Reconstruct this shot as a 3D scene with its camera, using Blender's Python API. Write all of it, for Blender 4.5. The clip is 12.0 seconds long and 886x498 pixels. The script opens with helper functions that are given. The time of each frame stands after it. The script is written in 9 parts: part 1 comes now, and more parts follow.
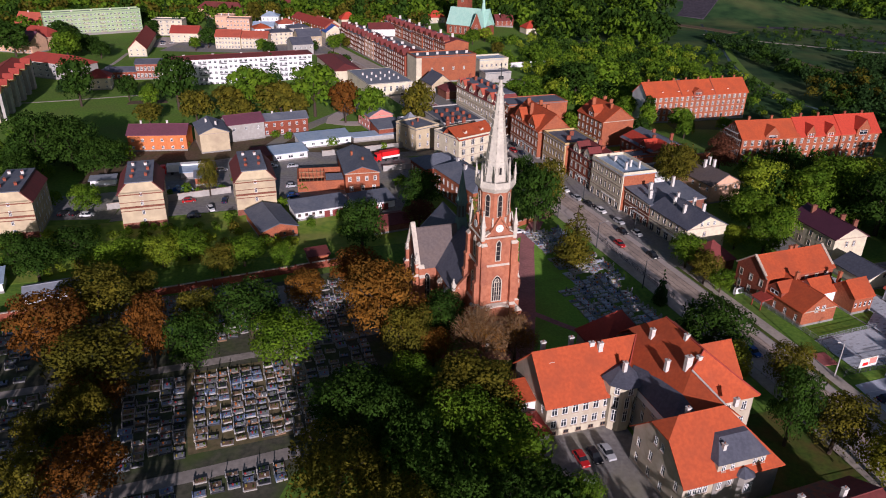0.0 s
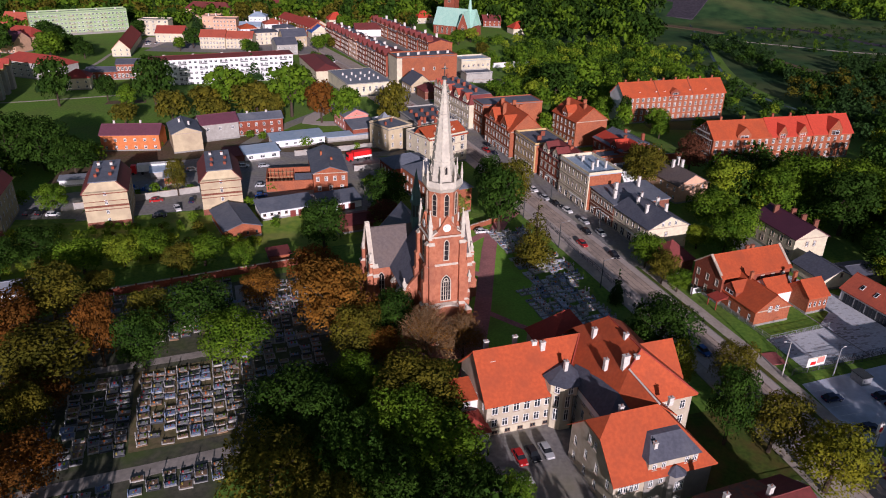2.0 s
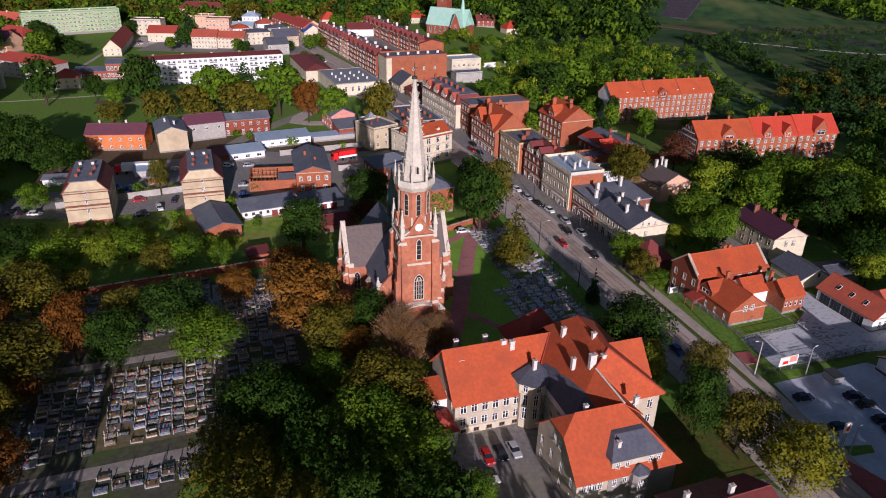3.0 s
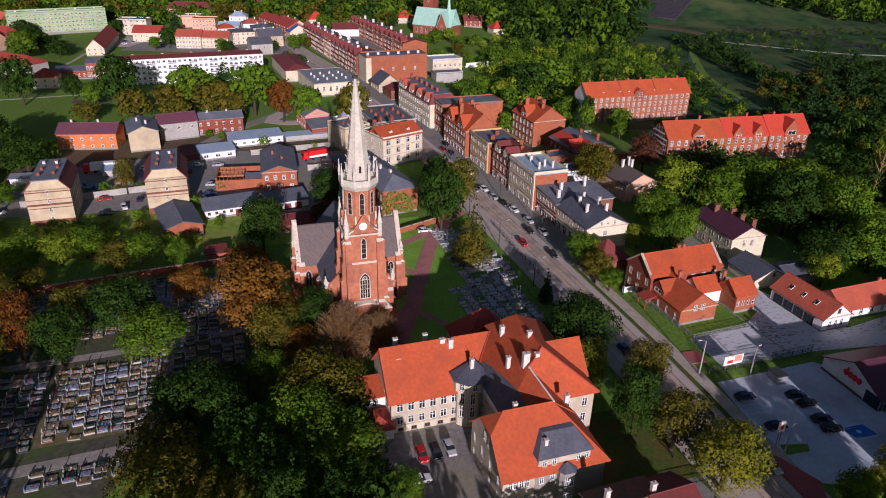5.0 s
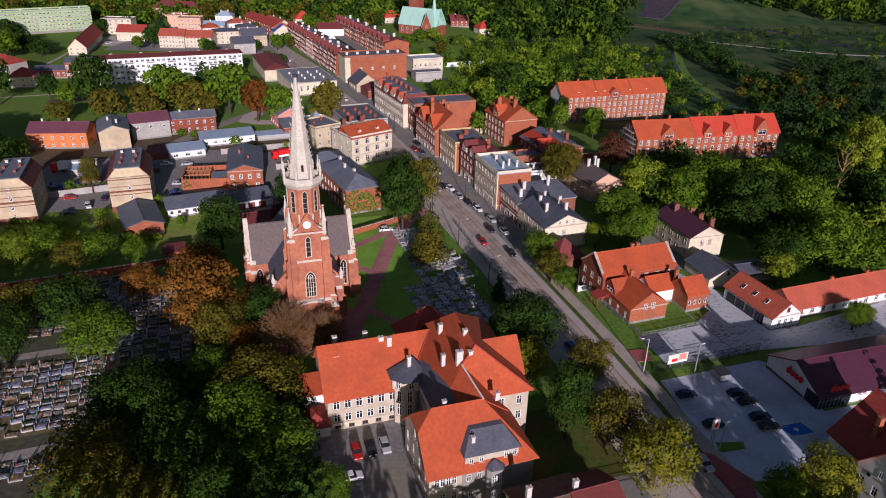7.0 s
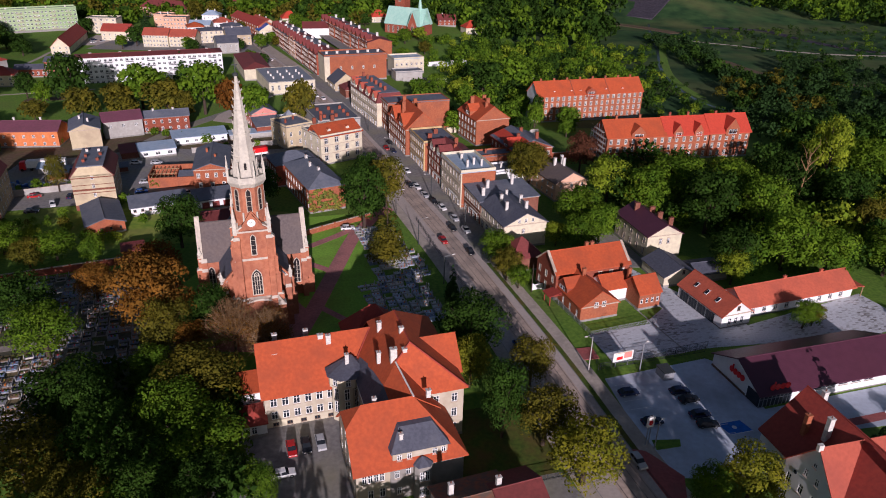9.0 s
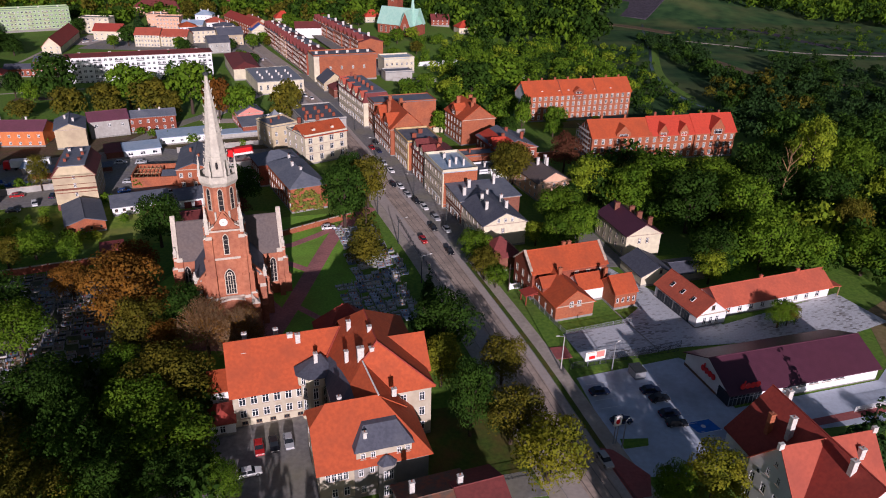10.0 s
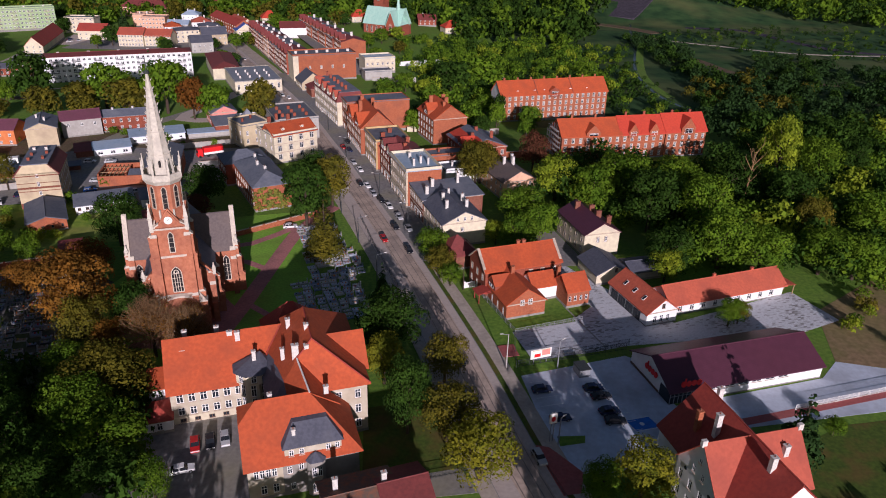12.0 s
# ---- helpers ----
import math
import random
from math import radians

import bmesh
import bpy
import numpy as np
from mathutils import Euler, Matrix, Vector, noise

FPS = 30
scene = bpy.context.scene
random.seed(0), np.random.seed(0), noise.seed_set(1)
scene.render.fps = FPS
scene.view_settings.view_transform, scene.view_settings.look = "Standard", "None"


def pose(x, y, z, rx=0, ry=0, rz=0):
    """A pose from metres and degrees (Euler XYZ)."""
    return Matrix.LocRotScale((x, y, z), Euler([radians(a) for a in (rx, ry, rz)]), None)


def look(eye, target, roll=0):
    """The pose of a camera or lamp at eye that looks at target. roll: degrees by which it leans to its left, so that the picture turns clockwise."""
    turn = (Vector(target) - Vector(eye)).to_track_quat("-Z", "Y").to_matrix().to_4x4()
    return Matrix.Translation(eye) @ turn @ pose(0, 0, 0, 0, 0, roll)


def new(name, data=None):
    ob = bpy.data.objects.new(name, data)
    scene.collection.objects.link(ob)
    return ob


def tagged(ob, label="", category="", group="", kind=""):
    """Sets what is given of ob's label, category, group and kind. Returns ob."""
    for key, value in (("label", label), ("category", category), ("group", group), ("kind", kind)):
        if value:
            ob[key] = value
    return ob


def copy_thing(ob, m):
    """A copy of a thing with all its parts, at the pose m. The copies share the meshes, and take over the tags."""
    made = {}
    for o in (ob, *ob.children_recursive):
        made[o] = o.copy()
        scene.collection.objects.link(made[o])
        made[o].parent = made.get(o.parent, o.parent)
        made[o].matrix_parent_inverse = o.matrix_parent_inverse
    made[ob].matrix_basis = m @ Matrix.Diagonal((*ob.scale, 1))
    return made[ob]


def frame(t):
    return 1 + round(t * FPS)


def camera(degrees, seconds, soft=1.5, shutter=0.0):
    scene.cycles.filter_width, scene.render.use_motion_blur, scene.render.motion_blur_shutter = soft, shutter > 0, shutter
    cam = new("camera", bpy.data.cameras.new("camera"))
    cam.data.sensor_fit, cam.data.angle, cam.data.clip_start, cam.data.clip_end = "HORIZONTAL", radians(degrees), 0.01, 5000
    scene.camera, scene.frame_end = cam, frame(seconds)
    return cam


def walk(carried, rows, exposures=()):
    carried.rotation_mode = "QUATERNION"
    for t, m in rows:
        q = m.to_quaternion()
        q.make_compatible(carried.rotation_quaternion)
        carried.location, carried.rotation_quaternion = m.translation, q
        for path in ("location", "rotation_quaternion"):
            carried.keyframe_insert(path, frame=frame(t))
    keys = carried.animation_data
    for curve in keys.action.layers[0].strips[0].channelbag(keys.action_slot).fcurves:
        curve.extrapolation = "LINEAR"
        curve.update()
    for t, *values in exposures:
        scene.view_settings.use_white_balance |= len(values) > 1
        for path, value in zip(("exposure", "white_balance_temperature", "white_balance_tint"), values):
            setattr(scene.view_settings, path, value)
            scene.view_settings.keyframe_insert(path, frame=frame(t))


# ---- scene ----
cam = camera(64.5, 12.0, soft=1.0)
METRES, EYE, TILT, LEAN, TURN = 70.0, 88.5, -26.0, -1.2, 0.0
ROWS = [
    (0.0, 0.0, 0.0, 0.0, -0.0, 0.0, -0.0),
    (0.5, 0.037, -0.0021, -0.0009, -0.0, 0.0, -0.02),
    (1.0, 0.0753, -0.004, -0.0013, 0.0, 0.01, -0.03),
    (1.5, 0.1148, -0.0059, -0.0016, 0.0, 0.02, -0.03),
    (2.0, 0.1554, -0.0079, -0.0024, 0.0, 0.02, -0.04),
    (2.5, 0.1967, -0.0095, -0.0029, 0.01, 0.01, -0.05),
    (3.0, 0.2383, -0.0113, -0.0038, 0.0, 0.01, -0.06),
    (5.0, 0.407, -0.0182, -0.0073, 0.05, 0.03, -0.14),
    (5.5, 0.4492, -0.02, -0.0082, 0.04, 0.04, -0.15),
    (6.0, 0.4913, -0.0218, -0.0093, 0.04, 0.04, -0.16),
    (6.5, 0.5334, -0.0233, -0.0103, 0.04, 0.03, -0.17),
    (7.0, 0.5753, -0.025, -0.0111, 0.04, 0.02, -0.19),
    (9.0, 0.7448, -0.0313, -0.0148, 0.08, -0.01, -0.24),
    (9.5, 0.7872, -0.0335, -0.0154, 0.07, -0.01, -0.25),
    (10.0, 0.8296, -0.0353, -0.0164, 0.08, -0.01, -0.26),
    (10.5, 0.8718, -0.0368, -0.0176, 0.08, -0.01, -0.28),
    (11.0, 0.9142, -0.0382, -0.0189, 0.08, -0.0, -0.27),
    (11.5, 0.9568, -0.0392, -0.0203, 0.1, -0.0, -0.29),
    (12.0, 0.9989, -0.0405, -0.022, 0.1, 0.01, -0.29),
]
walk(cam, [(t, pose(0, 0, EYE, TILT, LEAN, TURN) @ pose(METRES * x, METRES * y, METRES * z, 90 + pitch, roll, yaw)) for t, x, y, z, yaw, pitch, roll in ROWS],
     exposures=[(0.0, 0.08, 5850, 21), (12.0, 0.0, 5850, 21)])

# ---- light: a low evening sun behind the camera, a clear sky ----
SUN_AZ, SUN_EL = 169.5, 15.5          # degrees clockwise from +y, and above the horizon
sun_from = Vector((math.sin(radians(SUN_AZ)) * math.cos(radians(SUN_EL)), math.cos(radians(SUN_AZ)) * math.cos(radians(SUN_EL)), math.sin(radians(SUN_EL))))
sun_data = bpy.data.lights.new("sun", "SUN")
sun_data.energy, sun_data.angle, sun_data.color = 5.0, radians(0.55), (1.0, 0.875, 0.835)
new("sun", sun_data).matrix_world = look(tuple(sun_from * 400), (0, 0, 0))
world = bpy.data.worlds.new("evening_sky")
scene.world = world
world.use_nodes = True
sky = world.node_tree.nodes.new("ShaderNodeTexSky")
sky.sky_type, sky.sun_disc = "NISHITA", False
sky.sun_elevation, sky.sun_rotation = radians(SUN_EL), radians(SUN_AZ)
world.node_tree.links.new(sky.outputs[0], world.node_tree.nodes["Background"].inputs[0])
world.node_tree.nodes["Background"].inputs[1].default_value = 0.044

# ---- materials ----
MT = {}


def mat(name, c1, c2=None, scale=3.0, rough=0.85, bump=0.0, stain=None, stain_scale=0.15, stain_mix=0.5, spread=0.0, island=0.0, metal=0.0, stripes=None):
    """Two-scale procedural surface: grain between c1 and c2, stains, bump, and a random shade per object or per island."""
    m = bpy.data.materials.new(name)
    m.use_nodes = True
    nt = m.node_tree
    bs = nt.nodes["Principled BSDF"]
    bs.inputs["Roughness"].default_value = rough
    bs.inputs["Metallic"].default_value = metal
    bs.inputs["Specular IOR Level"].default_value = 0.3 if rough < 0.82 else 0.08
    c2 = c2 or tuple(v * 0.75 for v in c1)
    co = nt.nodes.new("ShaderNodeTexCoord")
    geo = nt.nodes.new("ShaderNodeNewGeometry")

    def noise_at(sc, detail=4.0):
        n = nt.nodes.new("ShaderNodeTexNoise")
        n.inputs["Scale"].default_value, n.inputs["Detail"].default_value = sc, detail
        nt.links.new(geo.outputs["Position"], n.inputs["Vector"])
        return n

    def mix(a, b, fac, kind="MIX"):
        x = nt.nodes.new("ShaderNodeMix")
        x.data_type, x.blend_type = "RGBA", kind
        for sock, val in ((6, a), (7, b), (0, fac)):
            if isinstance(val, (int, float, tuple)):
                x.inputs[sock].default_value = (*val, 1) if isinstance(val, tuple) else val
            else:
                nt.links.new(val, x.inputs[sock])
        return x.outputs[2]

    def ramp(sock, lo, hi):
        r = nt.nodes.new("ShaderNodeMapRange")
        r.inputs[1].default_value, r.inputs[2].default_value = lo, hi
        nt.links.new(sock, r.inputs[0])
        return r.outputs[0]

    g = noise_at(scale)
    col = mix(c1, c2, ramp(g.outputs[0], 0.35, 0.65))
    if stain:
        s = noise_at(stain_scale, 5.0)
        f = nt.nodes.new("ShaderNodeMath")
        f.operation = "MULTIPLY"
        nt.links.new(ramp(s.outputs[0], 0.45, 0.7), f.inputs[0])
        f.inputs[1].default_value = stain_mix
        col = mix(col, stain, f.outputs[0])
    height = g.outputs[0]
    if stripes:
        wv = nt.nodes.new("ShaderNodeTexWave")
        wv.bands_direction = stripes[0]
        wv.inputs["Scale"].default_value = stripes[1]
        wv.inputs["Distortion"].default_value = 0.4
        nt.links.new(co.outputs["Object"], wv.inputs["Vector"])
        col = mix(col, mix(col, (0.35, 0.35, 0.35), 1.0, "MULTIPLY"), ramp_scaled(nt, wv.outputs[1], stripes[2]))
        height = wv.outputs[1]
    for amount, sock in ((spread, None), (island, geo.outputs["Random Per Island"])):
        if amount:
            if sock is None:
                oi = nt.nodes.new("ShaderNodeObjectInfo")
                sock = oi.outputs["Random"]
            hs = nt.nodes.new("ShaderNodeHueSaturation")
            mr = nt.nodes.new("ShaderNodeMapRange")
            mr.inputs[3].default_value, mr.inputs[4].default_value = 1 - amount, 1 + amount
            nt.links.new(sock, mr.inputs[0])
            nt.links.new(mr.outputs[0], hs.inputs["Value"])
            nt.links.new(col, hs.inputs["Color"])
            col = hs.outputs[0]
    nt.links.new(col, bs.inputs["Base Color"])
    if bump:
        bp = nt.nodes.new("ShaderNodeBump")
        bp.inputs["Strength"].default_value, bp.inputs["Distance"].default_value = bump, 0.05
        nt.links.new(height, bp.inputs["Height"])
        nt.links.new(bp.outputs[0], bs.inputs["Normal"])
    MT[name] = m
    return m


def ramp_scaled(nt, sock, amount):
    f = nt.nodes.new("ShaderNodeMath")
    f.operation = "MULTIPLY"
    nt.links.new(sock, f.inputs[0])
    f.inputs[1].default_value = amount
    return f.outputs[0]


# ground covers
mat("grass", (0.150, 0.250, 0.036), (0.088, 0.175, 0.027), 1.0, 0.95, 0.3, (0.14, 0.15, 0.05), 0.05, 0.45)
mat("lawn", (0.240, 0.430, 0.054), (0.175, 0.345, 0.045), 1.6, 0.95, 0.2, (0.13, 0.15, 0.04), 0.1, 0.5)
# brighter than the plain grass: sunlight is put into this green
mat("rough_grass", (0.24, 0.32, 0.045), (0.14, 0.235, 0.032), 0.5, 0.95, 0.4, (0.27, 0.23, 0.08), 0.12, 0.6)
# valley green, darkened in colour for the dim grazing sunlight there
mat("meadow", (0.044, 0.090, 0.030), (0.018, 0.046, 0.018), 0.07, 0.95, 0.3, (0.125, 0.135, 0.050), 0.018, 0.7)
mat("waste_soil", (0.30, 0.205, 0.115), (0.20, 0.14, 0.075), 0.8, 0.95, 0.3, (0.13, 0.15, 0.04), 0.06, 0.85)
mat("soil", (0.15, 0.105, 0.070), (0.10, 0.070, 0.045), 1.0, 0.95, 0.3, (0.09, 0.10, 0.035), 0.15, 0.7)
mat("leafy_lawn", (0.085, 0.125, 0.022), (0.055, 0.085, 0.018), 1.2, 0.95, 0.3, (0.16, 0.085, 0.035), 0.16, 0.75)
mat("asphalt", (0.49, 0.415, 0.365), (0.41, 0.345, 0.305), 1.4, 0.9, 0.1, (0.52, 0.455, 0.405), 0.12, 0.55)
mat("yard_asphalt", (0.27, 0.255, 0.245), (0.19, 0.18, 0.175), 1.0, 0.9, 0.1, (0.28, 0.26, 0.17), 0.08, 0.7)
mat("lot_paving", (0.55, 0.60, 0.68), (0.48, 0.52, 0.59), 0.9, 0.85, 0.1, (0.25, 0.255, 0.28), 0.10, 0.6)
mat("track_bed", (0.53, 0.415, 0.33), (0.41, 0.32, 0.26), 1.0, 0.9, 0.15, (0.20, 0.17, 0.15), 0.2, 0.55)


def slab_paving(name, light, dark, long, deep, turn):
    """Rows of rectangular paving stones, light and dark ones mixed in patches."""
    m = mat(name, light, tuple(v * 0.85 for v in light), 2.0, 0.9, 0.15)
    nt = m.node_tree
    bs = nt.nodes["Principled BSDF"]
    geo = nt.nodes.new("ShaderNodeNewGeometry")
    mp = nt.nodes.new("ShaderNodeMapping")
    mp.inputs["Rotation"].default_value[2] = radians(turn)
    nt.links.new(geo.outputs["Position"], mp.inputs["Vector"])
    br = nt.nodes.new("ShaderNodeTexBrick")
    br.inputs["Scale"].default_value = 1.0
    br.inputs["Brick Width"].default_value, br.inputs["Row Height"].default_value = long, deep
    br.inputs["Mortar Size"].default_value = 0.03
    br.inputs["Color1"].default_value, br.inputs["Color2"].default_value = (0, 0, 0, 1), (1, 1, 1, 1)
    br.inputs["Mortar"].default_value = (0.75, 0.75, 0.75, 1)
    nt.links.new(mp.outputs[0], br.inputs["Vector"])
    no = nt.nodes.new("ShaderNodeTexNoise")
    no.inputs["Scale"].default_value = 0.09
    nt.links.new(geo.outputs["Position"], no.inputs["Vector"])
    ad = nt.nodes.new("ShaderNodeMath")
    ad.operation = "MULTIPLY_ADD"
    nt.links.new(no.outputs[0], ad.inputs[0])
    ad.inputs[1].default_value = 1.0
    ad.inputs[2].default_value = -1.06
    sm = nt.nodes.new("ShaderNodeMath")
    nt.links.new(br.outputs["Color"], sm.inputs[0])
    nt.links.new(ad.outputs[0], sm.inputs[1])
    mr = nt.nodes.new("ShaderNodeMapRange")
    mr.inputs[1].default_value, mr.inputs[2].default_value = 0.1, 0.55
    nt.links.new(sm.outputs[0], mr.inputs[0])
    mx = nt.nodes.new("ShaderNodeMix")
    mx.data_type = "RGBA"
    mx.inputs[7].default_value = (*dark, 1)
    nt.links.new(bs.inputs["Base Color"].links[0].from_socket, mx.inputs[6])
    nt.links.new(mr.outputs[0], mx.inputs[0])
    nt.links.new(mx.outputs[2], bs.inputs["Base Color"])


slab_paving("setts", (0.60, 0.615, 0.64), (0.20, 0.19, 0.18), 1.0, 0.5, -20)
mat("solar_panel", (0.02, 0.12, 0.42), (0.02, 0.09, 0.33), 1.0, 0.3)
mat("church_stone", (0.60, 0.53, 0.43), (0.48, 0.42, 0.34), 1.6, 0.85, 0.1, (0.40, 0.33, 0.27), 0.5, 0.5)
mat("shop_grey", (0.27, 0.25, 0.225), (0.22, 0.205, 0.185), 0.8, 0.9, 0.08, (0.34, 0.31, 0.265), 0.25, 0.5)
mat("ivy", (0.19, 0.17, 0.020), (0.11, 0.13, 0.018), 0.5, 0.8, island=0.3)
mat("pavement_slab", (0.48, 0.41, 0.34), (0.39, 0.335, 0.28), 1.2, 0.9, 0.1, (0.25, 0.22, 0.19), 0.25, 0.5)
mat("red_paving", (0.40, 0.115, 0.105), (0.32, 0.092, 0.085), 1.6, 0.9, 0.1, (0.25, 0.12, 0.11), 0.2, 0.5)
mat("path_paving", (0.47, 0.205, 0.185), (0.37, 0.162, 0.150), 1.6, 0.9, 0.1, (0.18, 0.10, 0.09), 0.2, 0.5)
mat("cem_path", (0.36, 0.32, 0.28), (0.27, 0.24, 0.215), 1.0, 0.9, 0.1, (0.19, 0.17, 0.14), 0.2, 0.55)
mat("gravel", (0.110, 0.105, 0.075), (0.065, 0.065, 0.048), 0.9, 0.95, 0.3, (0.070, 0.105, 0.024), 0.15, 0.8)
mat("kerb", (0.32, 0.31, 0.29), (0.24, 0.23, 0.22), 3.0, 0.9)
mat("water", (0.025, 0.035, 0.035), (0.02, 0.028, 0.028), 1.0, 0.25)
mat("line_paint", (0.75, 0.75, 0.73), (0.6, 0.6, 0.58), 3.0, 0.7)
mat("blue_paint", (0.02, 0.16, 0.55), (0.02, 0.12, 0.42), 1.0, 0.6)
mat("slag", (0.07, 0.06, 0.075), (0.045, 0.04, 0.05), 0.4, 0.95, 0.3)
mat("rail_steel", (0.20, 0.18, 0.17), (0.12, 0.10, 0.09), 3.0, 0.45, metal=0.8)
# walls
mat("brick_orange", (0.42, 0.140, 0.068), (0.33, 0.100, 0.050), 2.2, 0.9, 0.25, (0.22, 0.085, 0.055), 0.25, 0.5, spread=0.06, stripes=("Z", 2.1, 0.25))
mat("brick_red", (0.34, 0.095, 0.055), (0.25, 0.070, 0.042), 2.2, 0.9, 0.25, (0.17, 0.070, 0.05), 0.25, 0.5, spread=0.08, stripes=("Z", 2.1, 0.25))
mat("brick_dark", (0.23, 0.085, 0.055), (0.16, 0.062, 0.042), 2.0, 0.9, 0.25, (0.30, 0.15, 0.10), 0.3, 0.5, spread=0.1)
mat("church_brick", (0.50, 0.195, 0.108), (0.39, 0.140, 0.078), 1.2, 0.9, 0.25, (0.24, 0.095, 0.065), 0.16, 0.7, stripes=("Z", 2.1, 0.25))
mat("beige_render", (0.57, 0.47, 0.30), (0.48, 0.39, 0.25), 0.7, 0.9, 0.08, (0.33, 0.25, 0.18), 0.12, 0.65, spread=0.05)
mat("cream_render", (0.66, 0.59, 0.42), (0.57, 0.50, 0.36), 0.9, 0.9, 0.08, (0.40, 0.35, 0.28), 0.15, 0.55, spread=0.06)
mat("white_render", (0.79, 0.785, 0.77), (0.72, 0.715, 0.70), 0.8, 0.9, 0.05, (0.50, 0.48, 0.44), 0.15, 0.45, spread=0.04)
mat("grey_render", (0.42, 0.40, 0.36), (0.35, 0.33, 0.30), 0.9, 0.9, 0.08, (0.27, 0.25, 0.22), 0.2, 0.6, spread=0.06)
mat("school_render", (0.46, 0.40, 0.30), (0.40, 0.34, 0.25), 0.8, 0.9, 0.08, (0.62, 0.57, 0.47), 0.22, 0.7)
mat("green_panel", (0.31, 0.42, 0.22), (0.27, 0.37, 0.19), 0.6, 0.85, 0.0, (0.44, 0.50, 0.31), 0.06, 0.6)
mat("orange_render", (0.62, 0.21, 0.075), (0.54, 0.17, 0.06), 0.9, 0.9, 0.05, (0.45, 0.16, 0.08), 0.2, 0.5)
mat("pink_render", (0.68, 0.27, 0.22), (0.60, 0.23, 0.19), 0.9, 0.9, 0.05, (0.50, 0.22, 0.18), 0.2, 0.5)
mat("yellow_render", (0.56, 0.40, 0.19), (0.48, 0.33, 0.15), 0.9, 0.9, 0.05, (0.34, 0.24, 0.13), 0.2, 0.5)
mat("peach_render", (0.66, 0.40, 0.26), (0.58, 0.34, 0.22), 0.9, 0.9, 0.05, (0.50, 0.32, 0.23), 0.2, 0.5, spread=0.06)
mat("stone_trim", (0.54, 0.44, 0.34), (0.40, 0.32, 0.25), 2.0, 0.85, 0.1, (0.28, 0.22, 0.17), 0.4, 0.6)
mat("spire_stone", (0.58, 0.535, 0.445), (0.47, 0.43, 0.36), 1.8, 0.85, 0.15, (0.42, 0.38, 0.32), 0.5, 0.6)
mat("plinth", (0.30, 0.28, 0.25), (0.22, 0.21, 0.19), 1.5, 0.9, 0.1)
# roofs
mat("tile_orange", (0.47, 0.088, 0.027), (0.38, 0.069, 0.023), 1.6, 0.8, 0.3, (0.29, 0.062, 0.026), 0.22, 0.65, spread=0.05)
mat("tile_red", (0.37, 0.058, 0.038), (0.29, 0.046, 0.032), 1.6, 0.75, 0.3, (0.24, 0.045, 0.034), 0.22, 0.5, spread=0.06)
mat("tile_brownred", (0.43, 0.095, 0.055), (0.36, 0.080, 0.047), 1.6, 0.8, 0.3, (0.27, 0.065, 0.045), 0.22, 0.5, spread=0.04)
mat("tile_rust", (0.50, 0.110, 0.058), (0.41, 0.090, 0.049), 1.6, 0.8, 0.3, (0.31, 0.075, 0.047), 0.22, 0.5, spread=0.04)
mat("tile_scarlet", (0.52, 0.062, 0.030), (0.43, 0.050, 0.026), 1.4, 0.7, 0.2, (0.42, 0.05, 0.03), 0.2, 0.4, spread=0.04)
mat("tile_maroon", (0.20, 0.045, 0.040), (0.15, 0.035, 0.032), 1.6, 0.7, 0.25, (0.12, 0.035, 0.03), 0.25, 0.5, spread=0.1)
mat("sheet_maroon", (0.100, 0.032, 0.052), (0.086, 0.028, 0.045), 0.6, 0.45, 0.2, (0.095, 0.030, 0.045), 0.1, 0.4, stripes=("X", 1.2, 0.25))
mat("sheet_purple", (0.17, 0.060, 0.085), (0.14, 0.050, 0.072), 1.2, 0.55, 0.1, (0.12, 0.05, 0.06), 0.2, 0.5)
mat("felt", (0.135, 0.148, 0.180), (0.105, 0.115, 0.140), 1.2, 0.8, 0.1, (0.20, 0.205, 0.22), 0.18, 0.5, spread=0.15)
mat("slate", (0.100, 0.104, 0.132), (0.074, 0.078, 0.100), 1.8, 0.65, 0.3, (0.14, 0.14, 0.155), 0.3, 0.5)
mat("slate_brown", (0.135, 0.108, 0.100), (0.104, 0.082, 0.077), 1.8, 0.75, 0.3, (0.15, 0.11, 0.09), 0.3, 0.5)
mat("sheet_blue", (0.33, 0.42, 0.52), (0.27, 0.35, 0.44), 0.8, 0.5, 0.1, (0.42, 0.46, 0.50), 0.2, 0.5)
mat("sheet_grey", (0.25, 0.265, 0.30), (0.20, 0.215, 0.24), 0.8, 0.55, 0.1, (0.22, 0.225, 0.235), 0.2, 0.5)
mat("copper", (0.34, 0.56, 0.46), (0.28, 0.48, 0.40), 1.4, 0.7, 0.1, (0.42, 0.60, 0.50), 0.3, 0.5)
mat("copper_dark", (0.075, 0.145, 0.140), (0.055, 0.11, 0.11), 1.4, 0.6, 0.1, (0.10, 0.19, 0.17), 0.4, 0.5)
mat("rust_roof", (0.26, 0.105, 0.060), (0.14, 0.095, 0.075), 1.6, 0.9, 0.3, (0.12, 0.11, 0.085), 0.5, 0.8)
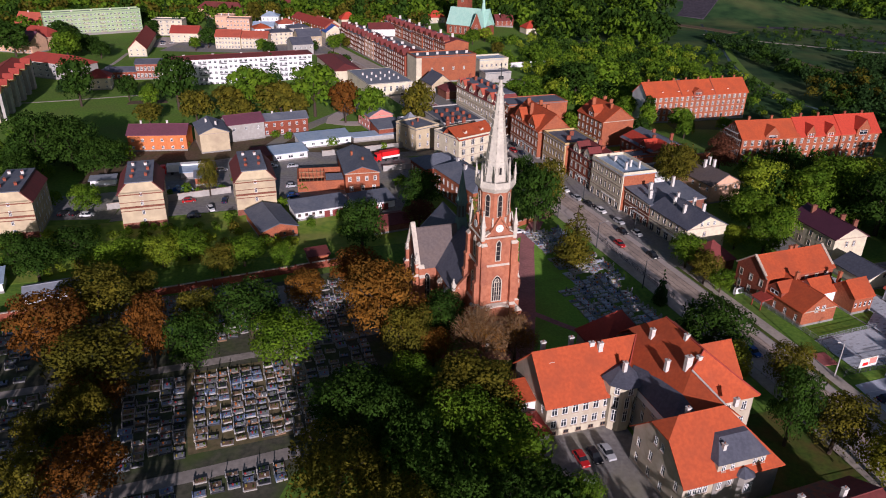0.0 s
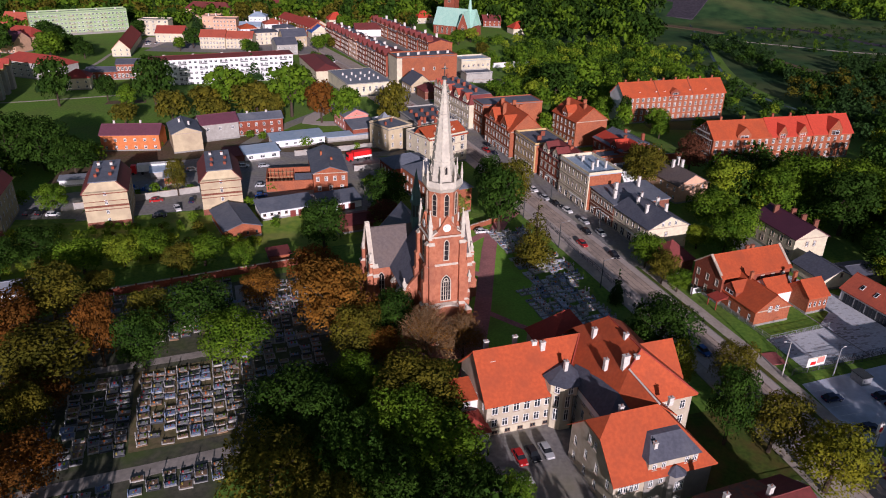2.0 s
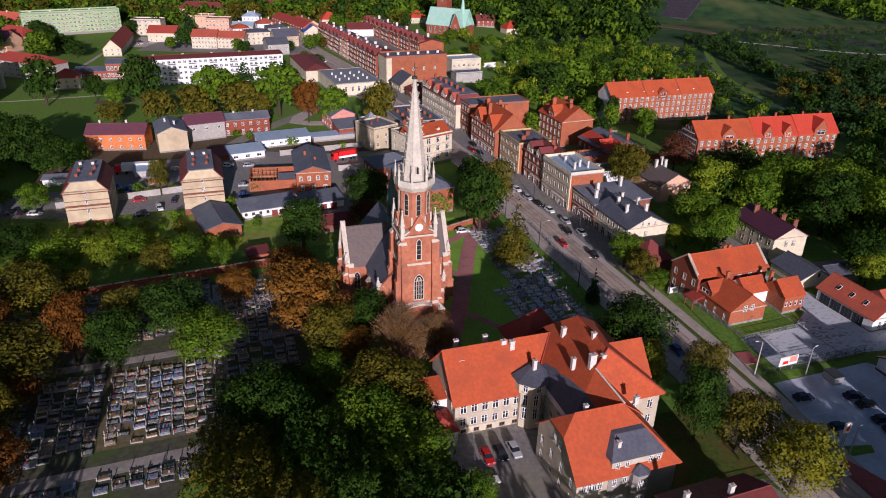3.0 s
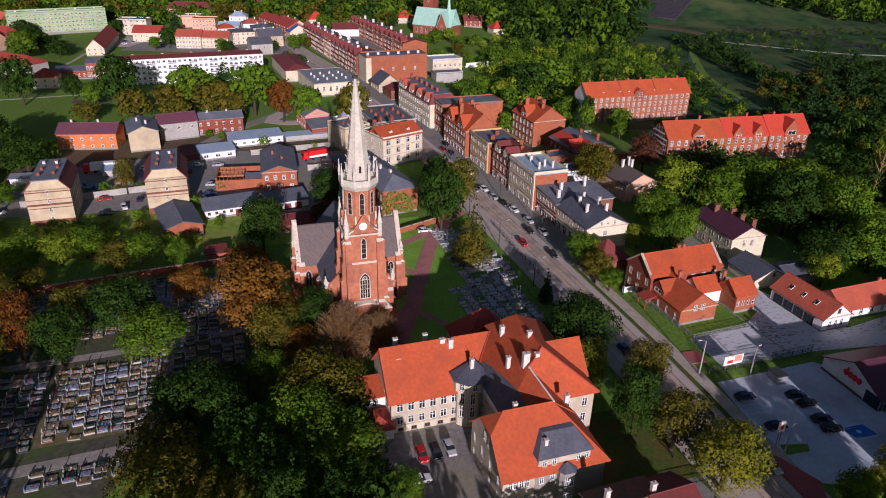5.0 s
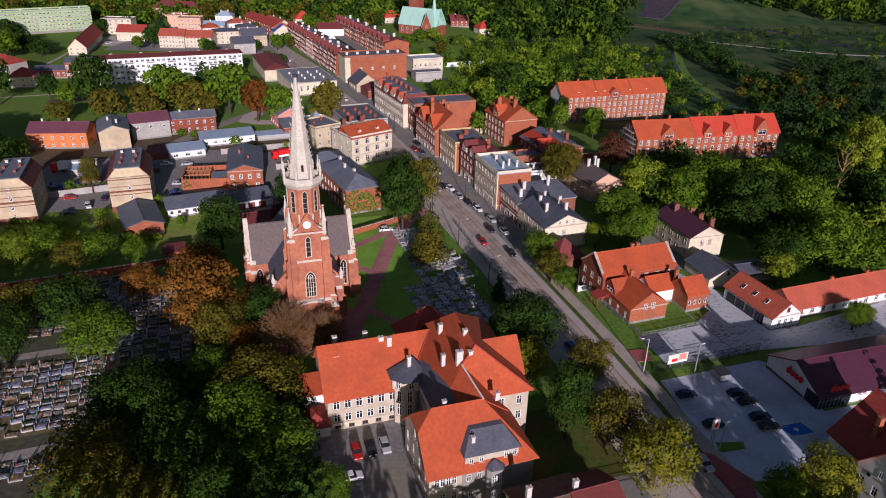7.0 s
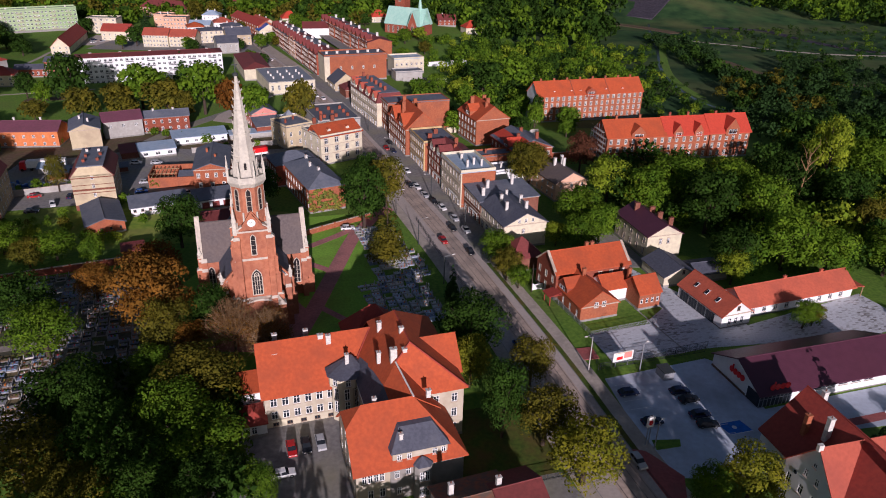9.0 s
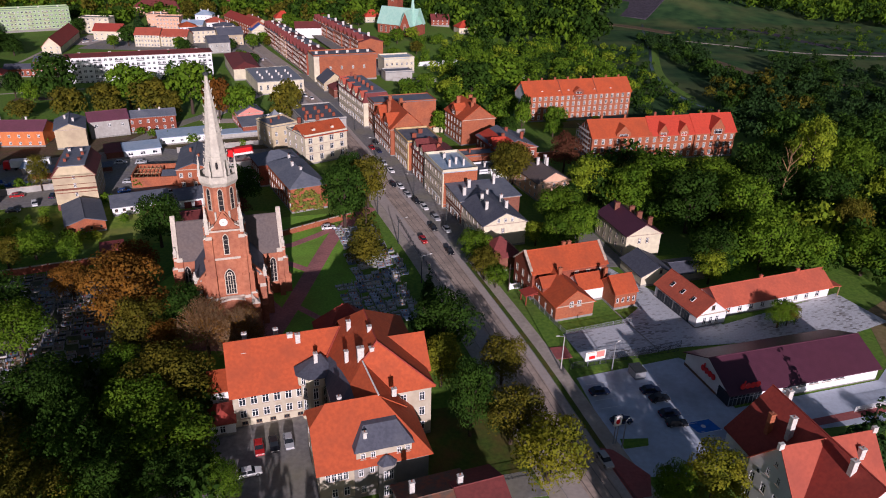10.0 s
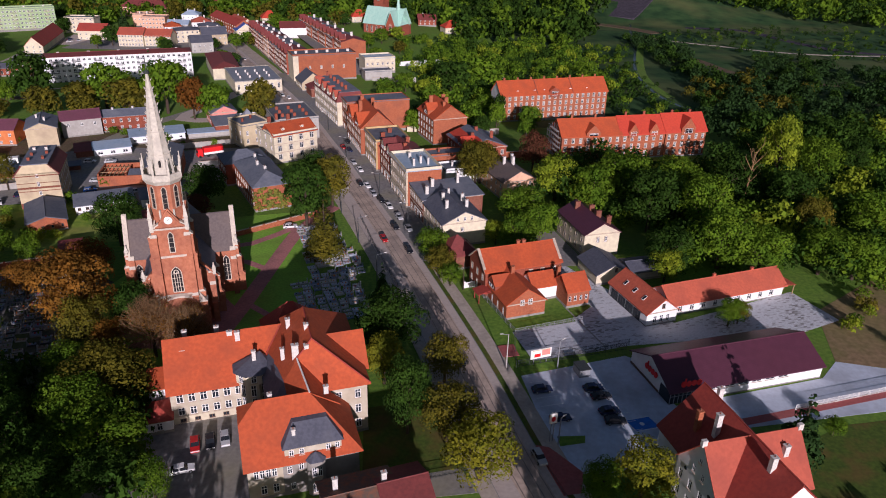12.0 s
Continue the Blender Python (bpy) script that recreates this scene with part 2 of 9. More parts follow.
# joinery, metal, glass
mat("white_frame", (0.80, 0.79, 0.76), (0.72, 0.71, 0.68), 2.0, 0.6)
mat("brown_frame", (0.16, 0.09, 0.06), (0.12, 0.07, 0.045), 2.0, 0.6)
mat("door_wood", (0.14, 0.075, 0.045), (0.10, 0.055, 0.035), 3.0, 0.6)
mat("beam_wood", (0.42, 0.29, 0.15), (0.33, 0.22, 0.115), 2.0, 0.8)
mat("garage_door", (0.22, 0.045, 0.035), (0.17, 0.035, 0.03), 2.0, 0.6)
mat("pane", (0.020, 0.026, 0.034), (0.028, 0.034, 0.042), 0.8, 0.08)
mat("lead_glass", (0.022, 0.020, 0.022), (0.035, 0.03, 0.03), 4.0, 0.25)
mat("chimney_white", (0.64, 0.61, 0.55), (0.50, 0.47, 0.43), 2.5, 0.9)
mat("metal_grey", (0.38, 0.39, 0.40), (0.30, 0.31, 0.32), 2.0, 0.5, metal=0.5)
mat("metal_dark", (0.05, 0.055, 0.055), (0.035, 0.04, 0.04), 2.0, 0.5)
mat("pole_concrete", (0.48, 0.46, 0.42), (0.40, 0.38, 0.35), 2.0, 0.9)
mat("sign_red", (0.75, 0.020, 0.020), (0.65, 0.018, 0.018), 1.0, 0.4)
mat("sign_white", (0.80, 0.78, 0.72), (0.72, 0.70, 0.65), 1.0, 0.5)
mat("sign_yellow", (0.75, 0.52, 0.05), (0.62, 0.42, 0.05), 1.0, 0.5)
mat("tyre", (0.02, 0.02, 0.02), (0.03, 0.03, 0.03), 6.0, 0.9)
mat("car_glass", (0.012, 0.015, 0.018), (0.018, 0.02, 0.024), 1.0, 0.06)
mat("lamp_glass", (0.7, 0.68, 0.62), (0.6, 0.58, 0.52), 1.0, 0.2)
mat("tail_lamp", (0.4, 0.01, 0.01), (0.3, 0.01, 0.01), 1.0, 0.3)
for key, rgb in (("white", (0.72, 0.72, 0.70)), ("black", (0.015, 0.016, 0.02)), ("red", (0.42, 0.018, 0.018)), ("blue", (0.025, 0.085, 0.30)), ("silver", (0.42, 0.43, 0.44)), ("navy", (0.018, 0.028, 0.07))):
    mat("paint_" + key, rgb, tuple(v * 0.93 for v in rgb), 0.6, 0.22)
# foliage
mat("bark", (0.075, 0.055, 0.040), (0.05, 0.036, 0.028), 4.0, 0.95, 0.4)
for key, a, b in (("d", (0.044, 0.092, 0.010), (0.022, 0.054, 0.007)), ("g", (0.135, 0.220, 0.012), (0.064, 0.132, 0.009)), ("l", (0.255, 0.310, 0.018), (0.145, 0.215, 0.014)),
                  ("v", (0.160, 0.136, 0.013), (0.082, 0.082, 0.010)), ("y", (0.230, 0.215, 0.014), (0.120, 0.140, 0.011)), ("a", (0.250, 0.110, 0.016), (0.165, 0.082, 0.013)),
                  ("o", (0.200, 0.075, 0.012), (0.118, 0.052, 0.010)), ("r", (0.150, 0.055, 0.028), (0.100, 0.040, 0.022)), ("c", (0.036, 0.078, 0.018), (0.021, 0.049, 0.013))):
    lf = mat("leaf_" + key, a, b, 0.22, 0.85, island=0.24, spread=0.14).node_tree
    thin = lf.nodes.new("ShaderNodeBsdfTranslucent")
    both = lf.nodes.new("ShaderNodeMixShader")
    both.inputs[0].default_value = 0.32
    lf.links.new(lf.nodes["Principled BSDF"].inputs["Base Color"].links[0].from_socket, thin.inputs["Color"])
    lf.links.new(lf.nodes["Principled BSDF"].outputs[0], both.inputs[1])
    lf.links.new(thin.outputs[0], both.inputs[2])
    lf.links.new(both.outputs[0], lf.nodes["Material Output"].inputs["Surface"])
mat("twig", (0.27, 0.165, 0.080), (0.18, 0.11, 0.055), 2.0, 0.95, island=0.3)
# graves
# the pale blue stone has the blue of open shade in its colour
for key, rgb in (("grey", (0.30, 0.30, 0.30)), ("dark", (0.05, 0.052, 0.06)), ("light", (0.46, 0.435, 0.39)), ("brown", (0.27, 0.17, 0.105)), ("blue", (0.22, 0.28, 0.40)), ("pale", (0.64, 0.625, 0.59)), ("pale_blue", (0.62, 0.68, 0.78))):
    mat("granite_" + key, rgb, tuple(v * 0.75 for v in rgb), 5.0, 0.3, 0.0, spread=0.25)
mat("grave_soil", (0.20, 0.155, 0.085), (0.13, 0.105, 0.055), 0.9, 0.95, 0.3, (0.10, 0.115, 0.035), 0.3, 0.6)
mat("flower_red", (0.50, 0.05, 0.05), (0.25, 0.035, 0.04), 6.0, 0.8)
mat("flower_orange", (0.70, 0.22, 0.04), (0.55, 0.15, 0.03), 6.0, 0.8)
mat("flower_white", (0.75, 0.72, 0.68), (0.6, 0.58, 0.5), 6.0, 0.8)
mat("flower_yellow", (0.50, 0.40, 0.08), (0.40, 0.31, 0.06), 6.0, 0.8)

# ---- mesh helpers ----
RNG = random.Random(7)


def smooth01(u):
    u = min(1.0, max(0.0, u))
    return u * u * (3 - 2 * u)


def gz(x, y):
    """Height of the ground: level near the church, falling gently towards the valley."""
    z = -4.0 * smooth01((y - 270) / 80) * smooth01((x - 20) / 80) - 4.0 * smooth01((y - 330) / 220)
    z += 22.0 * smooth01((y - 690) / 130) * math.exp(-((x - 300) / 110) ** 2)
    return z


class MB:
    """A mesh in the making: vertices, faces and a material slot for each face."""

    def __init__(self):
        self.v, self.f, self.m = [], [], []

    def add(self, verts, faces, mi=0):
        n = len(self.v)
        self.v.extend(verts)
        self.f.extend([tuple(i + n for i in f) for f in faces])
        self.m.extend([mi] * len(faces))

    def quad(self, a, b, c, d, mi=0):
        self.add([a, b, c, d], [(0, 1, 2, 3)], mi)

    def box(self, x0, y0, z0, x1, y1, z1, mi=0):
        self.hexa([(x0, y0), (x1, y0), (x1, y1), (x0, y1)], z0, z1, mi)

    def hexa(self, poly, z0, z1, mi=0, top=None):
        """An upright prism; top: another outline for its upper end."""
        n = len(poly)
        top = top or poly
        vs = [(x, y, z0) for x, y in poly] + [(x, y, z1) for x, y in top]
        fs = [tuple(range(n))[::-1], tuple(range(n, 2 * n))] + [(i, (i + 1) % n, n + (i + 1) % n, n + i) for i in range(n)]
        self.add(vs, fs, mi)

    def cone(self, poly, z0, apex, mi=0):
        n = len(poly)
        self.add([(x, y, z0) for x, y in poly] + [apex], [tuple(range(n))[::-1]] + [(i, (i + 1) % n, n) for i in range(n)], mi)

    def slab(self, poly, th, mi=0):
        """A planar polygon, given counter-clockwise from above, with thickness th below it."""
        p = [Vector(q) for q in poly]
        nrm = (p[1] - p[0]).cross(p[2] - p[0]).normalized()
        n = len(p)
        vs = [tuple(q) for q in p] + [tuple(q - nrm * th) for q in p]
        fs = [tuple(range(n)), tuple(range(n, 2 * n))[::-1]] + [(i, n + i, n + (i + 1) % n, (i + 1) % n) for i in range(n)]
        self.add(vs, fs, mi)

    def shell(self, verts, faces, th, mi=0):
        """Roof planes that share their vertices, closed underneath with an upright thickness th."""
        n, edges = len(verts), {}
        fs = [tuple(f) for f in faces] + [tuple(i + n for i in f)[::-1] for f in faces]
        for f in faces:
            for i in range(len(f)):
                a, b = f[i], f[(i + 1) % len(f)]
                if (b, a) in edges:
                    del edges[(b, a)]
                else:
                    edges[(a, b)] = 1
        fs += [(b, a, a + n, b + n) for a, b in edges]
        self.add([tuple(v) for v in verts] + [(v[0], v[1], v[2] - th) for v in verts], fs, mi)

    def tube(self, a, b, r0, r1, n=6, mi=0):
        a, b = Vector(a), Vector(b)
        ax = (b - a).normalized()
        s = ax.orthogonal().normalized()
        q = ax.cross(s)
        vs = []
        for p, r in ((a, r0), (b, r1)):
            vs += [tuple(p + (s * math.cos(2 * math.pi * i / n) + q * math.sin(2 * math.pi * i / n)) * r) for i in range(n)]
        fs = [(i, (i + 1) % n, n + (i + 1) % n, n + i) for i in range(n)] + [tuple(range(n))[::-1], tuple(range(n, 2 * n))]
        self.add(vs, fs, mi)

    def data(self, name, mats):
        me = bpy.data.meshes.new(name)
        me.from_pydata(self.v, [], self.f)
        for k in mats:
            me.materials.append(MT[k])
        if len(mats) > 1:
            me.polygons.foreach_set("material_index", self.m)
        me.update()
        return me


def part(name, mb, mats, parent=None, label="", m=None):
    """One mesh object, as a thing of its own or as a part under parent."""
    mats = [mats] if isinstance(mats, str) else list(mats)
    ob = new(name, mb.data(name, mats) if isinstance(mb, MB) else mb)
    if parent is not None:
        ob.parent = parent
    if m is not None:
        ob.matrix_basis = m
    return tagged(ob, label=label)


def thing(name, m, label, category, group="", kind=""):
    ob = new(name)
    ob.matrix_basis = m
    return tagged(ob, label=label, category=category, group=group, kind=kind)


def ngon(n, r, turn=0.0, cx=0.0, cy=0.0):
    return [(cx + r * math.cos(2 * math.pi * (i + turn) / n), cy + r * math.sin(2 * math.pi * (i + turn) / n)) for i in range(n)]


# ---- windows ----
WINDOW_DATA = {}


def window_data(w, h, style):
    """A frame with its bars as one plate, the panes set back in it (style far: panes in the same mesh)."""
    key = (round(w, 2), round(h, 2), style)
    if key not in WINDOW_DATA:
        b = min(0.1, w * 0.12)
        us = [0.0, b, w - b, w] if w <= 0.7 else [0.0, b, w / 2 - 0.05, w / 2 + 0.05, w - b, w]
        zs = [0.0, b, h - b, h] if h <= 1.1 else [0.0, b, h * 0.64, h * 0.64 + 0.08, h - b, h]
        mb, nu = MB(), len(us)
        for y in (-0.02, 0.06):
            mb.v += [(u, y, z) for z in zs for u in us]
        n = nu * len(zs)
        pane = MB()
        for j in range(len(zs) - 1):
            for i in range(nu - 1):
                k = j * nu + i
                q = (k, k + 1, k + nu + 1, k + nu)
                if i % 2 and j % 2:
                    for e in range(4):
                        p0, p1 = q[e], q[(e + 1) % 4]
                        mb.f.append((p1, p0, p0 + n, p1 + n))
                        mb.m.append(0)
                    if style.startswith("far"):
                        mb.f.append(tuple(p + n for p in q))
                        mb.m.append(1)
                    pane.quad((us[i], 0.04, zs[j]), (us[i + 1], 0.04, zs[j]), (us[i + 1], 0.04, zs[j + 1]), (us[i], 0.04, zs[j + 1]))
                else:
                    mb.f.append(q)
                    mb.m.append(0)
        if style.endswith("trim"):
            q = 0.17
            ring = [(-q, -0.05), (w + q, -0.05), (w + q, h + q * 1.5), (-q, h + q * 1.5), (0, 0), (w, 0), (w, h), (0, h)]
            mb.add([(u, -0.12, z) for u, z in ring] + [(u, -0.04, z) for u, z in ring],
                   [f for i in range(4) for f in ((i, (i + 1) % 4, 4 + (i + 1) % 4, 4 + i), ((i + 1) % 4, i, 8 + i, 8 + (i + 1) % 4), (4 + i, 4 + (i + 1) % 4, 12 + (i + 1) % 4, 12 + i))], 2)
        sill = MB()
        sill.box(-0.1, -0.18, -0.1, w + 0.1, 0.0, -0.005)
        frame_key = "brown_frame" if style.startswith("brown") else "white_frame"
        WINDOW_DATA[key] = (mb.data("window", [frame_key, "pane", "stone_trim"]), pane.data("pane", ["pane"]), sill.data("sill", ["stone_trim"]))
    return WINDOW_DATA[key]


def put_window(parent, m, w, h, style):
    fr, pn, sl = window_data(w, h, style)
    ob = part("window", fr, (), parent, m=m)
    if not style.startswith("far"):
        part("pane", pn, (), ob)
        part("sill", sl, (), ob)
    return ob


def facade(mb, o, du, length, z0, h, wins, mi=0, deep=0.14):
    """A wall face with real openings. o: its left end seen from outside; du: its way to the right; wins: (u, z, w, h)."""
    nin = (-du[1], du[0])
    us = sorted({0.0, length, *[round(a, 3) for u, z, w, hh in wins for a in (u, u + w)]})
    zs = sorted({z0, h, *[round(a, 3) for u, z, w, hh in wins for a in (z, z + hh)]})

    def pt(u, z, k=0.0):
        return (o[0] + du[0] * u + nin[0] * k, o[1] + du[1] * u + nin[1] * k, z)
    for i in range(len(us) - 1):
        j = 0
        while j < len(zs) - 1:
            uc = (us[i] + us[i + 1]) / 2
            inside = [1 for u, z, w, hh in wins if u < uc < u + w and z < (zs[j] + zs[j + 1]) / 2 < z + hh]
            if not inside:
                mb.quad(pt(us[i], zs[j]), pt(us[i + 1], zs[j]), pt(us[i + 1], zs[j + 1]), pt(us[i], zs[j + 1]), mi)
            j += 1
    for u, z, w, hh in wins:
        c = [(u, z), (u + w, z), (u + w, z + hh), (u, z + hh)]
        for k in range(4):
            a, b = c[k], c[(k + 1) % 4]
            mb.quad(pt(*b), pt(*a), pt(*a, deep), pt(*b, deep), mi)
        mb.quad(pt(u, z, deep), pt(u + w, z, deep), pt(u + w, z + hh, deep), pt(u, z + hh, deep), mi)


def layout(length, rows):
    """Window rectangles from rows of (sill height, height, width, count[, from, to])."""
    out = []
    for r in rows:
        z, hh, w, n = r[:4]
        a, b = (r[4], r[5]) if len(r) > 4 else (0.0, length)
        step = (b - a) / n
        out += [(a + step * (i + 0.5) - w / 2, z, w, hh) for i in range(n)]
    return out


def storeys(n, count, first=1.0, step=3.1, h=1.6, w=1.0, a=None, b=None):
    return [(first + step * k, h, w, count) + ((a, b) if b else ()) for k in range(n)]


SIDES = {"f": 0, "r": 1, "b": 2, "l": 3}


def volume(root, w, d, h, rise, roof, wall, tiles, wins=None, x=0.0, y=0.0, z=0.0, over=0.45, style="white", trim="stone_trim", base=0.6, cornice=True, doors=()):
    """Walls with windows and doors, and a roof, as parts under root; x, y: the near left corner in root's frame."""
    wins = wins or {}
    if h > 7 and (wall.startswith("brick") or wall in ("cream_render", "yellow_render")):
        style += "_trim"
    mb = MB()
    ends = [((0, 0), (1, 0), w), ((w, 0), (0, 1), d), ((w, d), (-1, 0), w), ((0, d), (0, -1), d)]
    off = Matrix.Translation((x, y, z))
    for side, k in SIDES.items():
        o, du, length = ends[k]
        rects = layout(length, wins.get(side, ()))
        facade(mb, o, du, length, -3.0, h, rects)
        turn = Matrix.Translation((o[0], o[1], 0)) @ Matrix.Rotation(math.atan2(du[1], du[0]), 4, "Z")
        for u, zz, ww, hh in rects:
            put_window(root, off @ turn @ Matrix.Translation((u, 0.05, zz)), ww, hh, style)
        for sd, u, ww, hh in doors:
            if sd == side:
                db = MB()
                db.box(u - 0.12, -0.06, -0.3, u + ww + 0.12, 0.02, hh + 0.12, 1)
                db.box(u, -0.09, -0.3, u + ww, -0.02, hh)
                part("door", db, ("door_wood", trim), root, m=off @ turn)
    top = h + rise
    if roof in ("gable_x", "halfhip_x"):
        for xx in (0, w):
            pts = [(xx, 0, h), (xx, d, h), (xx, d / 2, top)]
            mb.add(pts if xx else pts[::-1], [(0, 1, 2)])
    if roof == "gable_y":
        for yy in (0, d):
            pts = [(0, yy, h), (w, yy, h), (w / 2, yy, top)]
            mb.add(pts if not yy else pts[::-1], [(0, 1, 2)])
    if roof == "mono":
        mb.add([(0, 0, h), (0, d, h), (0, d, top), (w, 0, h), (w, d, h), (w, d, top)], [(0, 2, 1), (3, 4, 5), (1, 2, 5, 4)])
    part("wall", mb, wall, root, m=off)
    if base:
        pb = MB()
        t = 0.05
        for x0, y0, x1, y1 in ((-t, -t, w + t, 0), (-t, d, w + t, d + t), (-t, 0, 0, d), (w, 0, w + t, d)):
            pb.box(x0, y0, -3.0, x1, y1, base)
        part("plinth", pb, "plinth", root, m=off)
    o, rb = over, MB()
    th = 0.24
    ridge = None
    if roof == "gable_x":
        e = h - o * rise / (d / 2) + th * 0.7
        tp = top + th * 0.9
        rb.shell([(-o, -o, e), (w + o, -o, e), (w + o, d / 2, tp), (-o, d / 2, tp), (w + o, d + o, e), (-o, d + o, e)], [(0, 1, 2, 3), (4, 5, 3, 2)], th)
        ridge = ((-o, d / 2), (w + o, d / 2))
    elif roof == "gable_y":
        e = h - o * rise / (w / 2) + th * 0.7
        tp = top + th * 0.9
        rb.shell([(-o, d + o, e), (-o, -o, e), (w / 2, -o, tp), (w / 2, d + o, tp), (w + o, -o, e), (w + o, d + o, e)], [(0, 1, 2, 3), (4, 5, 3, 2)], th)
        ridge = ((w / 2, -o), (w / 2, d + o))
    elif roof in ("hip", "halfhip_x"):
        e, tp = h + 0.12, top + 0.12
        r = min(w, d) / 2 * (0.95 if roof == "hip" else 0.5)
        c4 = [(-o, -o, e), (w + o, -o, e), (w + o, d + o, e), (-o, d + o, e)]
        if w >= d:
            rb.shell(c4 + [(r, d / 2, tp), (w - r, d / 2, tp)], [(0, 1, 5, 4), (2, 3, 4, 5), (1, 2, 5), (3, 0, 4)], th)
            ridge = ((r, d / 2), (w - r, d / 2))
        else:
            rb.shell(c4 + [(w / 2, r, tp), (w / 2, d - r, tp)], [(0, 1, 4), (2, 3, 5), (1, 2, 5, 4), (3, 0, 4, 5)], th)
            ridge = ((w / 2, r), (w / 2, d - r))
    elif roof == "mono":
        e = h - o * rise / d
        rb.slab([(-o, -o, e + 0.2), (w + o, -o, e + 0.2), (w + o, d + o, top + o * rise / d + 0.2), (-o, d + o, top + o * rise / d + 0.2)], th)
    elif roof == "mansard":
        q = min(1.6, d * 0.18)
        lo, hi = [(-o, -o), (w + o, -o), (w + o, d + o), (-o, d + o)], [(q, q), (w - q, q), (w - q, d - q), (q, d - q)]
        rb.hexa(lo, h, h + rise, 0, hi)
        part("roof_top", _lid(hi, h + rise), "felt", root, m=off)
    elif roof == "flat":
        rb.box(-o * 0.4, -o * 0.4, h - 0.02, w + o * 0.4, d + o * 0.4, h + 0.22)
        for x0, y0, x1, y1 in ((-0.1, -0.1, w + 0.1, 0.15), (-0.1, d - 0.15, w + 0.1, d + 0.1), (-0.1, 0.15, 0.15, d - 0.15), (w - 0.15, 0.15, w + 0.1, d - 0.15)):
            rb.box(x0, y0, h + 0.2, x1, y1, h + 0.2 + rise, 1)
    if ridge:
        cap = MB()
        cap.tube((*ridge[0], tp + 0.02), (*ridge[1], tp + 0.02), 0.13, 0.13, 6)
        part("ridge_cap", cap, tiles, root, m=off)
    if rb.v:
        part("roof", rb, (tiles, wall if roof == "flat" else tiles), root, m=off)
    if cornice and roof not in ("flat", "none"):
        cb = MB()
        cb.box(-0.14, -0.14, h - 0.35, w + 0.14, -0.003, h - 0.08)
        part("cornice", cb, trim, root, m=off)


def _lid(poly, z):
    mb = MB()
    mb.hexa(poly, z - 0.02, z + 0.14)
    return mb


def chimney(root, x, y, z0, z1, sx=0.7, sy=0.5, key="chimney_white", pots=1):
    mb = MB()
    mb.box(x - sx / 2, y - sy / 2, z0, x + sx / 2, y + sy / 2, z1 - 0.15)
    mb.box(x - sx / 2 - 0.08, y - sy / 2 - 0.08, z1 - 0.15, x + sx / 2 + 0.08, y + sy / 2 + 0.08, z1)
    for i in range(pots):
        px = x + (i - (pots - 1) / 2) * sx / max(1, pots) * 0.9
        mb.hexa(ngon(6, 0.1, 0, px, y), z1, z1 + 0.35, 1)
    part("chimney", mb, (key, "brick_dark"), root)


def dormer(root, x, y, z, w, d, h, rise, wall, tiles, face="f", win=True):
    """A small gabled dormer whose front wall stands at x, y and looks to -y (f), +x (r) or -x (l)."""
    turn = {"f": 0, "r": 90, "l": -90, "b": 180}[face]
    m = Matrix.Translation((x, y, z)) @ Matrix.Rotation(radians(turn), 4, "Z")
    mb = MB()
    mb.hexa([(-w / 2, 0), (w / 2, 0), (w / 2, d), (-w / 2, d)], 0, h)
    mb.add([(-w / 2, 0, h), (w / 2, 0, h), (0, 0, h + rise)], [(0, 1, 2)])
    o = 0.15
    e = h - o * rise / (w / 2) + 0.1
    mb.slab([(-w / 2 - o, d, e), (-w / 2 - o, -o, e), (0, -o, h + rise + 0.1), (0, d, h + rise + 0.1)], 0.12, 1)
    mb.slab([(w / 2 + o, -o, e), (w / 2 + o, d, e), (0, d, h + rise + 0.1), (0, -o, h + rise + 0.1)], 0.12, 1)
    ob = part("dormer", mb, (wall, tiles), root, m=m)
    if win:
        put_window(ob, Matrix.Translation((-w * 0.3, -0.06, h * 0.25)), w * 0.6, h * 0.65, "far")


def house(name, x, y, ang, w, d, h, rise, roof, wall, tiles, label, category="house", group="", wins=None, chim=(), z=None, chim_key="chimney_white", **kw):
    """A house of one volume, its near left corner at x, y, its front turned ang degrees."""
    root = thing(name, pose(x, y, gz(x, y) if z is None else z, 0, 0, ang), label, category, group)
    if y > 225:
        kw["style"] = "far"
    volume(root, w, d, h, rise, roof, wall, tiles, wins, **kw)
    for c in chim:
        chimney(root, *c, key=chim_key)
    return root

# ---- ground, roads, paths ----


def axis_steps(lo, hi, step, far_lo, far_hi):
    a = [lo + step * i for i in range(int((hi - lo) / step) + 1)]
    left, right, s = [], [], step
    while (left[-1] if left else lo) > far_lo:
        s *= 1.35
        left.append((left[-1] if left else lo) - s)
    s = step
    while (right[-1] if right else hi) < far_hi:
        s *= 1.35
        right.append((right[-1] if right else hi) + s)
    return left[::-1] + a + right


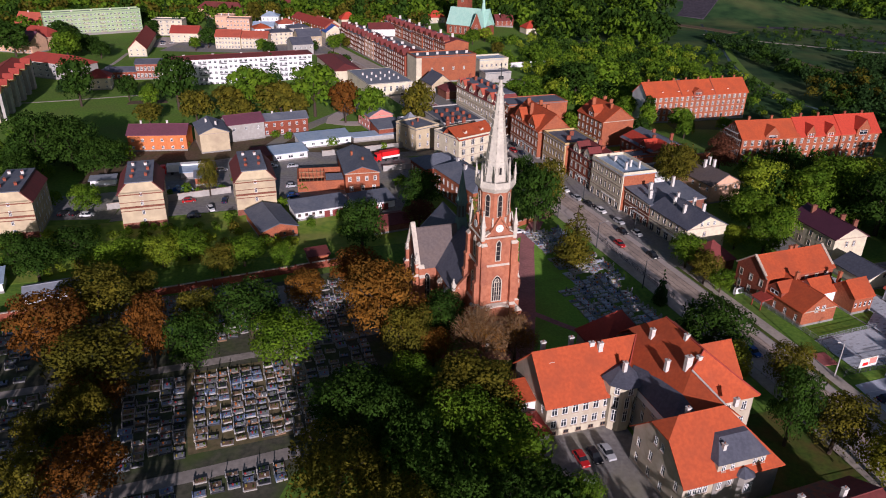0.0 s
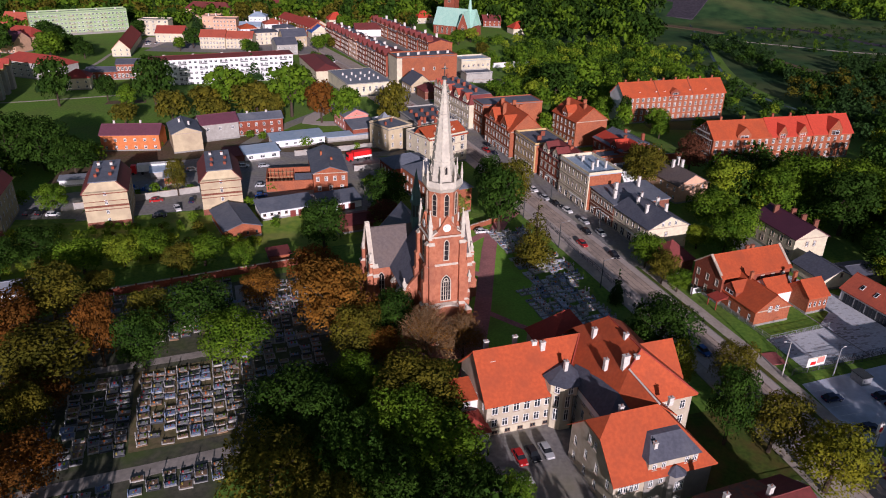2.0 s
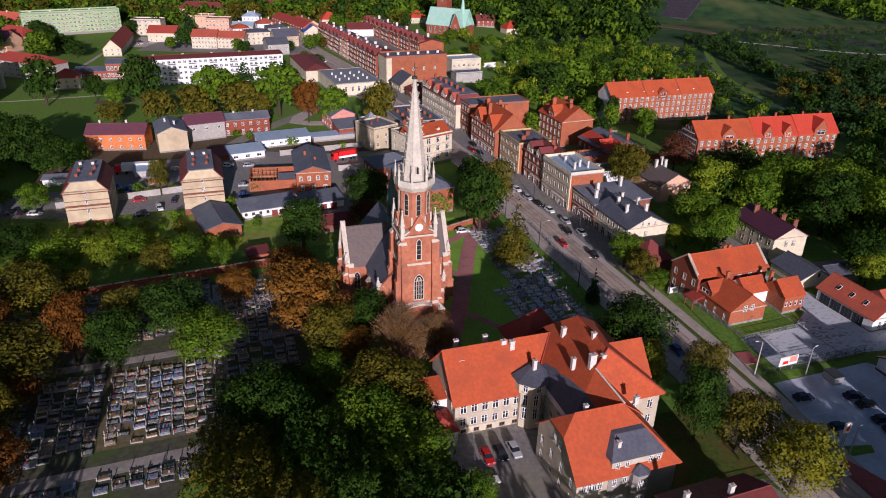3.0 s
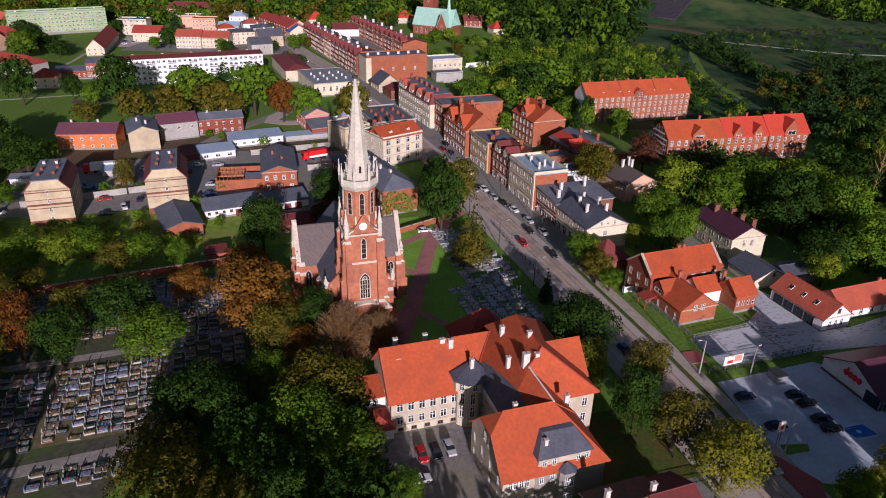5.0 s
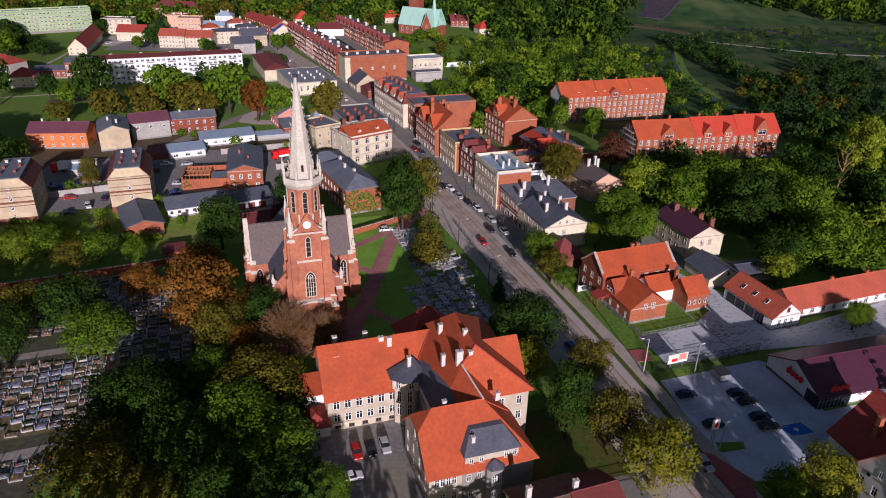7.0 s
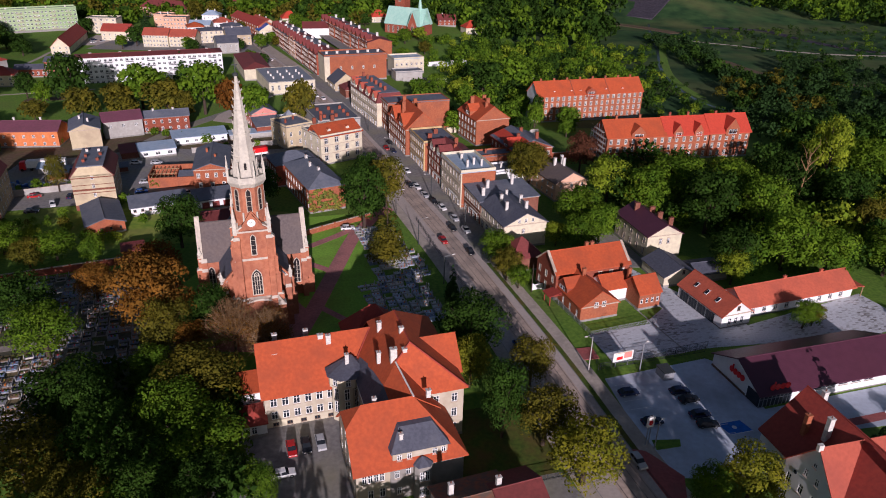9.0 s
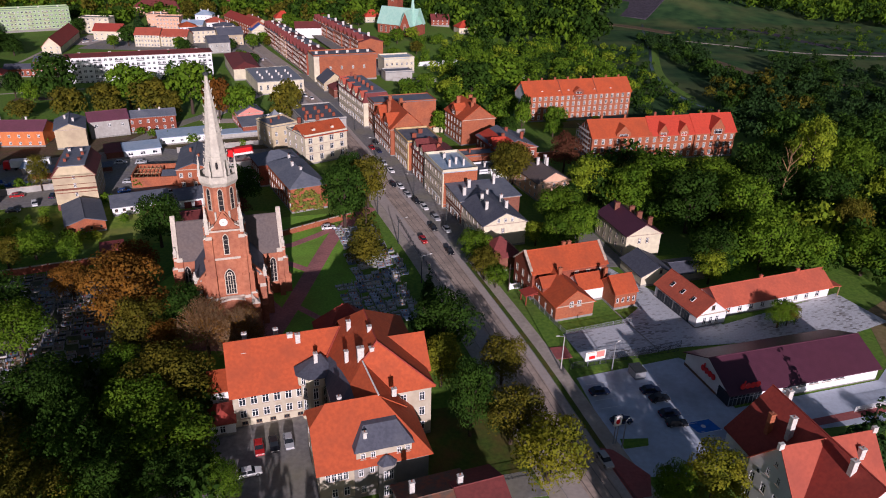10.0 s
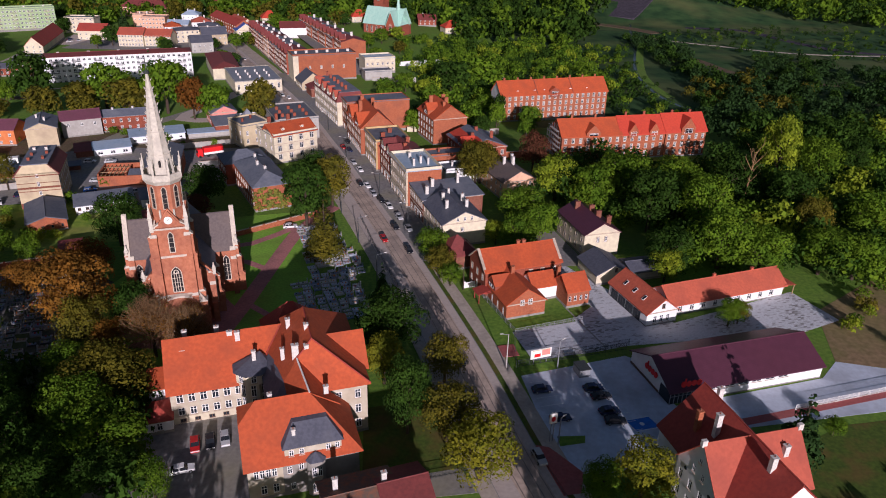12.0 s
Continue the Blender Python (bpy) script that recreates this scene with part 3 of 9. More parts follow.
def make_ground():
    xs, ys = axis_steps(-320, 480, 10, -4200, 4200), axis_steps(-60, 860, 10, -2500, 4600)
    mb = MB()
    mb.v = [(x, y, gz(x, y) - 0.02) for y in ys for x in xs]
    n = len(xs)
    mb.f = [(j * n + i, j * n + i + 1, (j + 1) * n + i + 1, (j + 1) * n + i) for j in range(len(ys) - 1) for i in range(n - 1)]

    # 1 lays the meadow, whose darker colour includes dim light, over the valley side
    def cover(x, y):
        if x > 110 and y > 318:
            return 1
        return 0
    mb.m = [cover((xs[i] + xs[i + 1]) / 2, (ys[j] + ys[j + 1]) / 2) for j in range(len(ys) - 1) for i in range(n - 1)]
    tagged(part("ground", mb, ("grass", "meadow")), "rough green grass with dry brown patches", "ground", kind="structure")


make_ground()


def offset_line(pts, k):
    out = []
    for i, p in enumerate(pts):
        a, b = pts[max(0, i - 1)], pts[min(len(pts) - 1, i + 1)]
        d = Vector((b[0] - a[0], b[1] - a[1])).normalized()
        out.append((p[0] + d.y * k, p[1] - d.x * k))
    return out


def finer(pts, step=7.0):
    """A smooth line through pts, in short steps."""
    out = []
    for i in range(len(pts) - 1):
        p0, p1, p2, p3 = (Vector(pts[max(0, min(len(pts) - 1, k))]) for k in (i - 1, i, i + 1, i + 2))
        n = max(1, int((p2 - p1).length / step))
        for k in range(n):
            t = k / n
            q = 0.5 * ((2 * p1) + (p2 - p0) * t + (2 * p0 - 5 * p1 + 4 * p2 - p3) * t * t + (3 * p1 - p0 - 3 * p2 + p3) * t ** 3)
            out.append((q.x, q.y))
    return out + [tuple(pts[-1])]


def ribbon(name, line, a, b, z, key, label, category, thick=0.3, kind="structure", smooth=True):
    """A strip along line between the offsets a and b to its right, its top z above the ground."""
    pts = finer(line) if smooth else line
    l, r = offset_line(pts, a), offset_line(pts, b)
    mb = MB()
    for i in range(len(pts)):
        zz = gz(*pts[i]) + z
        mb.v += [(*l[i], zz), (*r[i], zz), (*r[i], zz - thick), (*l[i], zz - thick)]
    for i in range(len(pts) - 1):
        k = 4 * i
        mb.f += [(k, k + 1, k + 5, k + 4), (k + 1, k + 2, k + 6, k + 5), (k + 3, k, k + 4, k + 7)]
    mb.f += [(0, 3, 2, 1), (4 * len(pts) - 4, 4 * len(pts) - 3, 4 * len(pts) - 2, 4 * len(pts) - 1)]
    mb.m = [0] * len(mb.f)
    return tagged(part(name, mb, key), label, category, kind=kind)


def patch(name, poly, z, key, label, category, thick=0.3):
    mb = MB()
    g = gz(*poly[0])
    mb.hexa(poly, g + z - thick, g + z)
    return tagged(part(name, mb, key), label, category, kind="structure")


STREET = [(128, -60), (109, 20), (96, 62), (85.5, 92), (75.5, 127), (61, 171), (49, 204), (38, 233), (21, 279), (-1, 334), (-36, 410), (-66, 474), (-100, 545), (-150, 640), (-210, 760)]
ribbon("road", STREET, -6.0, 5.0, 0.04, "asphalt", "worn grey asphalt main street with tram track", "road")
ribbon("tram_bed", STREET, -2.4, 3.2, 0.048, "track_bed", "brownish paved strip carrying the tram track", "tram track")
for k in (-1.9, -0.47, 1.35, 2.78):
    ribbon("tram_rail", STREET[:12], k, k + 0.11, 0.065, "rail_steel", "polished grooved steel tram rail", "rail")
ribbon("road_verge", STREET[1:6], 5.15, 6.3, 0.14, "leafy_lawn", "strip of trodden grass between road and pavement", "verge")
ribbon("pavement", STREET[1:6], 6.3, 9.3, 0.13, "pavement_slab", "pale concrete slab pavement along the street", "pavement")
ribbon("pavement", STREET[5:11], 5.15, 14.5, 0.13, "yard_asphalt", "dark pavement with parking bays along the house fronts", "pavement")
ribbon("pavement", STREET[10:14], 5.15, 13.0, 0.13, "pavement_slab", "pale pavement along the house fronts", "pavement")
ribbon("pavement", STREET[1:8], -9.0, -6.15, 0.13, "pavement_slab", "narrow slab pavement beside the churchyard fence", "pavement")
ribbon("pavement", STREET[8:14], -12.5, -6.15, 0.13, "pavement_slab", "narrow slab pavement beside the houses", "pavement")
ribbon("kerb", STREET[1:13], 5.0, 5.15, 0.15, "kerb", "grey stone kerb", "kerb")
ribbon("kerb", STREET[1:13], -6.15, -6.0, 0.15, "kerb", "grey stone kerb", "kerb")
# side street on the far left of the town
ribbon("road", [(21, 276), (-8, 268), (-30, 262)], -3.0, 3.0, 0.036, "yard_asphalt", "narrow side street", "road")
ribbon("road", [(-33, 375), (-44, 330), (-48, 310), (-30, 310), (-8, 318)], -3.5, 3.5, 0.03, "asphalt", "grey side street among trees", "road")
ribbon("road", [(-44, 330), (-62, 292), (-70, 262)], -3.0, 3.0, 0.026, "yard_asphalt", "yard lane behind the houses", "road")
patch("yard", [(-100, 196), (-50, 212), (-12, 206), (-5, 262), (-60, 268), (-104, 245)], 0.01, "yard_asphalt", "patched grey yard of the workshops", "yard")
patch("yard_soil", [(-124, 226), (-60, 262), (-10, 268), (12, 262), (-4, 300), (-40, 292), (-90, 287), (-128, 264)], 0.004, "soil", "bare trodden yard soil with weeds", "yard")
patch("yard", [(-122, 196), (-100, 198), (-104, 222), (-128, 214)], 0.014, "yard_asphalt", "grey yard with parked cars", "yard")
patch("field_sand", [(-150, 333), (-132, 338), (-134, 344), (-151, 340)], 0.012, "soil", "worn sandy patch in the park lawn", "soil")
patch("town_yard", [(-190, 486), (-100, 466), (-78, 452), (-62, 470), (-118, 590), (-170, 612), (-182, 560)], 0.006, "yard_asphalt", "grey trodden yards between the houses", "yard")
patch("town_yard", [(-2, 415), (22, 418), (30, 440), (10, 470), (-40, 590), (-58, 590), (-20, 500)], 0.006, "yard_asphalt", "grey yards between the tenement rows", "yard")
patch("car_park", [(-205, 500), (-189, 500), (-178, 532), (-208, 542)], 0.012, "asphalt", "grey car park behind the flats", "car park")
ribbon("path", [(-240, 318), (-190, 335), (-150, 352), (-128, 362)], -0.7, 0.7, 0.03, "pavement_slab", "pale footpath across the park lawn", "path")
ribbon("path", [(-196, 408), (-200, 440), (-206, 478), (-196, 486)], -1.2, 1.2, 0.03, "pavement_slab", "pale footpath between the flats", "path")
# churchyard
patch("lawn", [(12, 120), (40, 139), (36.5, 168), (31, 190), (22, 205), (4, 200), (-6, 182), (-16, 150), (-2, 128)], 0.012, "lawn", "mown green churchyard lawn", "lawn")
ribbon("path", [(17.5, 118), (20.5, 134), (22.2, 146), (24.8, 170), (27.2, 190), (31.5, 203), (36, 211)], -2.1, 2.1, 0.05, "path_paving", "reddish paved church path", "path")
ribbon("path", [(26, 194), (15.5, 181.5), (6, 178)], -1.3, 1.3, 0.042, "path_paving", "reddish paved side path", "path")
ribbon("path", [(24, 165.6), (17, 170), (8, 171)], -1.1, 1.1, 0.044, "path_paving", "reddish paved side path", "path")
ribbon("path", [(23.5, 147), (29, 142.5), (35, 138)], -0.9, 0.9, 0.046, "path_paving", "reddish paved side path", "path")
patch("forecourt", [(-1, 127), (20, 127), (22.6, 143), (17, 150), (9, 133)], 0.03, "path_paving", "reddish paved church forecourt", "forecourt")
patch("scrub_field", [(-142, 148), (-112, 155), (-70, 168), (-34, 178), (-6, 186), (4, 206), (-12, 206), (-50, 211), (-100, 195), (-142, 188)], 0.007, "rough_grass", "rough grass with weeds, coloured as sunlit", "grass")
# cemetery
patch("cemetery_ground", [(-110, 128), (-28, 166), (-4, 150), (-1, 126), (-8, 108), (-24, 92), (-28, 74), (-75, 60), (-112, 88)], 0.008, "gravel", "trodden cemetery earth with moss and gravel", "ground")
patch("grave_plot", [(-43.5, 96.0), (-24.2, 102.5), (-31.0, 127.0), (-51.5, 120.0)], 0.012, "grave_soil", "trodden sandy grave plot with dry grass", "ground")
patch("cemetery_ground", [(31.5, 190), (42, 199), (51, 175), (60, 152), (61, 134), (42, 133), (38.5, 150), (36.5, 166)], 0.014, "grass", "rough grass between the churchyard graves", "ground")
ribbon("path", [(-112, 102), (-85, 112), (-55, 121.8), (-35, 129), (-10, 139)], -1.2, 1.2, 0.03, "cem_path", "grey cemetery walk", "path")
ribbon("path", [(-75, 78), (-53, 86.8), (-38.5, 92), (-24, 97.6)], -1.5, 1.5, 0.03, "cem_path", "pale asphalt cemetery drive", "path")
ribbon("path", [(-58.5, 76), (-66, 98), (-76, 132)], -1.1, 1.1, 0.026, "cem_path", "grey cemetery walk", "path")
ribbon("path", [(-20, 100), (-29.5, 126), (-40, 158)], -1.0, 1.0, 0.026, "cem_path", "grey cemetery walk", "path")
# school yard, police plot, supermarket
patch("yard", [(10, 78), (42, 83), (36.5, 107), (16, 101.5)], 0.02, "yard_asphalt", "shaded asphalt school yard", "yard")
patch("lawn", [(58, 86), (77, 90), (70, 112), (56, 108)], 0.02, "leafy_lawn", "shaded lawn strewn with brown leaves", "lawn")
patch("yard", [(66.8, 84.6), (64.5, 89.4), (74.8, 92.2), (78.0, 86.4)], 0.024, "yard_asphalt", "grey paved yard beside the street", "yard")
patch("police_lawn", [(80.5, 158), (88, 137.5), (104, 142.5), (102, 148), (88, 143), (82.5, 160)], 0.03, "grass", "small mown lawn in front of the brick house", "lawn")
patch("plaza", [(88, 137), (92, 124.5), (114, 132.5), (158, 140), (170, 146), (164, 160), (128, 143), (112, 163), (106, 172), (100, 170), (109, 150), (103, 143)], 0.024, "setts", "uneven grey stone setts with worn patches", "plaza")
patch("yard", [(100.5, 168), (106.5, 172.2), (110.5, 172.5), (111.0, 178.5), (106.0, 196), (99, 193)], 0.02, "yard_asphalt", "grey asphalt yard behind the brick house", "yard")
ribbon("plaza_line", [(102.0, 150.0), (108.9, 131.6)], -0.2, 0.2, 0.034, "kerb", "pale stone line across the paving", "paving", thick=0.02, smooth=False)
patch("verge", [(88.6, 122), (91, 121.4), (113.4, 129), (113, 131.4), (91, 125.6), (88, 132)], 0.05, "grass", "grass strip beside the car park fence", "verge")
patch("car_park", [(88.4, 120), (91.5, 102), (92.6, 96.4), (96.6, 91.4), (102, 91), (114, 95), (119, 111), (114, 127.5), (112.6, 128.4)], 0.03, "lot_paving", "pale grey block-paved supermarket car park", "car park")
patch("delivery_yard", [(119, 111), (112, 101), (168, 112), (178, 124), (160, 128), (154, 121.6)], 0.026, "lot_paving", "pale grey paved delivery yard", "yard")
ribbon("red_strip", [(121, 103.5), (140, 109), (170, 118)], -1.0, 1.0, 0.044, "red_paving", "band of red paving blocks", "paving", smooth=False)
ribbon("red_crossing", [(85.6, 131.4), (86.6, 127)], -2.2, 1.6, 0.15, "red_paving", "red paved pavement crossing", "paving", smooth=False)
patch("red_entry", [(88.9, 98.4), (90.6, 92), (92.4, 86), (95.6, 86.6), (96.7, 91.6), (92.6, 96.6), (91.4, 97.9)], 0.15, "red_paving", "red paved car park entry", "paving")
patch("island", [(93.6, 98.3), (98.4, 99.4), (98.8, 101.3), (93.4, 100.9)], 0.16, "grass", "grass island with a kerb", "island")
patch("lawn", [(124, 60), (172, 70), (182, 112), (150, 106), (126, 92)], 0.012, "leafy_lawn", "mown garden lawn with shaded bands", "lawn")
patch("waste_ground", [(160, 128), (200, 120), (225, 150), (190, 168), (166, 150)], 0.014, "waste_soil", "bare brown waste ground", "soil")
patch("parking_bay", [(107.5, 106.0), (109.0, 103.0), (113.9, 104.4), (112.4, 107.4)], 0.035, "blue_paint", "blue painted disabled parking bay", "parking bay", thick=0.02)
# valley
ribbon("river", [(250, 700), (232, 620), (221, 561), (207, 505), (198, 460), (195, 420), (196.5, 385), (206, 360)], -1.1, 1.1, 0.05, "water", "narrow stream in the valley", "river")
ribbon("river_bank", [(232, 600), (221, 561), (207, 505), (198, 460), (195, 420), (197, 395)], -6.5, -1.2, 0.06, "grass", "bright green river bank", "bank")
ribbon("track", [(232, 640), (262, 612), (300, 590), (336, 570), (380, 562), (440, 566)], -1.6, 1.6, 0.08, "pavement_slab", "pale dirt track across the meadow", "track")
ribbon("track", [(300, 690), (351, 680), (365, 640), (377, 609), (396, 584), (440, 560)], -5, 5, 0.1, "slag", "dark cinder track across the meadow", "track")
ribbon("slag_heap", [(240, 728), (268, 776), (300, 830)], -20, 20, 0.3, "slag", "dark cinder slope of the old heap", "soil", thick=2.0)
ribbon("dry_grass", [(252, 545), (260, 520), (268, 480), (292, 452), (330, 440)], -4, 4, 0.07, "soil", "dry brown bank in the meadow", "soil")
ribbon("dry_grass", [(206, 690), (222, 694), (246, 672), (262, 650)], -7, 7, 0.3, "soil", "dry brown slope of the heap", "soil", thick=2.0)

# ---- the town, house by house ----
DARK = "brick_dark"
# flats
def slab_flats(x, y, ang, w, d, storey_count, wall, roof_key, label, bays, z=None):
    h = storey_count * 2.85 + 0.9
    root = house("apartment_block", x, y, ang, w, d, h, 1.0, "flat" if roof_key == "felt" else "hip", wall, roof_key, label, "apartment block", z=z,
                 wins={"f": storeys(storey_count, bays, 1.4, 2.85, 1.35, 1.5), "l": storeys(storey_count, 2, 1.4, 2.85, 1.2, 1.2), "r": storeys(storey_count, 1, 1.4, 2.85, 1.2, 1.2)}, style="far", cornice=False)
    n = bays // 4
    for k in range(n):
        u = w / n * (k + 0.5)
        for s in range(storey_count):
            mb = MB()
            z0 = 1.0 + 2.85 * s
            mb.box(u - 2.0, -1.0, z0, u + 2.0, 0.0, z0 + 0.14)
            for i in range(9):
                mb.box(u - 1.98 + i * 0.49, -1.0, z0 + 0.14, u - 1.93 + i * 0.49, -0.95, z0 + 1.0)
            mb.box(u - 2.0, -1.02, z0 + 0.98, u + 2.0, -0.94, z0 + 1.06)
            part("balcony", mb, "metal_dark" if wall == "white_render" else "cream_render", root)
    for k in range(5):
        chimney(root, w * (k + 0.5) / 5, d * 0.55, h, h + 1.5, 1.2, 0.8)
    return root


slab_flats(-288, 530, 33, 67, 12, 5, "green_panel", "felt", "long pale green five-storey panel apartment block with balconies", 24, z=-3)
slab_flats(-141.5, 373, 22, 75, 12, 5, "white_render", "tile_maroon", "long white five-storey apartment block with dark balconies", 28, z=-2.2)
root = house("apartment_block", -190, 298, 107, 74, 13, 12.5, 3.5, "hip", "cream_render", "tile_red", "cream apartment block with red tiled roof and yellow gables", "apartment block",
             wins={"f": storeys(4, 18, 1.2, 2.8, 1.4, 1.6), "l": storeys(4, 3, 1.2, 2.8, 1.4, 1.2)}, style="far", z=-0.5)
for u in (6, 18, 30, 42, 54, 66):
    bay = MB()
    bay.box(u - 2.2, -1.6, -2, u + 2.2, 0.0, 12.2)
    part("stair_bay", bay, "grey_render", root)
    dormer(root, u, -1.65, 12.2, 4.6, 4.5, 1.2, 2.2, "yellow_render", "tile_red", "f", False)
house("apartment_block", -231, 393, -22, 42, 13, 9, 3.5, "hip", "grey_render", "tile_red", "grey apartment block with red roof and loggias", "apartment block",
      wins={"f": storeys(3, 8, 1.2, 2.8, 1.4, 2.2)}, style="far")
house("apartment_block", -284, 487, -20, 26, 13, 9, 5, "hip", "peach_render", "tile_red", "pinkish apartment house with steep red roof", "apartment block", wins={"f": storeys(3, 5, 1.2, 2.8, 1.3, 1.1)}, style="far")
house("apartment_block", -189, 462, 105, 62, 11, 5, 5.5, "gable_x", "cream_render", "tile_red", "terrace with steep red roofs and cream gables", "terrace", wins={"b": storeys(2, 10, 1.0, 2.6, 1.2, 1.2), "l": storeys(2, 3, 1.0, 2.6, 1.2, 1.0)}, style="far")
house("house", -181, 359.5, 18, 12, 11, 6, 3.5, "hip", "cream_render", "tile_red", "small cream villa with red hipped roof", "house", wins={"f": storeys(2, 3, 0.9, 2.5, 1.3, 1.1), "r": storeys(2, 2, 0.9, 2.5, 1.3, 1.1)}, style="far")
house("brick_hall", -182, 385, 12, 16, 9, 4.5, 1.6, "gable_x", "brick_red", "slate", "low red brick workshop with dark roof", "workshop", wins={"f": [(1.2, 1.8, 1.2, 6)]}, style="far")
house("brick_hall", -166.5, 388.5, 12, 14, 10, 8.5, 1.6, "gable_x", "brick_red", "slate", "two-storey red brick workshop with arched windows", "workshop", wins={"f": storeys(2, 7, 1.2, 3.6, 2.0, 1.2)}, style="far")
house("hall", -57.5, 391, 22, 14.5, 46, 6.5, 2.2, "hip", "cream_render", "tile_maroon", "cream hall with long maroon hipped roof", "hall", wins={"r": [(2.5, 1.6, 1.4, 10)]}, style="far")
house("shop", -36, 357, 24, 24, 36, 6.5, 0.12, "flat", "cream_render", "sheet_grey", "cream flat-roofed shop building with many small chimneys", "shop", wins={"f": [(2.4, 2.6, 1.2, 7)], "r": [(1.2, 2.6, 1.6, 8)]}, style="far",
      chim=[(4 + 5 * i, 8 + 7 * j, 6.5, 7.9, 0.8, 0.6) for i in range(4) for j in range(3)])
# the yard on the left
house("house", -30, 297, 28, 11, 13, 6.5, 2.6, "gable_y", "pink_render", "felt", "pink house with dark gabled roof", "house", wins={"l": storeys(2, 4, 1, 2.9, 1.3, 1.0)}, style="far", chim=[(5, 9, 7, 10)])
house("house", -25, 285, 27, 11, 9, 4.5, 1.5, "mono", "brick_red", "felt", "low red brick house with dark pent roof", "house", wins={"f": [(1, 1.4, 1, 3)]}, style="far")
house("house", -120.5, 263, 7, 22, 11, 6.6, 2.6, "gable_x", "orange_render", "sheet_purple", "two-storey orange house with purple sheet roof", "house", wins={"f": storeys(2, 6, 0.9, 2.9, 1.2, 1.0)}, style="far", chim=[(4, 7, 8, 10.3), (14, 7, 8, 10.3)])
house("house", -92, 262, 25, 11, 17, 7.8, 2.2, "gable_y", "beige_render", "felt", "beige house with blind stained gable and felt roof", "house", chim=[(7, 5, 9, 11), (4, 10, 9, 11)])
house("house", -85.5, 277, 29, 15, 11, 7.2, 2.4, "gable_x", "grey_render", "sheet_purple", "stained pale rendered house with purple roof", "house", wins={"f": [(4.4, 1.3, 1.1, 3)]}, style="far")
house("house", -73.5, 286, 22, 19, 10, 6.6, 1.6, "gable_x", "brick_red", "felt", "two-storey red brick house with dark roof", "house", wins={"f": storeys(2, 6, 0.9, 3.0, 1.5, 1.0)}, style="far", chim=[(5, 5, 7, 9.2), (13, 5, 7, 9.2)])
house("shed", -55, 270, 25, 21, 9, 3.2, 0.7, "mono", "white_render", "sheet_blue", "long low shed with pale blue sheet roof", "shed", wins={"f": [(1.2, 0.9, 1.2, 6)]}, style="far", cornice=False)
house("shed", -35, 280, 22, 22, 5, 2.2, 0.4, "mono", "grey_render", "sheet_blue", "low grey shed with blue sheet roof", "shed", cornice=False)
house("workshop", -62.2, 253.5, 27, 13.2, 8, 3.0, 0.8, "mono", "white_render", "sheet_blue", "white garage building with pale blue roof", "workshop", wins={"f": [(1.0, 1.2, 1.8, 3)]}, style="far", cornice=False)
house("workshop", -68, 251, 27, 6, 9, 2.8, 0.8, "mono", "brick_dark", "tile_maroon", "low annexe with maroon roof", "workshop", cornice=False)
house("workshop", -31, 222, 14, 11.5, 24, 7.6, 2.0, "gable_y", "brick_orange", "felt", "red brick workshop with round-headed windows and felt roof", "workshop", wins={"f": [(4.6, 1.5, 0.9, 4), (1.2, 1.6, 1.0, 3)], "r": [(4.4, 1.5, 1, 6)]}, style="far", chim=[(4, 14, 8, 10.6), (7, 8, 8, 10.2)], chim_key="brick_orange")
# roofless annexe
ruin = thing("roofless_annexe", pose(-47.5, 223.6, 0, 0, 0, 11), "roofless red brick workshop shell with bare walls", "ruin")
for nm, bx in (("wall", (0, 0, -1, 16.5, 0.5, 3.6)), ("wall", (0, 0.5, -1, 0.5, 12, 4.4)), ("wall", (0.5, 11.5, -1, 16.5, 12, 4.4)), ("wall", (9, 0.5, -1, 9.4, 11.5, 4.0))):
    mb = MB()
    mb.box(*bx)
    part(nm, mb, "brick_orange", ruin)
mb = MB()
mb.slab([(9.6, 0.3, 3.4), (16.4, 0.3, 3.4), (16.4, 5.5, 4.3), (9.6, 5.5, 4.3)], 0.2)
part("lean_to_roof", mb, "felt", ruin)
for i in range(6):
    mb = MB()
    mb.box(1.2 + 1.35 * i, 0.1, 3.75, 1.38 + 1.35 * i, 11.9, 3.95)
    part("roof_beam", mb, "beam_wood", ruin)
for v in (3.0, 8.0):
    mb = MB()
    mb.box(0.2, v, 3.96, 9.2, v + 0.16, 4.1)
    part("purlin", mb, "beam_wood", ruin)
house("hut", -83.5, 227.5, 18, 6, 6, 2.8, 0.5, "mono", "brick_orange", "sheet_grey", "small brick yard hut with grey sheet roof", "hut", cornice=False)
house("shed", -90.5, 233.5, 18, 7, 5, 2.5, 0.4, "mono", "grey_render", "sheet_blue", "grey yard shed with pale sheet roof", "shed", cornice=False)
house("shed", -118, 224, 16, 8, 4, 2.4, 0.3, "mono", "white_render", "sheet_grey", "white yard shed with grey roof", "shed", cornice=False)
house("shed", -66, 236, 25, 6, 4, 2.3, 0.3, "mono", "brick_dark", "felt", "dark brick lean-to shed in the yard", "shed", cornice=False)
scrap = MB()
for k in range(46):
    px, py, q = RNG.uniform(-96, -82), RNG.uniform(221.5, 225), RNG.uniform(0.3, 1.0)
    scrap.hexa(ngon(4, q, RNG.random(), px, py), -0.1, RNG.uniform(0.3, 1.3), RNG.randrange(3), ngon(4, q * 0.8, RNG.random() * 0.2, px, py))
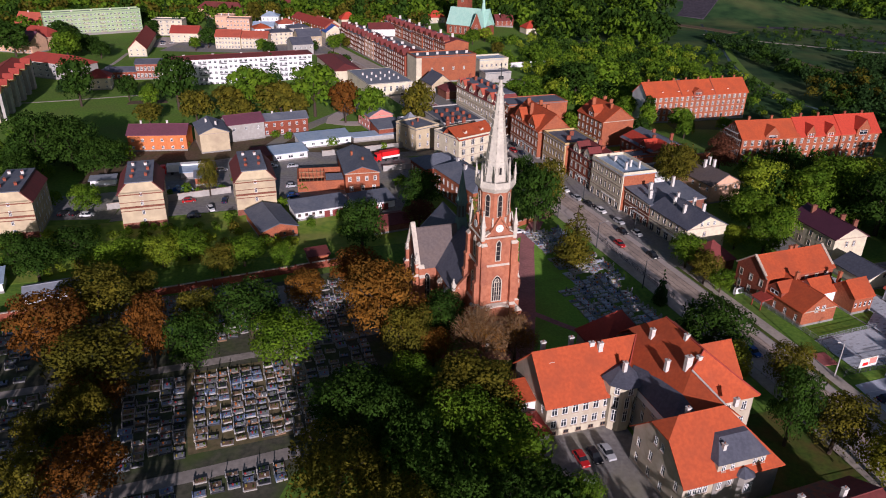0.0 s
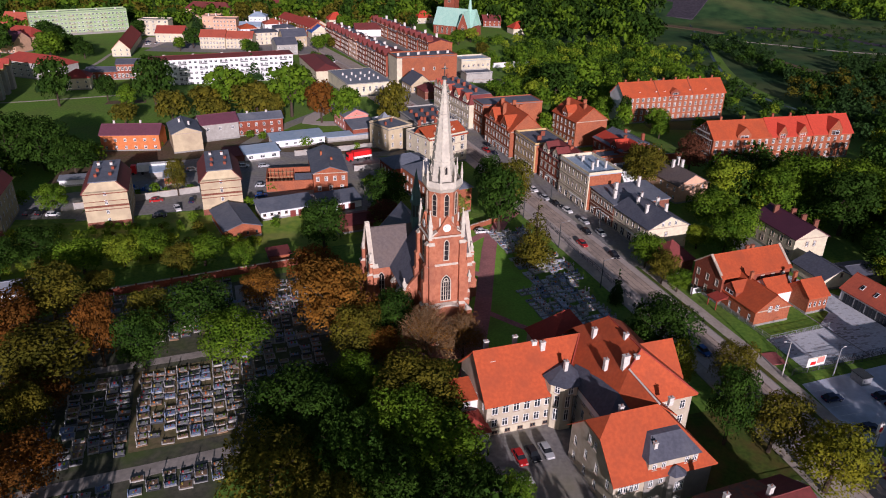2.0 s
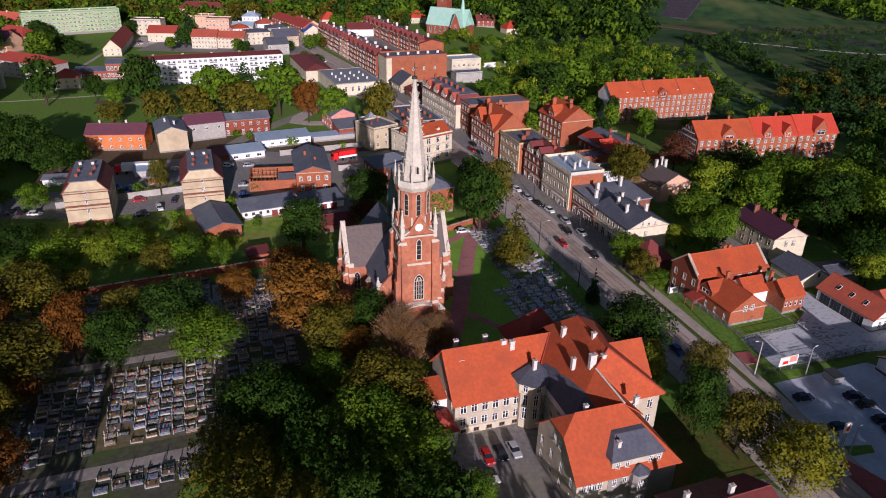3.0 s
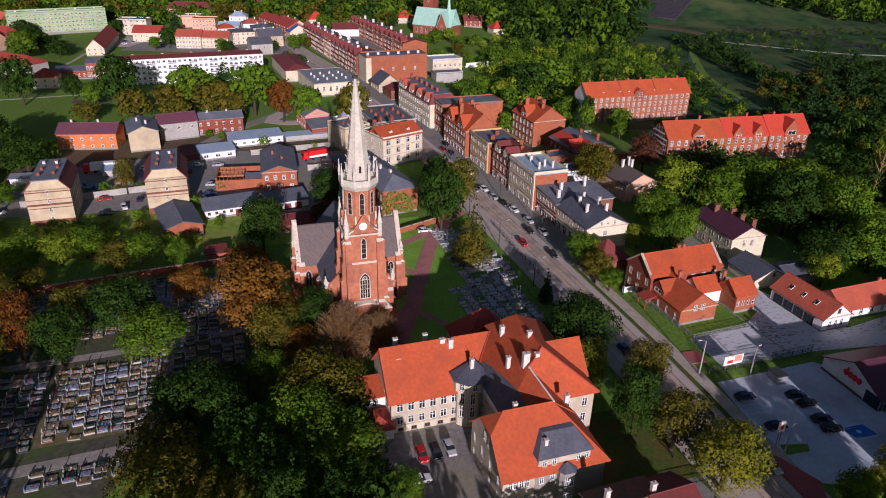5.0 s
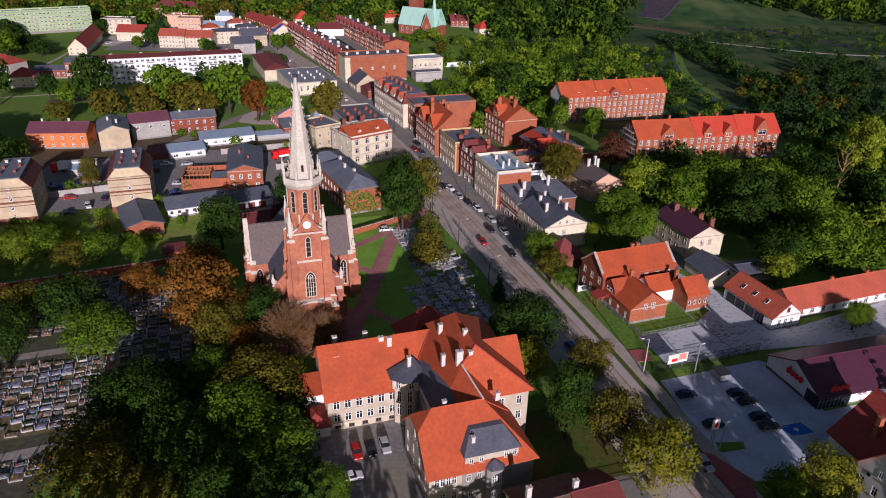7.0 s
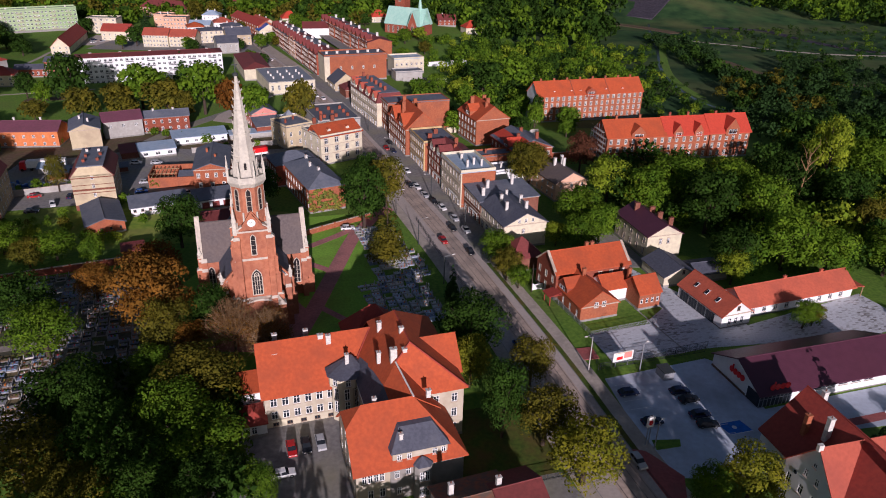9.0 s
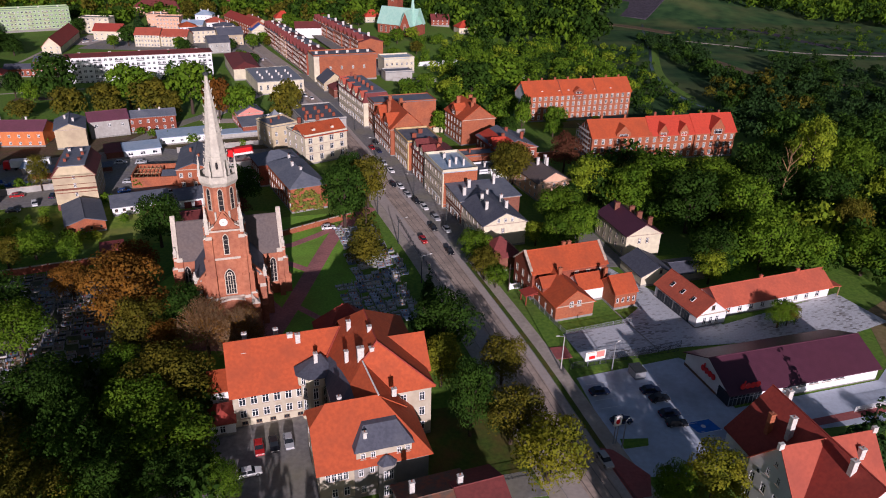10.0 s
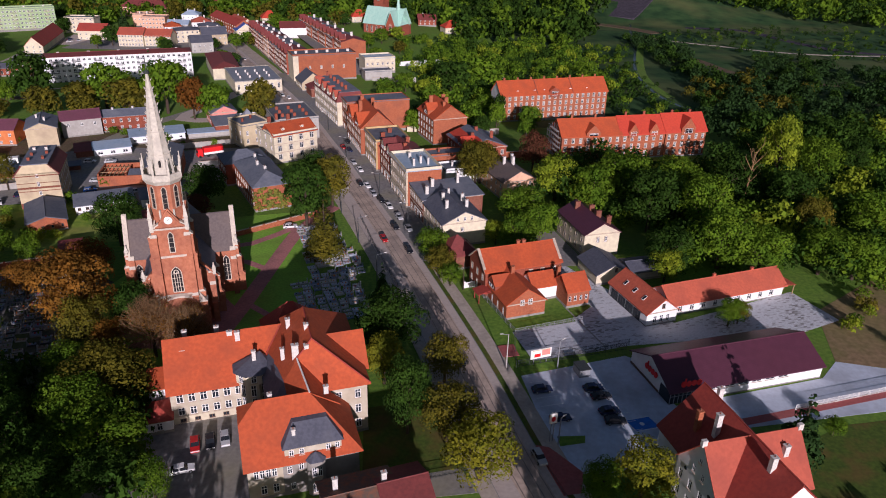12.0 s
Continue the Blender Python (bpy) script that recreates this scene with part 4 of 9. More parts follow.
tagged(part("scrap_pile", scrap, ("sheet_blue", "metal_grey", "paint_blue")), "heap of blue and grey scrap metal in the yard", "scrap", kind="stuff")
# three beige tenements
for bx, by, ang, lab in ((-126.5, 181, 16, "beige"), (-93, 190.5, 19, "beige"), (-62.3, 202.5, 19, "beige")):
    root = house("tenement", bx, by, ang, 12.2, 19, 11.2, 0, "none", "beige_render", "felt", "four-storey beige tenement with brown mansard sides and flat felt roof", "tenement", "beige tenements",
                 wins={"f": [(1.4 + 2.9 * k, 1.5, 0.8, 1, 4.6, 7.6) for k in range(4)], "r": storeys(3, 6, 1.2, 3.2, 1.6, 1.0), "l": storeys(3, 6, 1.2, 3.2, 1.6, 1.0)}, cornice=False)
    mb = MB()
    mb.hexa([(0, 0), (12.2, 0), (12.2, 19), (0, 19)], 11.2, 14.4, 0, [(2.4, 0), (9.8, 0), (9.8, 19), (2.4, 19)])
    part("gable_wall", mb, "beige_render", root)
    mb = MB()
    for s in (0, 1):
        xs = (-0.5, 2.45) if not s else (12.7, 9.75)
        p = [(xs[0], -0.3 if s else 19.3, 11.0), (xs[0], 19.3 if s else -0.3, 11.0), (xs[1], 19.3 if s else -0.3, 14.5), (xs[1], -0.3 if s else 19.3, 14.5)]
        mb.slab(p, 0.25)
    part("mansard", mb, "tile_maroon", root)
    mb = MB()
    mb.box(2.2, -0.35, 14.42, 10.0, 19.35, 14.7)
    part("roof", mb, "felt", root)
    for z0, z1 in ((-0.5, 1.9), (5.6, 5.8), (6.5, 7.1), (8.3, 8.45), (10.6, 10.9)):
        mb = MB()
        mb.box(-0.05, -0.12, z0, 12.25, -0.003, z1)
        part("string_course", mb, "brick_dark", root)
    for cx, cy in ((4.0, 4), (8.0, 4.6), (4.2, 9), (8.4, 10), (4, 15), (7.6, 14.5)):
        chimney(root, cx, cy, 14.5, 15.5, 0.8, 0.5, "brick_red" if cy < 12 else "chimney_white", 2)
# sheds by the meadow
house("shed", -50.3, 183.6, 29, 10.5, 17.5, 3.4, 1.6, "gable_y", "brick_orange", "felt", "brick shed with dark gabled felt roof", "shed", wins={"f": [(1.2, 0.9, 0.7, 4)]}, style="brown", cornice=False, over=0.5)
root = house("garage_row", -43.5, 198.8, 26, 17, 8, 2.9, 1.0, "mono", "white_render", "felt", "white garage row with dark felt roof and brown doors", "garage", cornice=False, wins={"f": [(1.4, 0.9, 0.9, 4, 0, 9)]}, style="brown")
for u in (10, 12.6, 15):
    mb = MB()
    mb.box(u - 0.9, -0.06, -0.1, u + 0.9, 0.02, 2.1)
    part("garage_door", mb, "garage_door", root)
root = house("garage_row", -25.5, 205.6, 26, 13, 8, 3.0, 0.9, "mono", "white_render", "felt", "white garages with dark felt roof and brown doors", "garage", cornice=False)
for u in (3, 6.2, 9.6):
    mb = MB()
    mb.box(u - 1.1, -0.06, -0.1, u + 1.1, 0.02, 2.2)
    part("garage_door", mb, "garage_door", root)
house("hut", -18.5, 190.0, 24, 11, 9, 2.6, 1.3, "gable_x", "brick_dark", "tile_maroon", "low presbytery shed with dark red roof", "shed", cornice=False, z=0)
house("hut", -34.5, 170.5, 24, 5.5, 4, 2.2, 0.5, "mono", "brick_orange", "tile_maroon", "small brick hut by the cemetery wall", "hut", cornice=False)
house("hut", -98, 145, 24, 12, 7, 2.6, 1.2, "gable_x", "white_render", "sheet_grey", "white cemetery shed with grey roof", "hut", cornice=False, wins={"f": [(1.0, 1.0, 1.0, 3)]}, style="far")
house("hut", -118, 147, 24, 12, 7, 2.8, 1.0, "mono", "white_render", "sheet_blue", "white shed with blue sheet roof", "hut", cornice=False)
# brick house with ivy behind the church
root = house("brick_house", -1.5, 228.5, -62, 27, 12, 8.4, 3.0, "hip", "brick_orange", "felt", "ivy-grown red brick house with dark hipped roof", "house", wins={"f": storeys(2, 9, 1.0, 3.6, 1.9, 1.0)}, chim=[(6, 6, 9, 12.6, 1.2, 0.7), (13, 5, 9, 12.4, 1.2, 0.7), (19, 6, 9, 12.4, 1.2, 0.7)])
volume(root, 12, 15, 8.0, 2.6, "hip", "brick_red", "felt", {"f": storeys(2, 4, 1.0, 3.5, 1.8, 1.0)}, x=-12, y=-3)
ivy_root = root
# corner house with the orange roof, and its neighbours
root = house("corner_house", 7.6, 250.8, 38, 18, 15, 11.0, 0.6, "flat", "cream_render", "felt", "cream corner tenement with bright orange front roof and string courses", "tenement",
             wins={"f": storeys(3, 4, 1.6, 3.3, 2.1, 1.5), "l": storeys(3, 3, 1.6, 3.3, 1.9, 1.1), "r": storeys(3, 4, 1.6, 3.3, 2, 1.1)}, style="brown", chim=[(4, 12, 13, 15.2, 1.4, 0.6), (12, 12, 13, 15.2, 1.4, 0.6), (8, 14, 13, 15.4, 1.0, 0.6)], chim_key="brick_red")
mb = MB()
mb.slab([(-0.4, -0.5, 10.9), (18.4, -0.5, 10.9), (18.4, 6.6, 14.3), (-0.4, 6.6, 14.3)], 0.25)
mb.slab([(-0.4, 6.6, 14.3), (18.4, 6.6, 14.3), (18.4, 9.5, 11.4), (-0.4, 9.5, 11.4)], 0.25)
part("roof_slope", mb, "tile_orange", root, "bright orange tiled front slope")
for u in (5, 13):
    dormer(root, u, 2.2, 12.0, 1.3, 2.0, 0.9, 0.4, "cream_render", "tile_orange")
for k in range(3):
    mb = MB()
    mb.box(-0.06, -0.1, 4.2 + 3.3 * k, 18.06, 0.0, 4.45 + 3.3 * k)
    part("string_course", mb, "stone_trim", root)
house("tenement", -9, 268.5, 40, 12, 13, 9.2, 0.7, "flat", "beige_render", "felt", "beige tenement with flat felt roof", "tenement", wins={"f": storeys(2, 3, 2.0, 3.3, 1.8, 1.0), "l": storeys(2, 3, 2, 3.3, 1.8, 1)}, chim=[(3, 6, 9, 10.8), (8, 9, 9, 10.8)], chim_key="brick_red")
root = house("tenement", 2, 279, 24, 18, 26, 8.8, 0.6, "flat", "grey_render", "felt", "tenement with flat dark felt roof and brick chimneys", "tenement", wins={"r": storeys(2, 9, 1.4, 3.6, 1.9, 1.0)},
             chim=[(4 + 5 * i, 5 + 6 * j, 8.8, 10.4, 1.2, 0.6) for i in range(3) for j in range(3)], chim_key="brick_red")
root = house("turret_house", -14, 284, 24, 8, 9, 7.2, 0.6, "flat", "white_render", "felt", "white house with small grey pyramid turret", "house", wins={"f": storeys(2, 3, 1, 3.0, 1.5, 1)})
mb = MB()
mb.cone([(0.8, 0.8), (6.8, 0.8), (6.8, 6.8), (0.8, 6.8)], 7.4, (3.8, 3.8, 11.2))
part("turret_roof", mb, "sheet_grey", root)


# street front on the right, from near to far
def street_house(x, y, w, d, h, rise, roof, wall, tiles, label, n, sides=None, ang=19.5, **kw):
    """The street front is the house's left side; x, y: its near left corner."""
    floors = int(h / 3.5)
    step = h / floors
    shops = max(3, int(d / 3.2))
    wins = {"l": [(0.25, 2.5, 1.9, shops)] + storeys(floors - 1, n, 1.1 + step, step, 2.0, 1.05)}
    wins.update(sides or {})
    root = house("tenement", x, y, ang, w, d, h, rise, roof, wall, tiles, label, "tenement", "street front", wins=wins, **kw)
    for k in range(1, floors):
        band = MB()
        band.box(-0.16, -0.02, step * k - 0.05, 0.0, d + 0.02, step * k + 0.22)
        part("string_course", band, "stone_trim", root)
    band = MB()
    band.box(-0.35, -0.02, h - 0.45, 0.0, d + 0.02, h - 0.06)
    part("cornice", band, "stone_trim", root)
    if d > 12:
        fascia = MB()
        fascia.box(-0.2, d * 0.15, 2.85, -0.01, d * 0.6, 3.25)
        part("shop_fascia", fascia, "sign_white", root, "pale shop fascia board")
    return root


root = street_house(71.2, 181.5, 13.5, 18, 7.6, 3.2, "gable_y", "cream_render", "slate", "cream gabled corner tenement with slate roof and white chimneys", 6,
                    {"f": [(4.6, 1.3, 0.8, 1, 4.6, 7.6)]}, chim=[(3.6, 7, 9, 12, 0.9, 0.6), (4.5, 13, 9, 12, 0.9, 0.6), (9.5, 6, 9, 12, 0.9, 0.6), (10, 11, 9, 12, 0.9, 0.6), (7, 15, 10, 12.4)])
for u in (4.6, 6.75, 8.9):
    put_window(root, Matrix.Translation((u - 0.4, -0.06, 8.0)), 0.8, 1.2, "white")
root = street_house(65, 198.5, 20, 13.5, 8.0, 0.8, "mono", "brick_dark", "felt", "low tenement with shop fronts and dark pent roof", 7, chim=[(2.5, 4, 8, 11, 1.0, 0.8), (6, 9, 8, 11.4, 1.0, 0.8), (15, 10, 8, 12.2, 0.8, 0.8)])
root = street_house(59.2, 211.5, 12, 19, 12.4, 0.9, "flat", "cream_render", "sheet_blue", "four-storey pale tenement with stucco trim and blue-grey sheet roof", 7, {"f": ()},
                    chim=[(4, 5, 12.4, 15, 0.7, 0.7), (7, 7, 12.4, 15, 0.7, 0.7), (5, 13, 12.4, 14.6, 0.9, 0.6), (9, 5, 12.4, 15, 0.6, 0.6)])
mb = MB()
mb.box(0.4, -0.05, -1, 12.05, 0.0, 12.3)
part("fire_wall", mb, "brick_orange", root, "bare orange brick party wall")
root = street_house(53.2, 230, 13, 15.5, 10.6, 3.0, "gable_y", "brick_red", "tile_maroon", "narrow red brick tenement with ornate street gable", 5, chim=[(6, 4, 11, 14.6, 1.3, 0.6), (9, 11, 11, 14.6, 1.3, 0.6)], chim_key="brick_red")
dormer(root, -0.2, 4, 10.4, 4.2, 5, 2.0, 2.2, "cream_render", "tile_maroon", "l")
dormer(root, -0.2, 11.4, 10.4, 4.2, 5, 2.0, 2.2, "cream_render", "tile_maroon", "l")
root = street_house(46.2, 246.5, 13, 17, 11.2, 0.7, "flat", "yellow_render", "felt", "ochre tenement with carved stucco front and flat roof", 7, chim=[(4, 5, 11.2, 13.2, 1.6, 0.6), (8, 10, 11.2, 13.2, 1.6, 0.6)], chim_key="brick_red")
mb = MB()
mb.box(0.5, -0.05, -1, 13.05, 0.0, 11.1)
part("fire_wall", mb, "brick_orange", root, "bare orange brick party wall")
root = street_house(38.6, 264, 14, 25, 11.0, 6.2, "gable_y", "brick_orange", "tile_orange", "orange brick tenement with steep orange tiled roof", 9, chim=[(3.4, 14, 13, 18.6, 1.4, 0.7), (8.6, 10, 14, 18.6, 1.4, 0.7), (9.5, 18, 14, 18.4, 1.4, 0.7), (6, 22, 14, 18.6, 1.4, 0.7)], chim_key="brick_orange")
for v in (6, 18):
    dormer(root, -0.15, v, 10.8, 6.5, 6, 1.6, 3.6, "brick_orange", "tile_orange", "l")
root = street_house(29.5, 294, 28, 12, 13.2, 0.4, "flat", "brick_orange", "felt", "tall orange brick party-wall building", 4)
root = street_house(24.0, 303, 13, 38, 11.2, 3.8, "mansard", "cream_render", "tile_maroon", "long cream stucco tenement with dark red mansard roof and curved gables", 15, ang=24.5, chim=[(6, 6 + 6 * i, 14.5, 17, 1.2, 0.6) for i in range(6)], chim_key="brick_red")
for v in (4, 13, 22, 31, 35):
    dormer(root, -0.2, v, 11.4, 4.6, 3.4, 1.8, 2.4, "cream_render", "tile_brownred", "l")
house("house", -4, 369, 24, 12, 14, 4.6, 4.6, "gable_y", "beige_render", "slate", "old house with steep black roof", "house", wins={"f": [(1.2, 1.5, 1, 3)], "l": [(1.2, 1.6, 1, 5)]}, style="far")
house("house", 3.5, 354, 24, 9, 11, 4.6, 3.0, "hip", "brick_dark", "tile_maroon", "low brick house with brown hipped roof", "house")
# big brick building at the bend and the two long tenement rows behind it
root = house("tenement", -13, 393, 22, 36, 15, 14.0, 0.7, "flat", "brick_orange", "felt", "long orange brick back wall of a tenement with flat roof", "tenement", "street front",
             wins={"l": storeys(4, 5, 1.2, 3.1, 1.9, 1.1), "f": [(6.5, 1.6, 0.9, 4, 6, 32)]}, style="far", chim=[(3 + 6 * i, 7, 14.0, 15.6, 1.4, 0.7) for i in range(6)])
mb = MB()
mb.box(-0.08, 0.0, -1, -0.01, 15, 13.9)
mb.box(-0.01, -0.08, -1, 3.0, -0.01, 13.9)
part("front_render", mb, "cream_render", root, "cream rendered street front")
row_walls = ("brick_red", "brick_dark", "brick_red", "peach_render", "brick_dark", "brick_red", "brick_red", "brick_dark", "brick_red")
rows_right = [(-20.4 - 7.6 * i, 410 + 17.6 * i) for i in range(7)]
for i, (hx, hy) in enumerate(rows_right):
    root = house("tenement", hx, hy, 23, 15, 18.6, 12.2, 2.2, "gable_y", row_walls[i], "felt" if i % 3 else "tile_maroon", "red brick tenement of the long street row with small gables", "tenement", "long street row",
                 wins={"l": storeys(4, 6, 1.1, 3.0, 1.8, 1.05), "f": ()}, style="far", chim=[(4, 5, 13, 15.4, 1.6, 0.7), (10, 12, 13, 15.4, 1.6, 0.7), (6, 16, 13, 15.4, 1.6, 0.7)], cornice=False)
    for v in (4.5, 14):
        dormer(root, -0.15, v, 12.0, 4.4, 4.5, 1.0, 2.6, row_walls[i], "tile_maroon", "l", False)
rows_back = [(3 - 8 * i, 470 + 17.6 * i) for i in range(6)]
for i, (hx, hy) in enumerate(rows_back):
    root = house("tenement", hx, hy, 23, 17, 18.6, 11.0, 2.2, "gable_y", "brick_red" if i % 2 else "brick_orange", "felt" if i % 2 else "tile_maroon", "dark red brick tenement of the back row", "tenement", "back street row",
                 wins={"l": storeys(4, 6, 1.1, 3.0, 1.8, 1.05)}, style="far", chim=[(4, 5, 12, 15.2, 1.6, 0.7), (11, 13, 12, 15.2, 1.6, 0.7)], cornice=False)
    for v in (4.5, 14):
        dormer(root, -0.15, v, 11.8, 4.4, 4.5, 1.0, 2.6, "brick_red", "tile_maroon", "l", False)
house("hall", -54, 550, 12, 26, 14, 8, 3.5, "gable_x", "white_render", "tile_maroon", "white hall with maroon roof between the rows", "hall", style="far")
house("house", 23.6, 424, 22, 19, 13, 8.2, 0.8, "flat", "cream_render", "sheet_blue", "cream flat-roofed building with blue-grey roof", "house", wins={"f": storeys(2, 6, 1.2, 3.2, 1.4, 1.1), "r": storeys(2, 4, 1.2, 3.2, 1.4, 1.1)}, style="far")
house("house", 26, 402, 20, 16, 9, 4.6, 0.6, "flat", "grey_render", "felt", "low grey annexe with flat roof", "annexe", style="far")
# left side of the far street
house("house", -98, 478, 25, 14, 16, 7, 3.4, "gable_x", "grey_render", "slate", "grey house with dark gabled roof", "house", wins={"f": storeys(2, 4, 1, 3, 1.4, 1.0)}, style="far")
house("house", -122, 516, 25, 17, 14, 9, 1.5, "hip", "cream_render", "slate", "cream house with slate hipped roof", "house", wins={"f": storeys(3, 5, 1, 2.9, 1.4, 1.0)}, style="far")
house("house", -138, 540, 25, 12, 12, 8, 2.8, "hip", "white_render", "tile_orange", "white house with orange roof", "house", wins={"f": storeys(3, 4, 1, 2.6, 1.2, 1.0)}, style="far")
house("terrace", -155, 497, 2, 17, 13, 8.5, 3.6, "gable_x", "cream_render", "tile_brownred", "cream terrace with red roofs", "terrace", wins={"f": storeys(3, 8, 1, 2.8, 1.3, 1.0)}, style="far")
house("terrace", -138, 500, 2, 18, 13, 7.5, 3.6, "gable_x", "cream_render", "tile_brownred", "cream terrace with red roofs", "terrace", wins={"f": storeys(3, 7, 1, 2.6, 1.3, 1.0)}, style="far")
house("terrace", -194, 520, 2, 20, 13, 7.0, 4.0, "gable_x", "cream_render", "tile_red", "tall cream house with red roof", "terrace", wins={"f": storeys(2, 5, 1, 2.7, 1.3, 1.0)}, style="far")
house("apartment_block", -217, 549, 3, 22, 12, 11, 0.8, "flat", "cream_render", "felt", "small cream apartment block", "apartment block", wins={"f": storeys(4, 5, 1.2, 2.8, 1.3, 1.3), "l": storeys(4, 3, 1.2, 2.8, 1.3, 1.1)}, style="far")
house("apartment_block", -214, 643, -6, 42, 13, 8, 5.5, "hip", "peach_render", "tile_maroon", "long peach building with dark patched roof", "apartment block", wins={"f": storeys(3, 14, 1.2, 2.9, 1.4, 1.1)}, style="far")
house("house", -169, 575, 5, 18, 13, 9, 0.8, "flat", "peach_render", "felt", "peach rendered flat-roofed apartment building", "house", wins={"f": storeys(3, 7, 1.2, 2.9, 1.4, 1.2)}, style="far")
house("house", -160, 688, 12, 30, 13, 8, 4, "hip", "cream_render", "tile_maroon", "large cream house with brown roof by the wood", "house", wins={"f": storeys(2, 8, 1.2, 3, 1.5, 1.1)}, style="far")
house("terrace", -123, 603, -55.6, 62, 12, 8.5, 3.5, "gable_x", "brick_orange", "tile_red", "orange brick terrace with red roofs along the far street", "terrace", wins={"f": storeys(3, 12, 1.2, 2.8, 1.5, 1.1), "b": storeys(3, 12, 1.2, 2.8, 1.5, 1.1)}, style="far")
house("house", -86, 545, 25, 14, 12, 6, 4.5, "gable_y", "cream_render", "solar_panel", "house with bright blue solar-covered roof", "house", wins={"f": storeys(2, 3, 1, 2.7, 1.3, 1)}, style="far")
for hx, hy in ((-50, 614), (-25, 628), (-84, 618), (72, 610), (-10, 640)):
    house("house", hx, hy, 22, 15, 12, 5, 5, "hip", "cream_render", "tile_scarlet", "cream suburban house with bright red hipped roof", "house", "suburban houses", style="far", wins={"f": [(1, 1.5, 1.1, 3)]})
for hx, hy, hw in ((74, 455, 9), (98, 432, 12), (84, 420, 8), (128, 418, 30)):
    house("garden_shed", hx, hy, 18, hw, 4, 2.4, 0.4, "mono", "white_render", "sheet_grey", "low pale garden shed among allotments", "shed", "allotment sheds", cornice=False)
for hx, hy, ang, hw, hd, hh, rise, wk, rk, words in (
        (-318, 545, -12, 26, 14, 8, 7, "peach_render", "tile_brownred", "pink gabled house with steep maroon roof"), (-292, 470, -14, 30, 14, 8, 5, "peach_render", "sheet_purple", "row house with purple roof and small dormers"),
        (-146, 566, 6, 16, 12, 6, 2.4, "grey_render", "sheet_blue", "low grey workshop with pale blue roof"), (-126, 566, 22, 14, 12, 8, 3.0, "white_render", "tile_brownred", "white house with brick red roof"),
        (-112, 540, 24, 15, 13, 9, 2.0, "grey_render", "slate", "grey tenement with slate roof"), (-100, 508, 25, 17, 13, 8, 4.0, "beige_render", "slate", "beige gabled house with slate roof"),
        (-150, 612, 4, 14, 11, 7, 3.0, "white_render", "sheet_blue", "white house with pale roof"), (-182, 590, 4, 14, 12, 9, 0.8, "peach_render", "felt", "orange-peach apartment house with flat roof"),
        (-104, 588, -56, 30, 11, 8, 3.4, "cream_render", "tile_brownred", "cream terrace with brown roof"), (8, 612, 20, 15, 12, 5, 4.6, "pink_render", "tile_brownred", "brick-pink house with brown roof"), (48, 640, 10, 16, 12, 5, 4, "brick_red", "tile_maroon", "brick house with maroon roof behind the church")):
    house("house", hx, hy, ang, hw, hd, hh, rise, "flat" if rise < 1 else ("gable_x" if hw > 15 else "hip"), wk, rk, words, "house", wins={"f": storeys(2, max(3, int(hw / 3.4)), 1.0, hh * 0.45, 1.3, 1.0), "l": storeys(2, 3, 1.0, hh * 0.45, 1.3, 1.0)}, style="far", chim=[(hw * 0.3, hd * 0.5, hh, hh + rise + 1.2, 0.9, 0.7), (hw * 0.7, hd * 0.55, hh, hh + rise + 1.2, 0.9, 0.7)])
# brick houses behind the street front
root = house("tenement", 67, 280, 22, 15, 19, 11, 5.2, "gable_y", "brick_orange", "tile_orange", "detached orange brick tenement with white window bays and tiled roof", "tenement",
             wins={"l": storeys(3, 6, 1.2, 3.3, 2.1, 1.2)}, chim=[(4, 14, 13, 17.5, 1.6, 0.7), (9, 9, 14, 17.6, 1.6, 0.7), (10, 15, 14, 17.4, 1.6, 0.7), (6, 4, 14, 17.2, 1.2, 0.7)], chim_key="brick_orange")
dormer(root, -0.15, 9, 10.8, 4.6, 5, 2.4, 2.6, "brick_orange", "tile_orange", "l")
root = house("long_tenement", 98.5, 330, 17.5, 57, 13, 12.6, 5.6, "gable_x", "brick_orange", "tile_orange", "long red brick tenement with orange tiled roof and grey blind gable", "tenement",
             wins={"f": storeys(4, 19, 1.0, 3.0, 1.9, 1.1), "r": storeys(3, 3, 1.0, 3.0, 1.6, 1.0)}, chim=[(4 + 7 * i, 7.4, 16, 19.4, 0.9, 0.6) for i in range(8)], chim_key="brick_orange")
mb = MB()
mb.add([(-0.06, 0, -1), (-0.06, 13, -1), (-0.06, 13, 12.6), (-0.06, 6.5, 18.1), (-0.06, 0, 12.6)], [(0, 4, 3, 2, 1)])
part("gable_render", mb, "white_render", root, "pale rendered blind gable")
dormer(root, 28, -0.2, 11.0, 5.2, 5, 3.0, 1.6, "brick_red", "tile_orange")
for u in (9, 18, 23, 37, 46):
    dormer(root, u, 1.6, 13.0, 2.4, 3, 1.0, 0.6, "white_render", "tile_orange")
for u in (19, 38):
    mb = MB()
    mb.slab([(u - 0.2, -0.5, 12.5), (u + 0.2, -0.5, 12.5), (u + 0.2, 6.5, 18.75), (u - 0.2, 6.5, 18.75)], 0.5)
    part("fire_wall_cap", mb, "brick_red", root)
root = house("long_tenement", 117.5, 262.5, 12.5, 25, 13, 10.2, 5.2, "gable_x", "brick_orange", "tile_orange", "brick tenement under repair with orange roof", "tenement", wins={"f": storeys(3, 8, 1.0, 3.1, 1.9, 1.0)}, chim=[(6, 7, 14, 17, 0.9, 0.6), (16, 7, 14, 17, 0.9, 0.6)], chim_key="brick_orange")
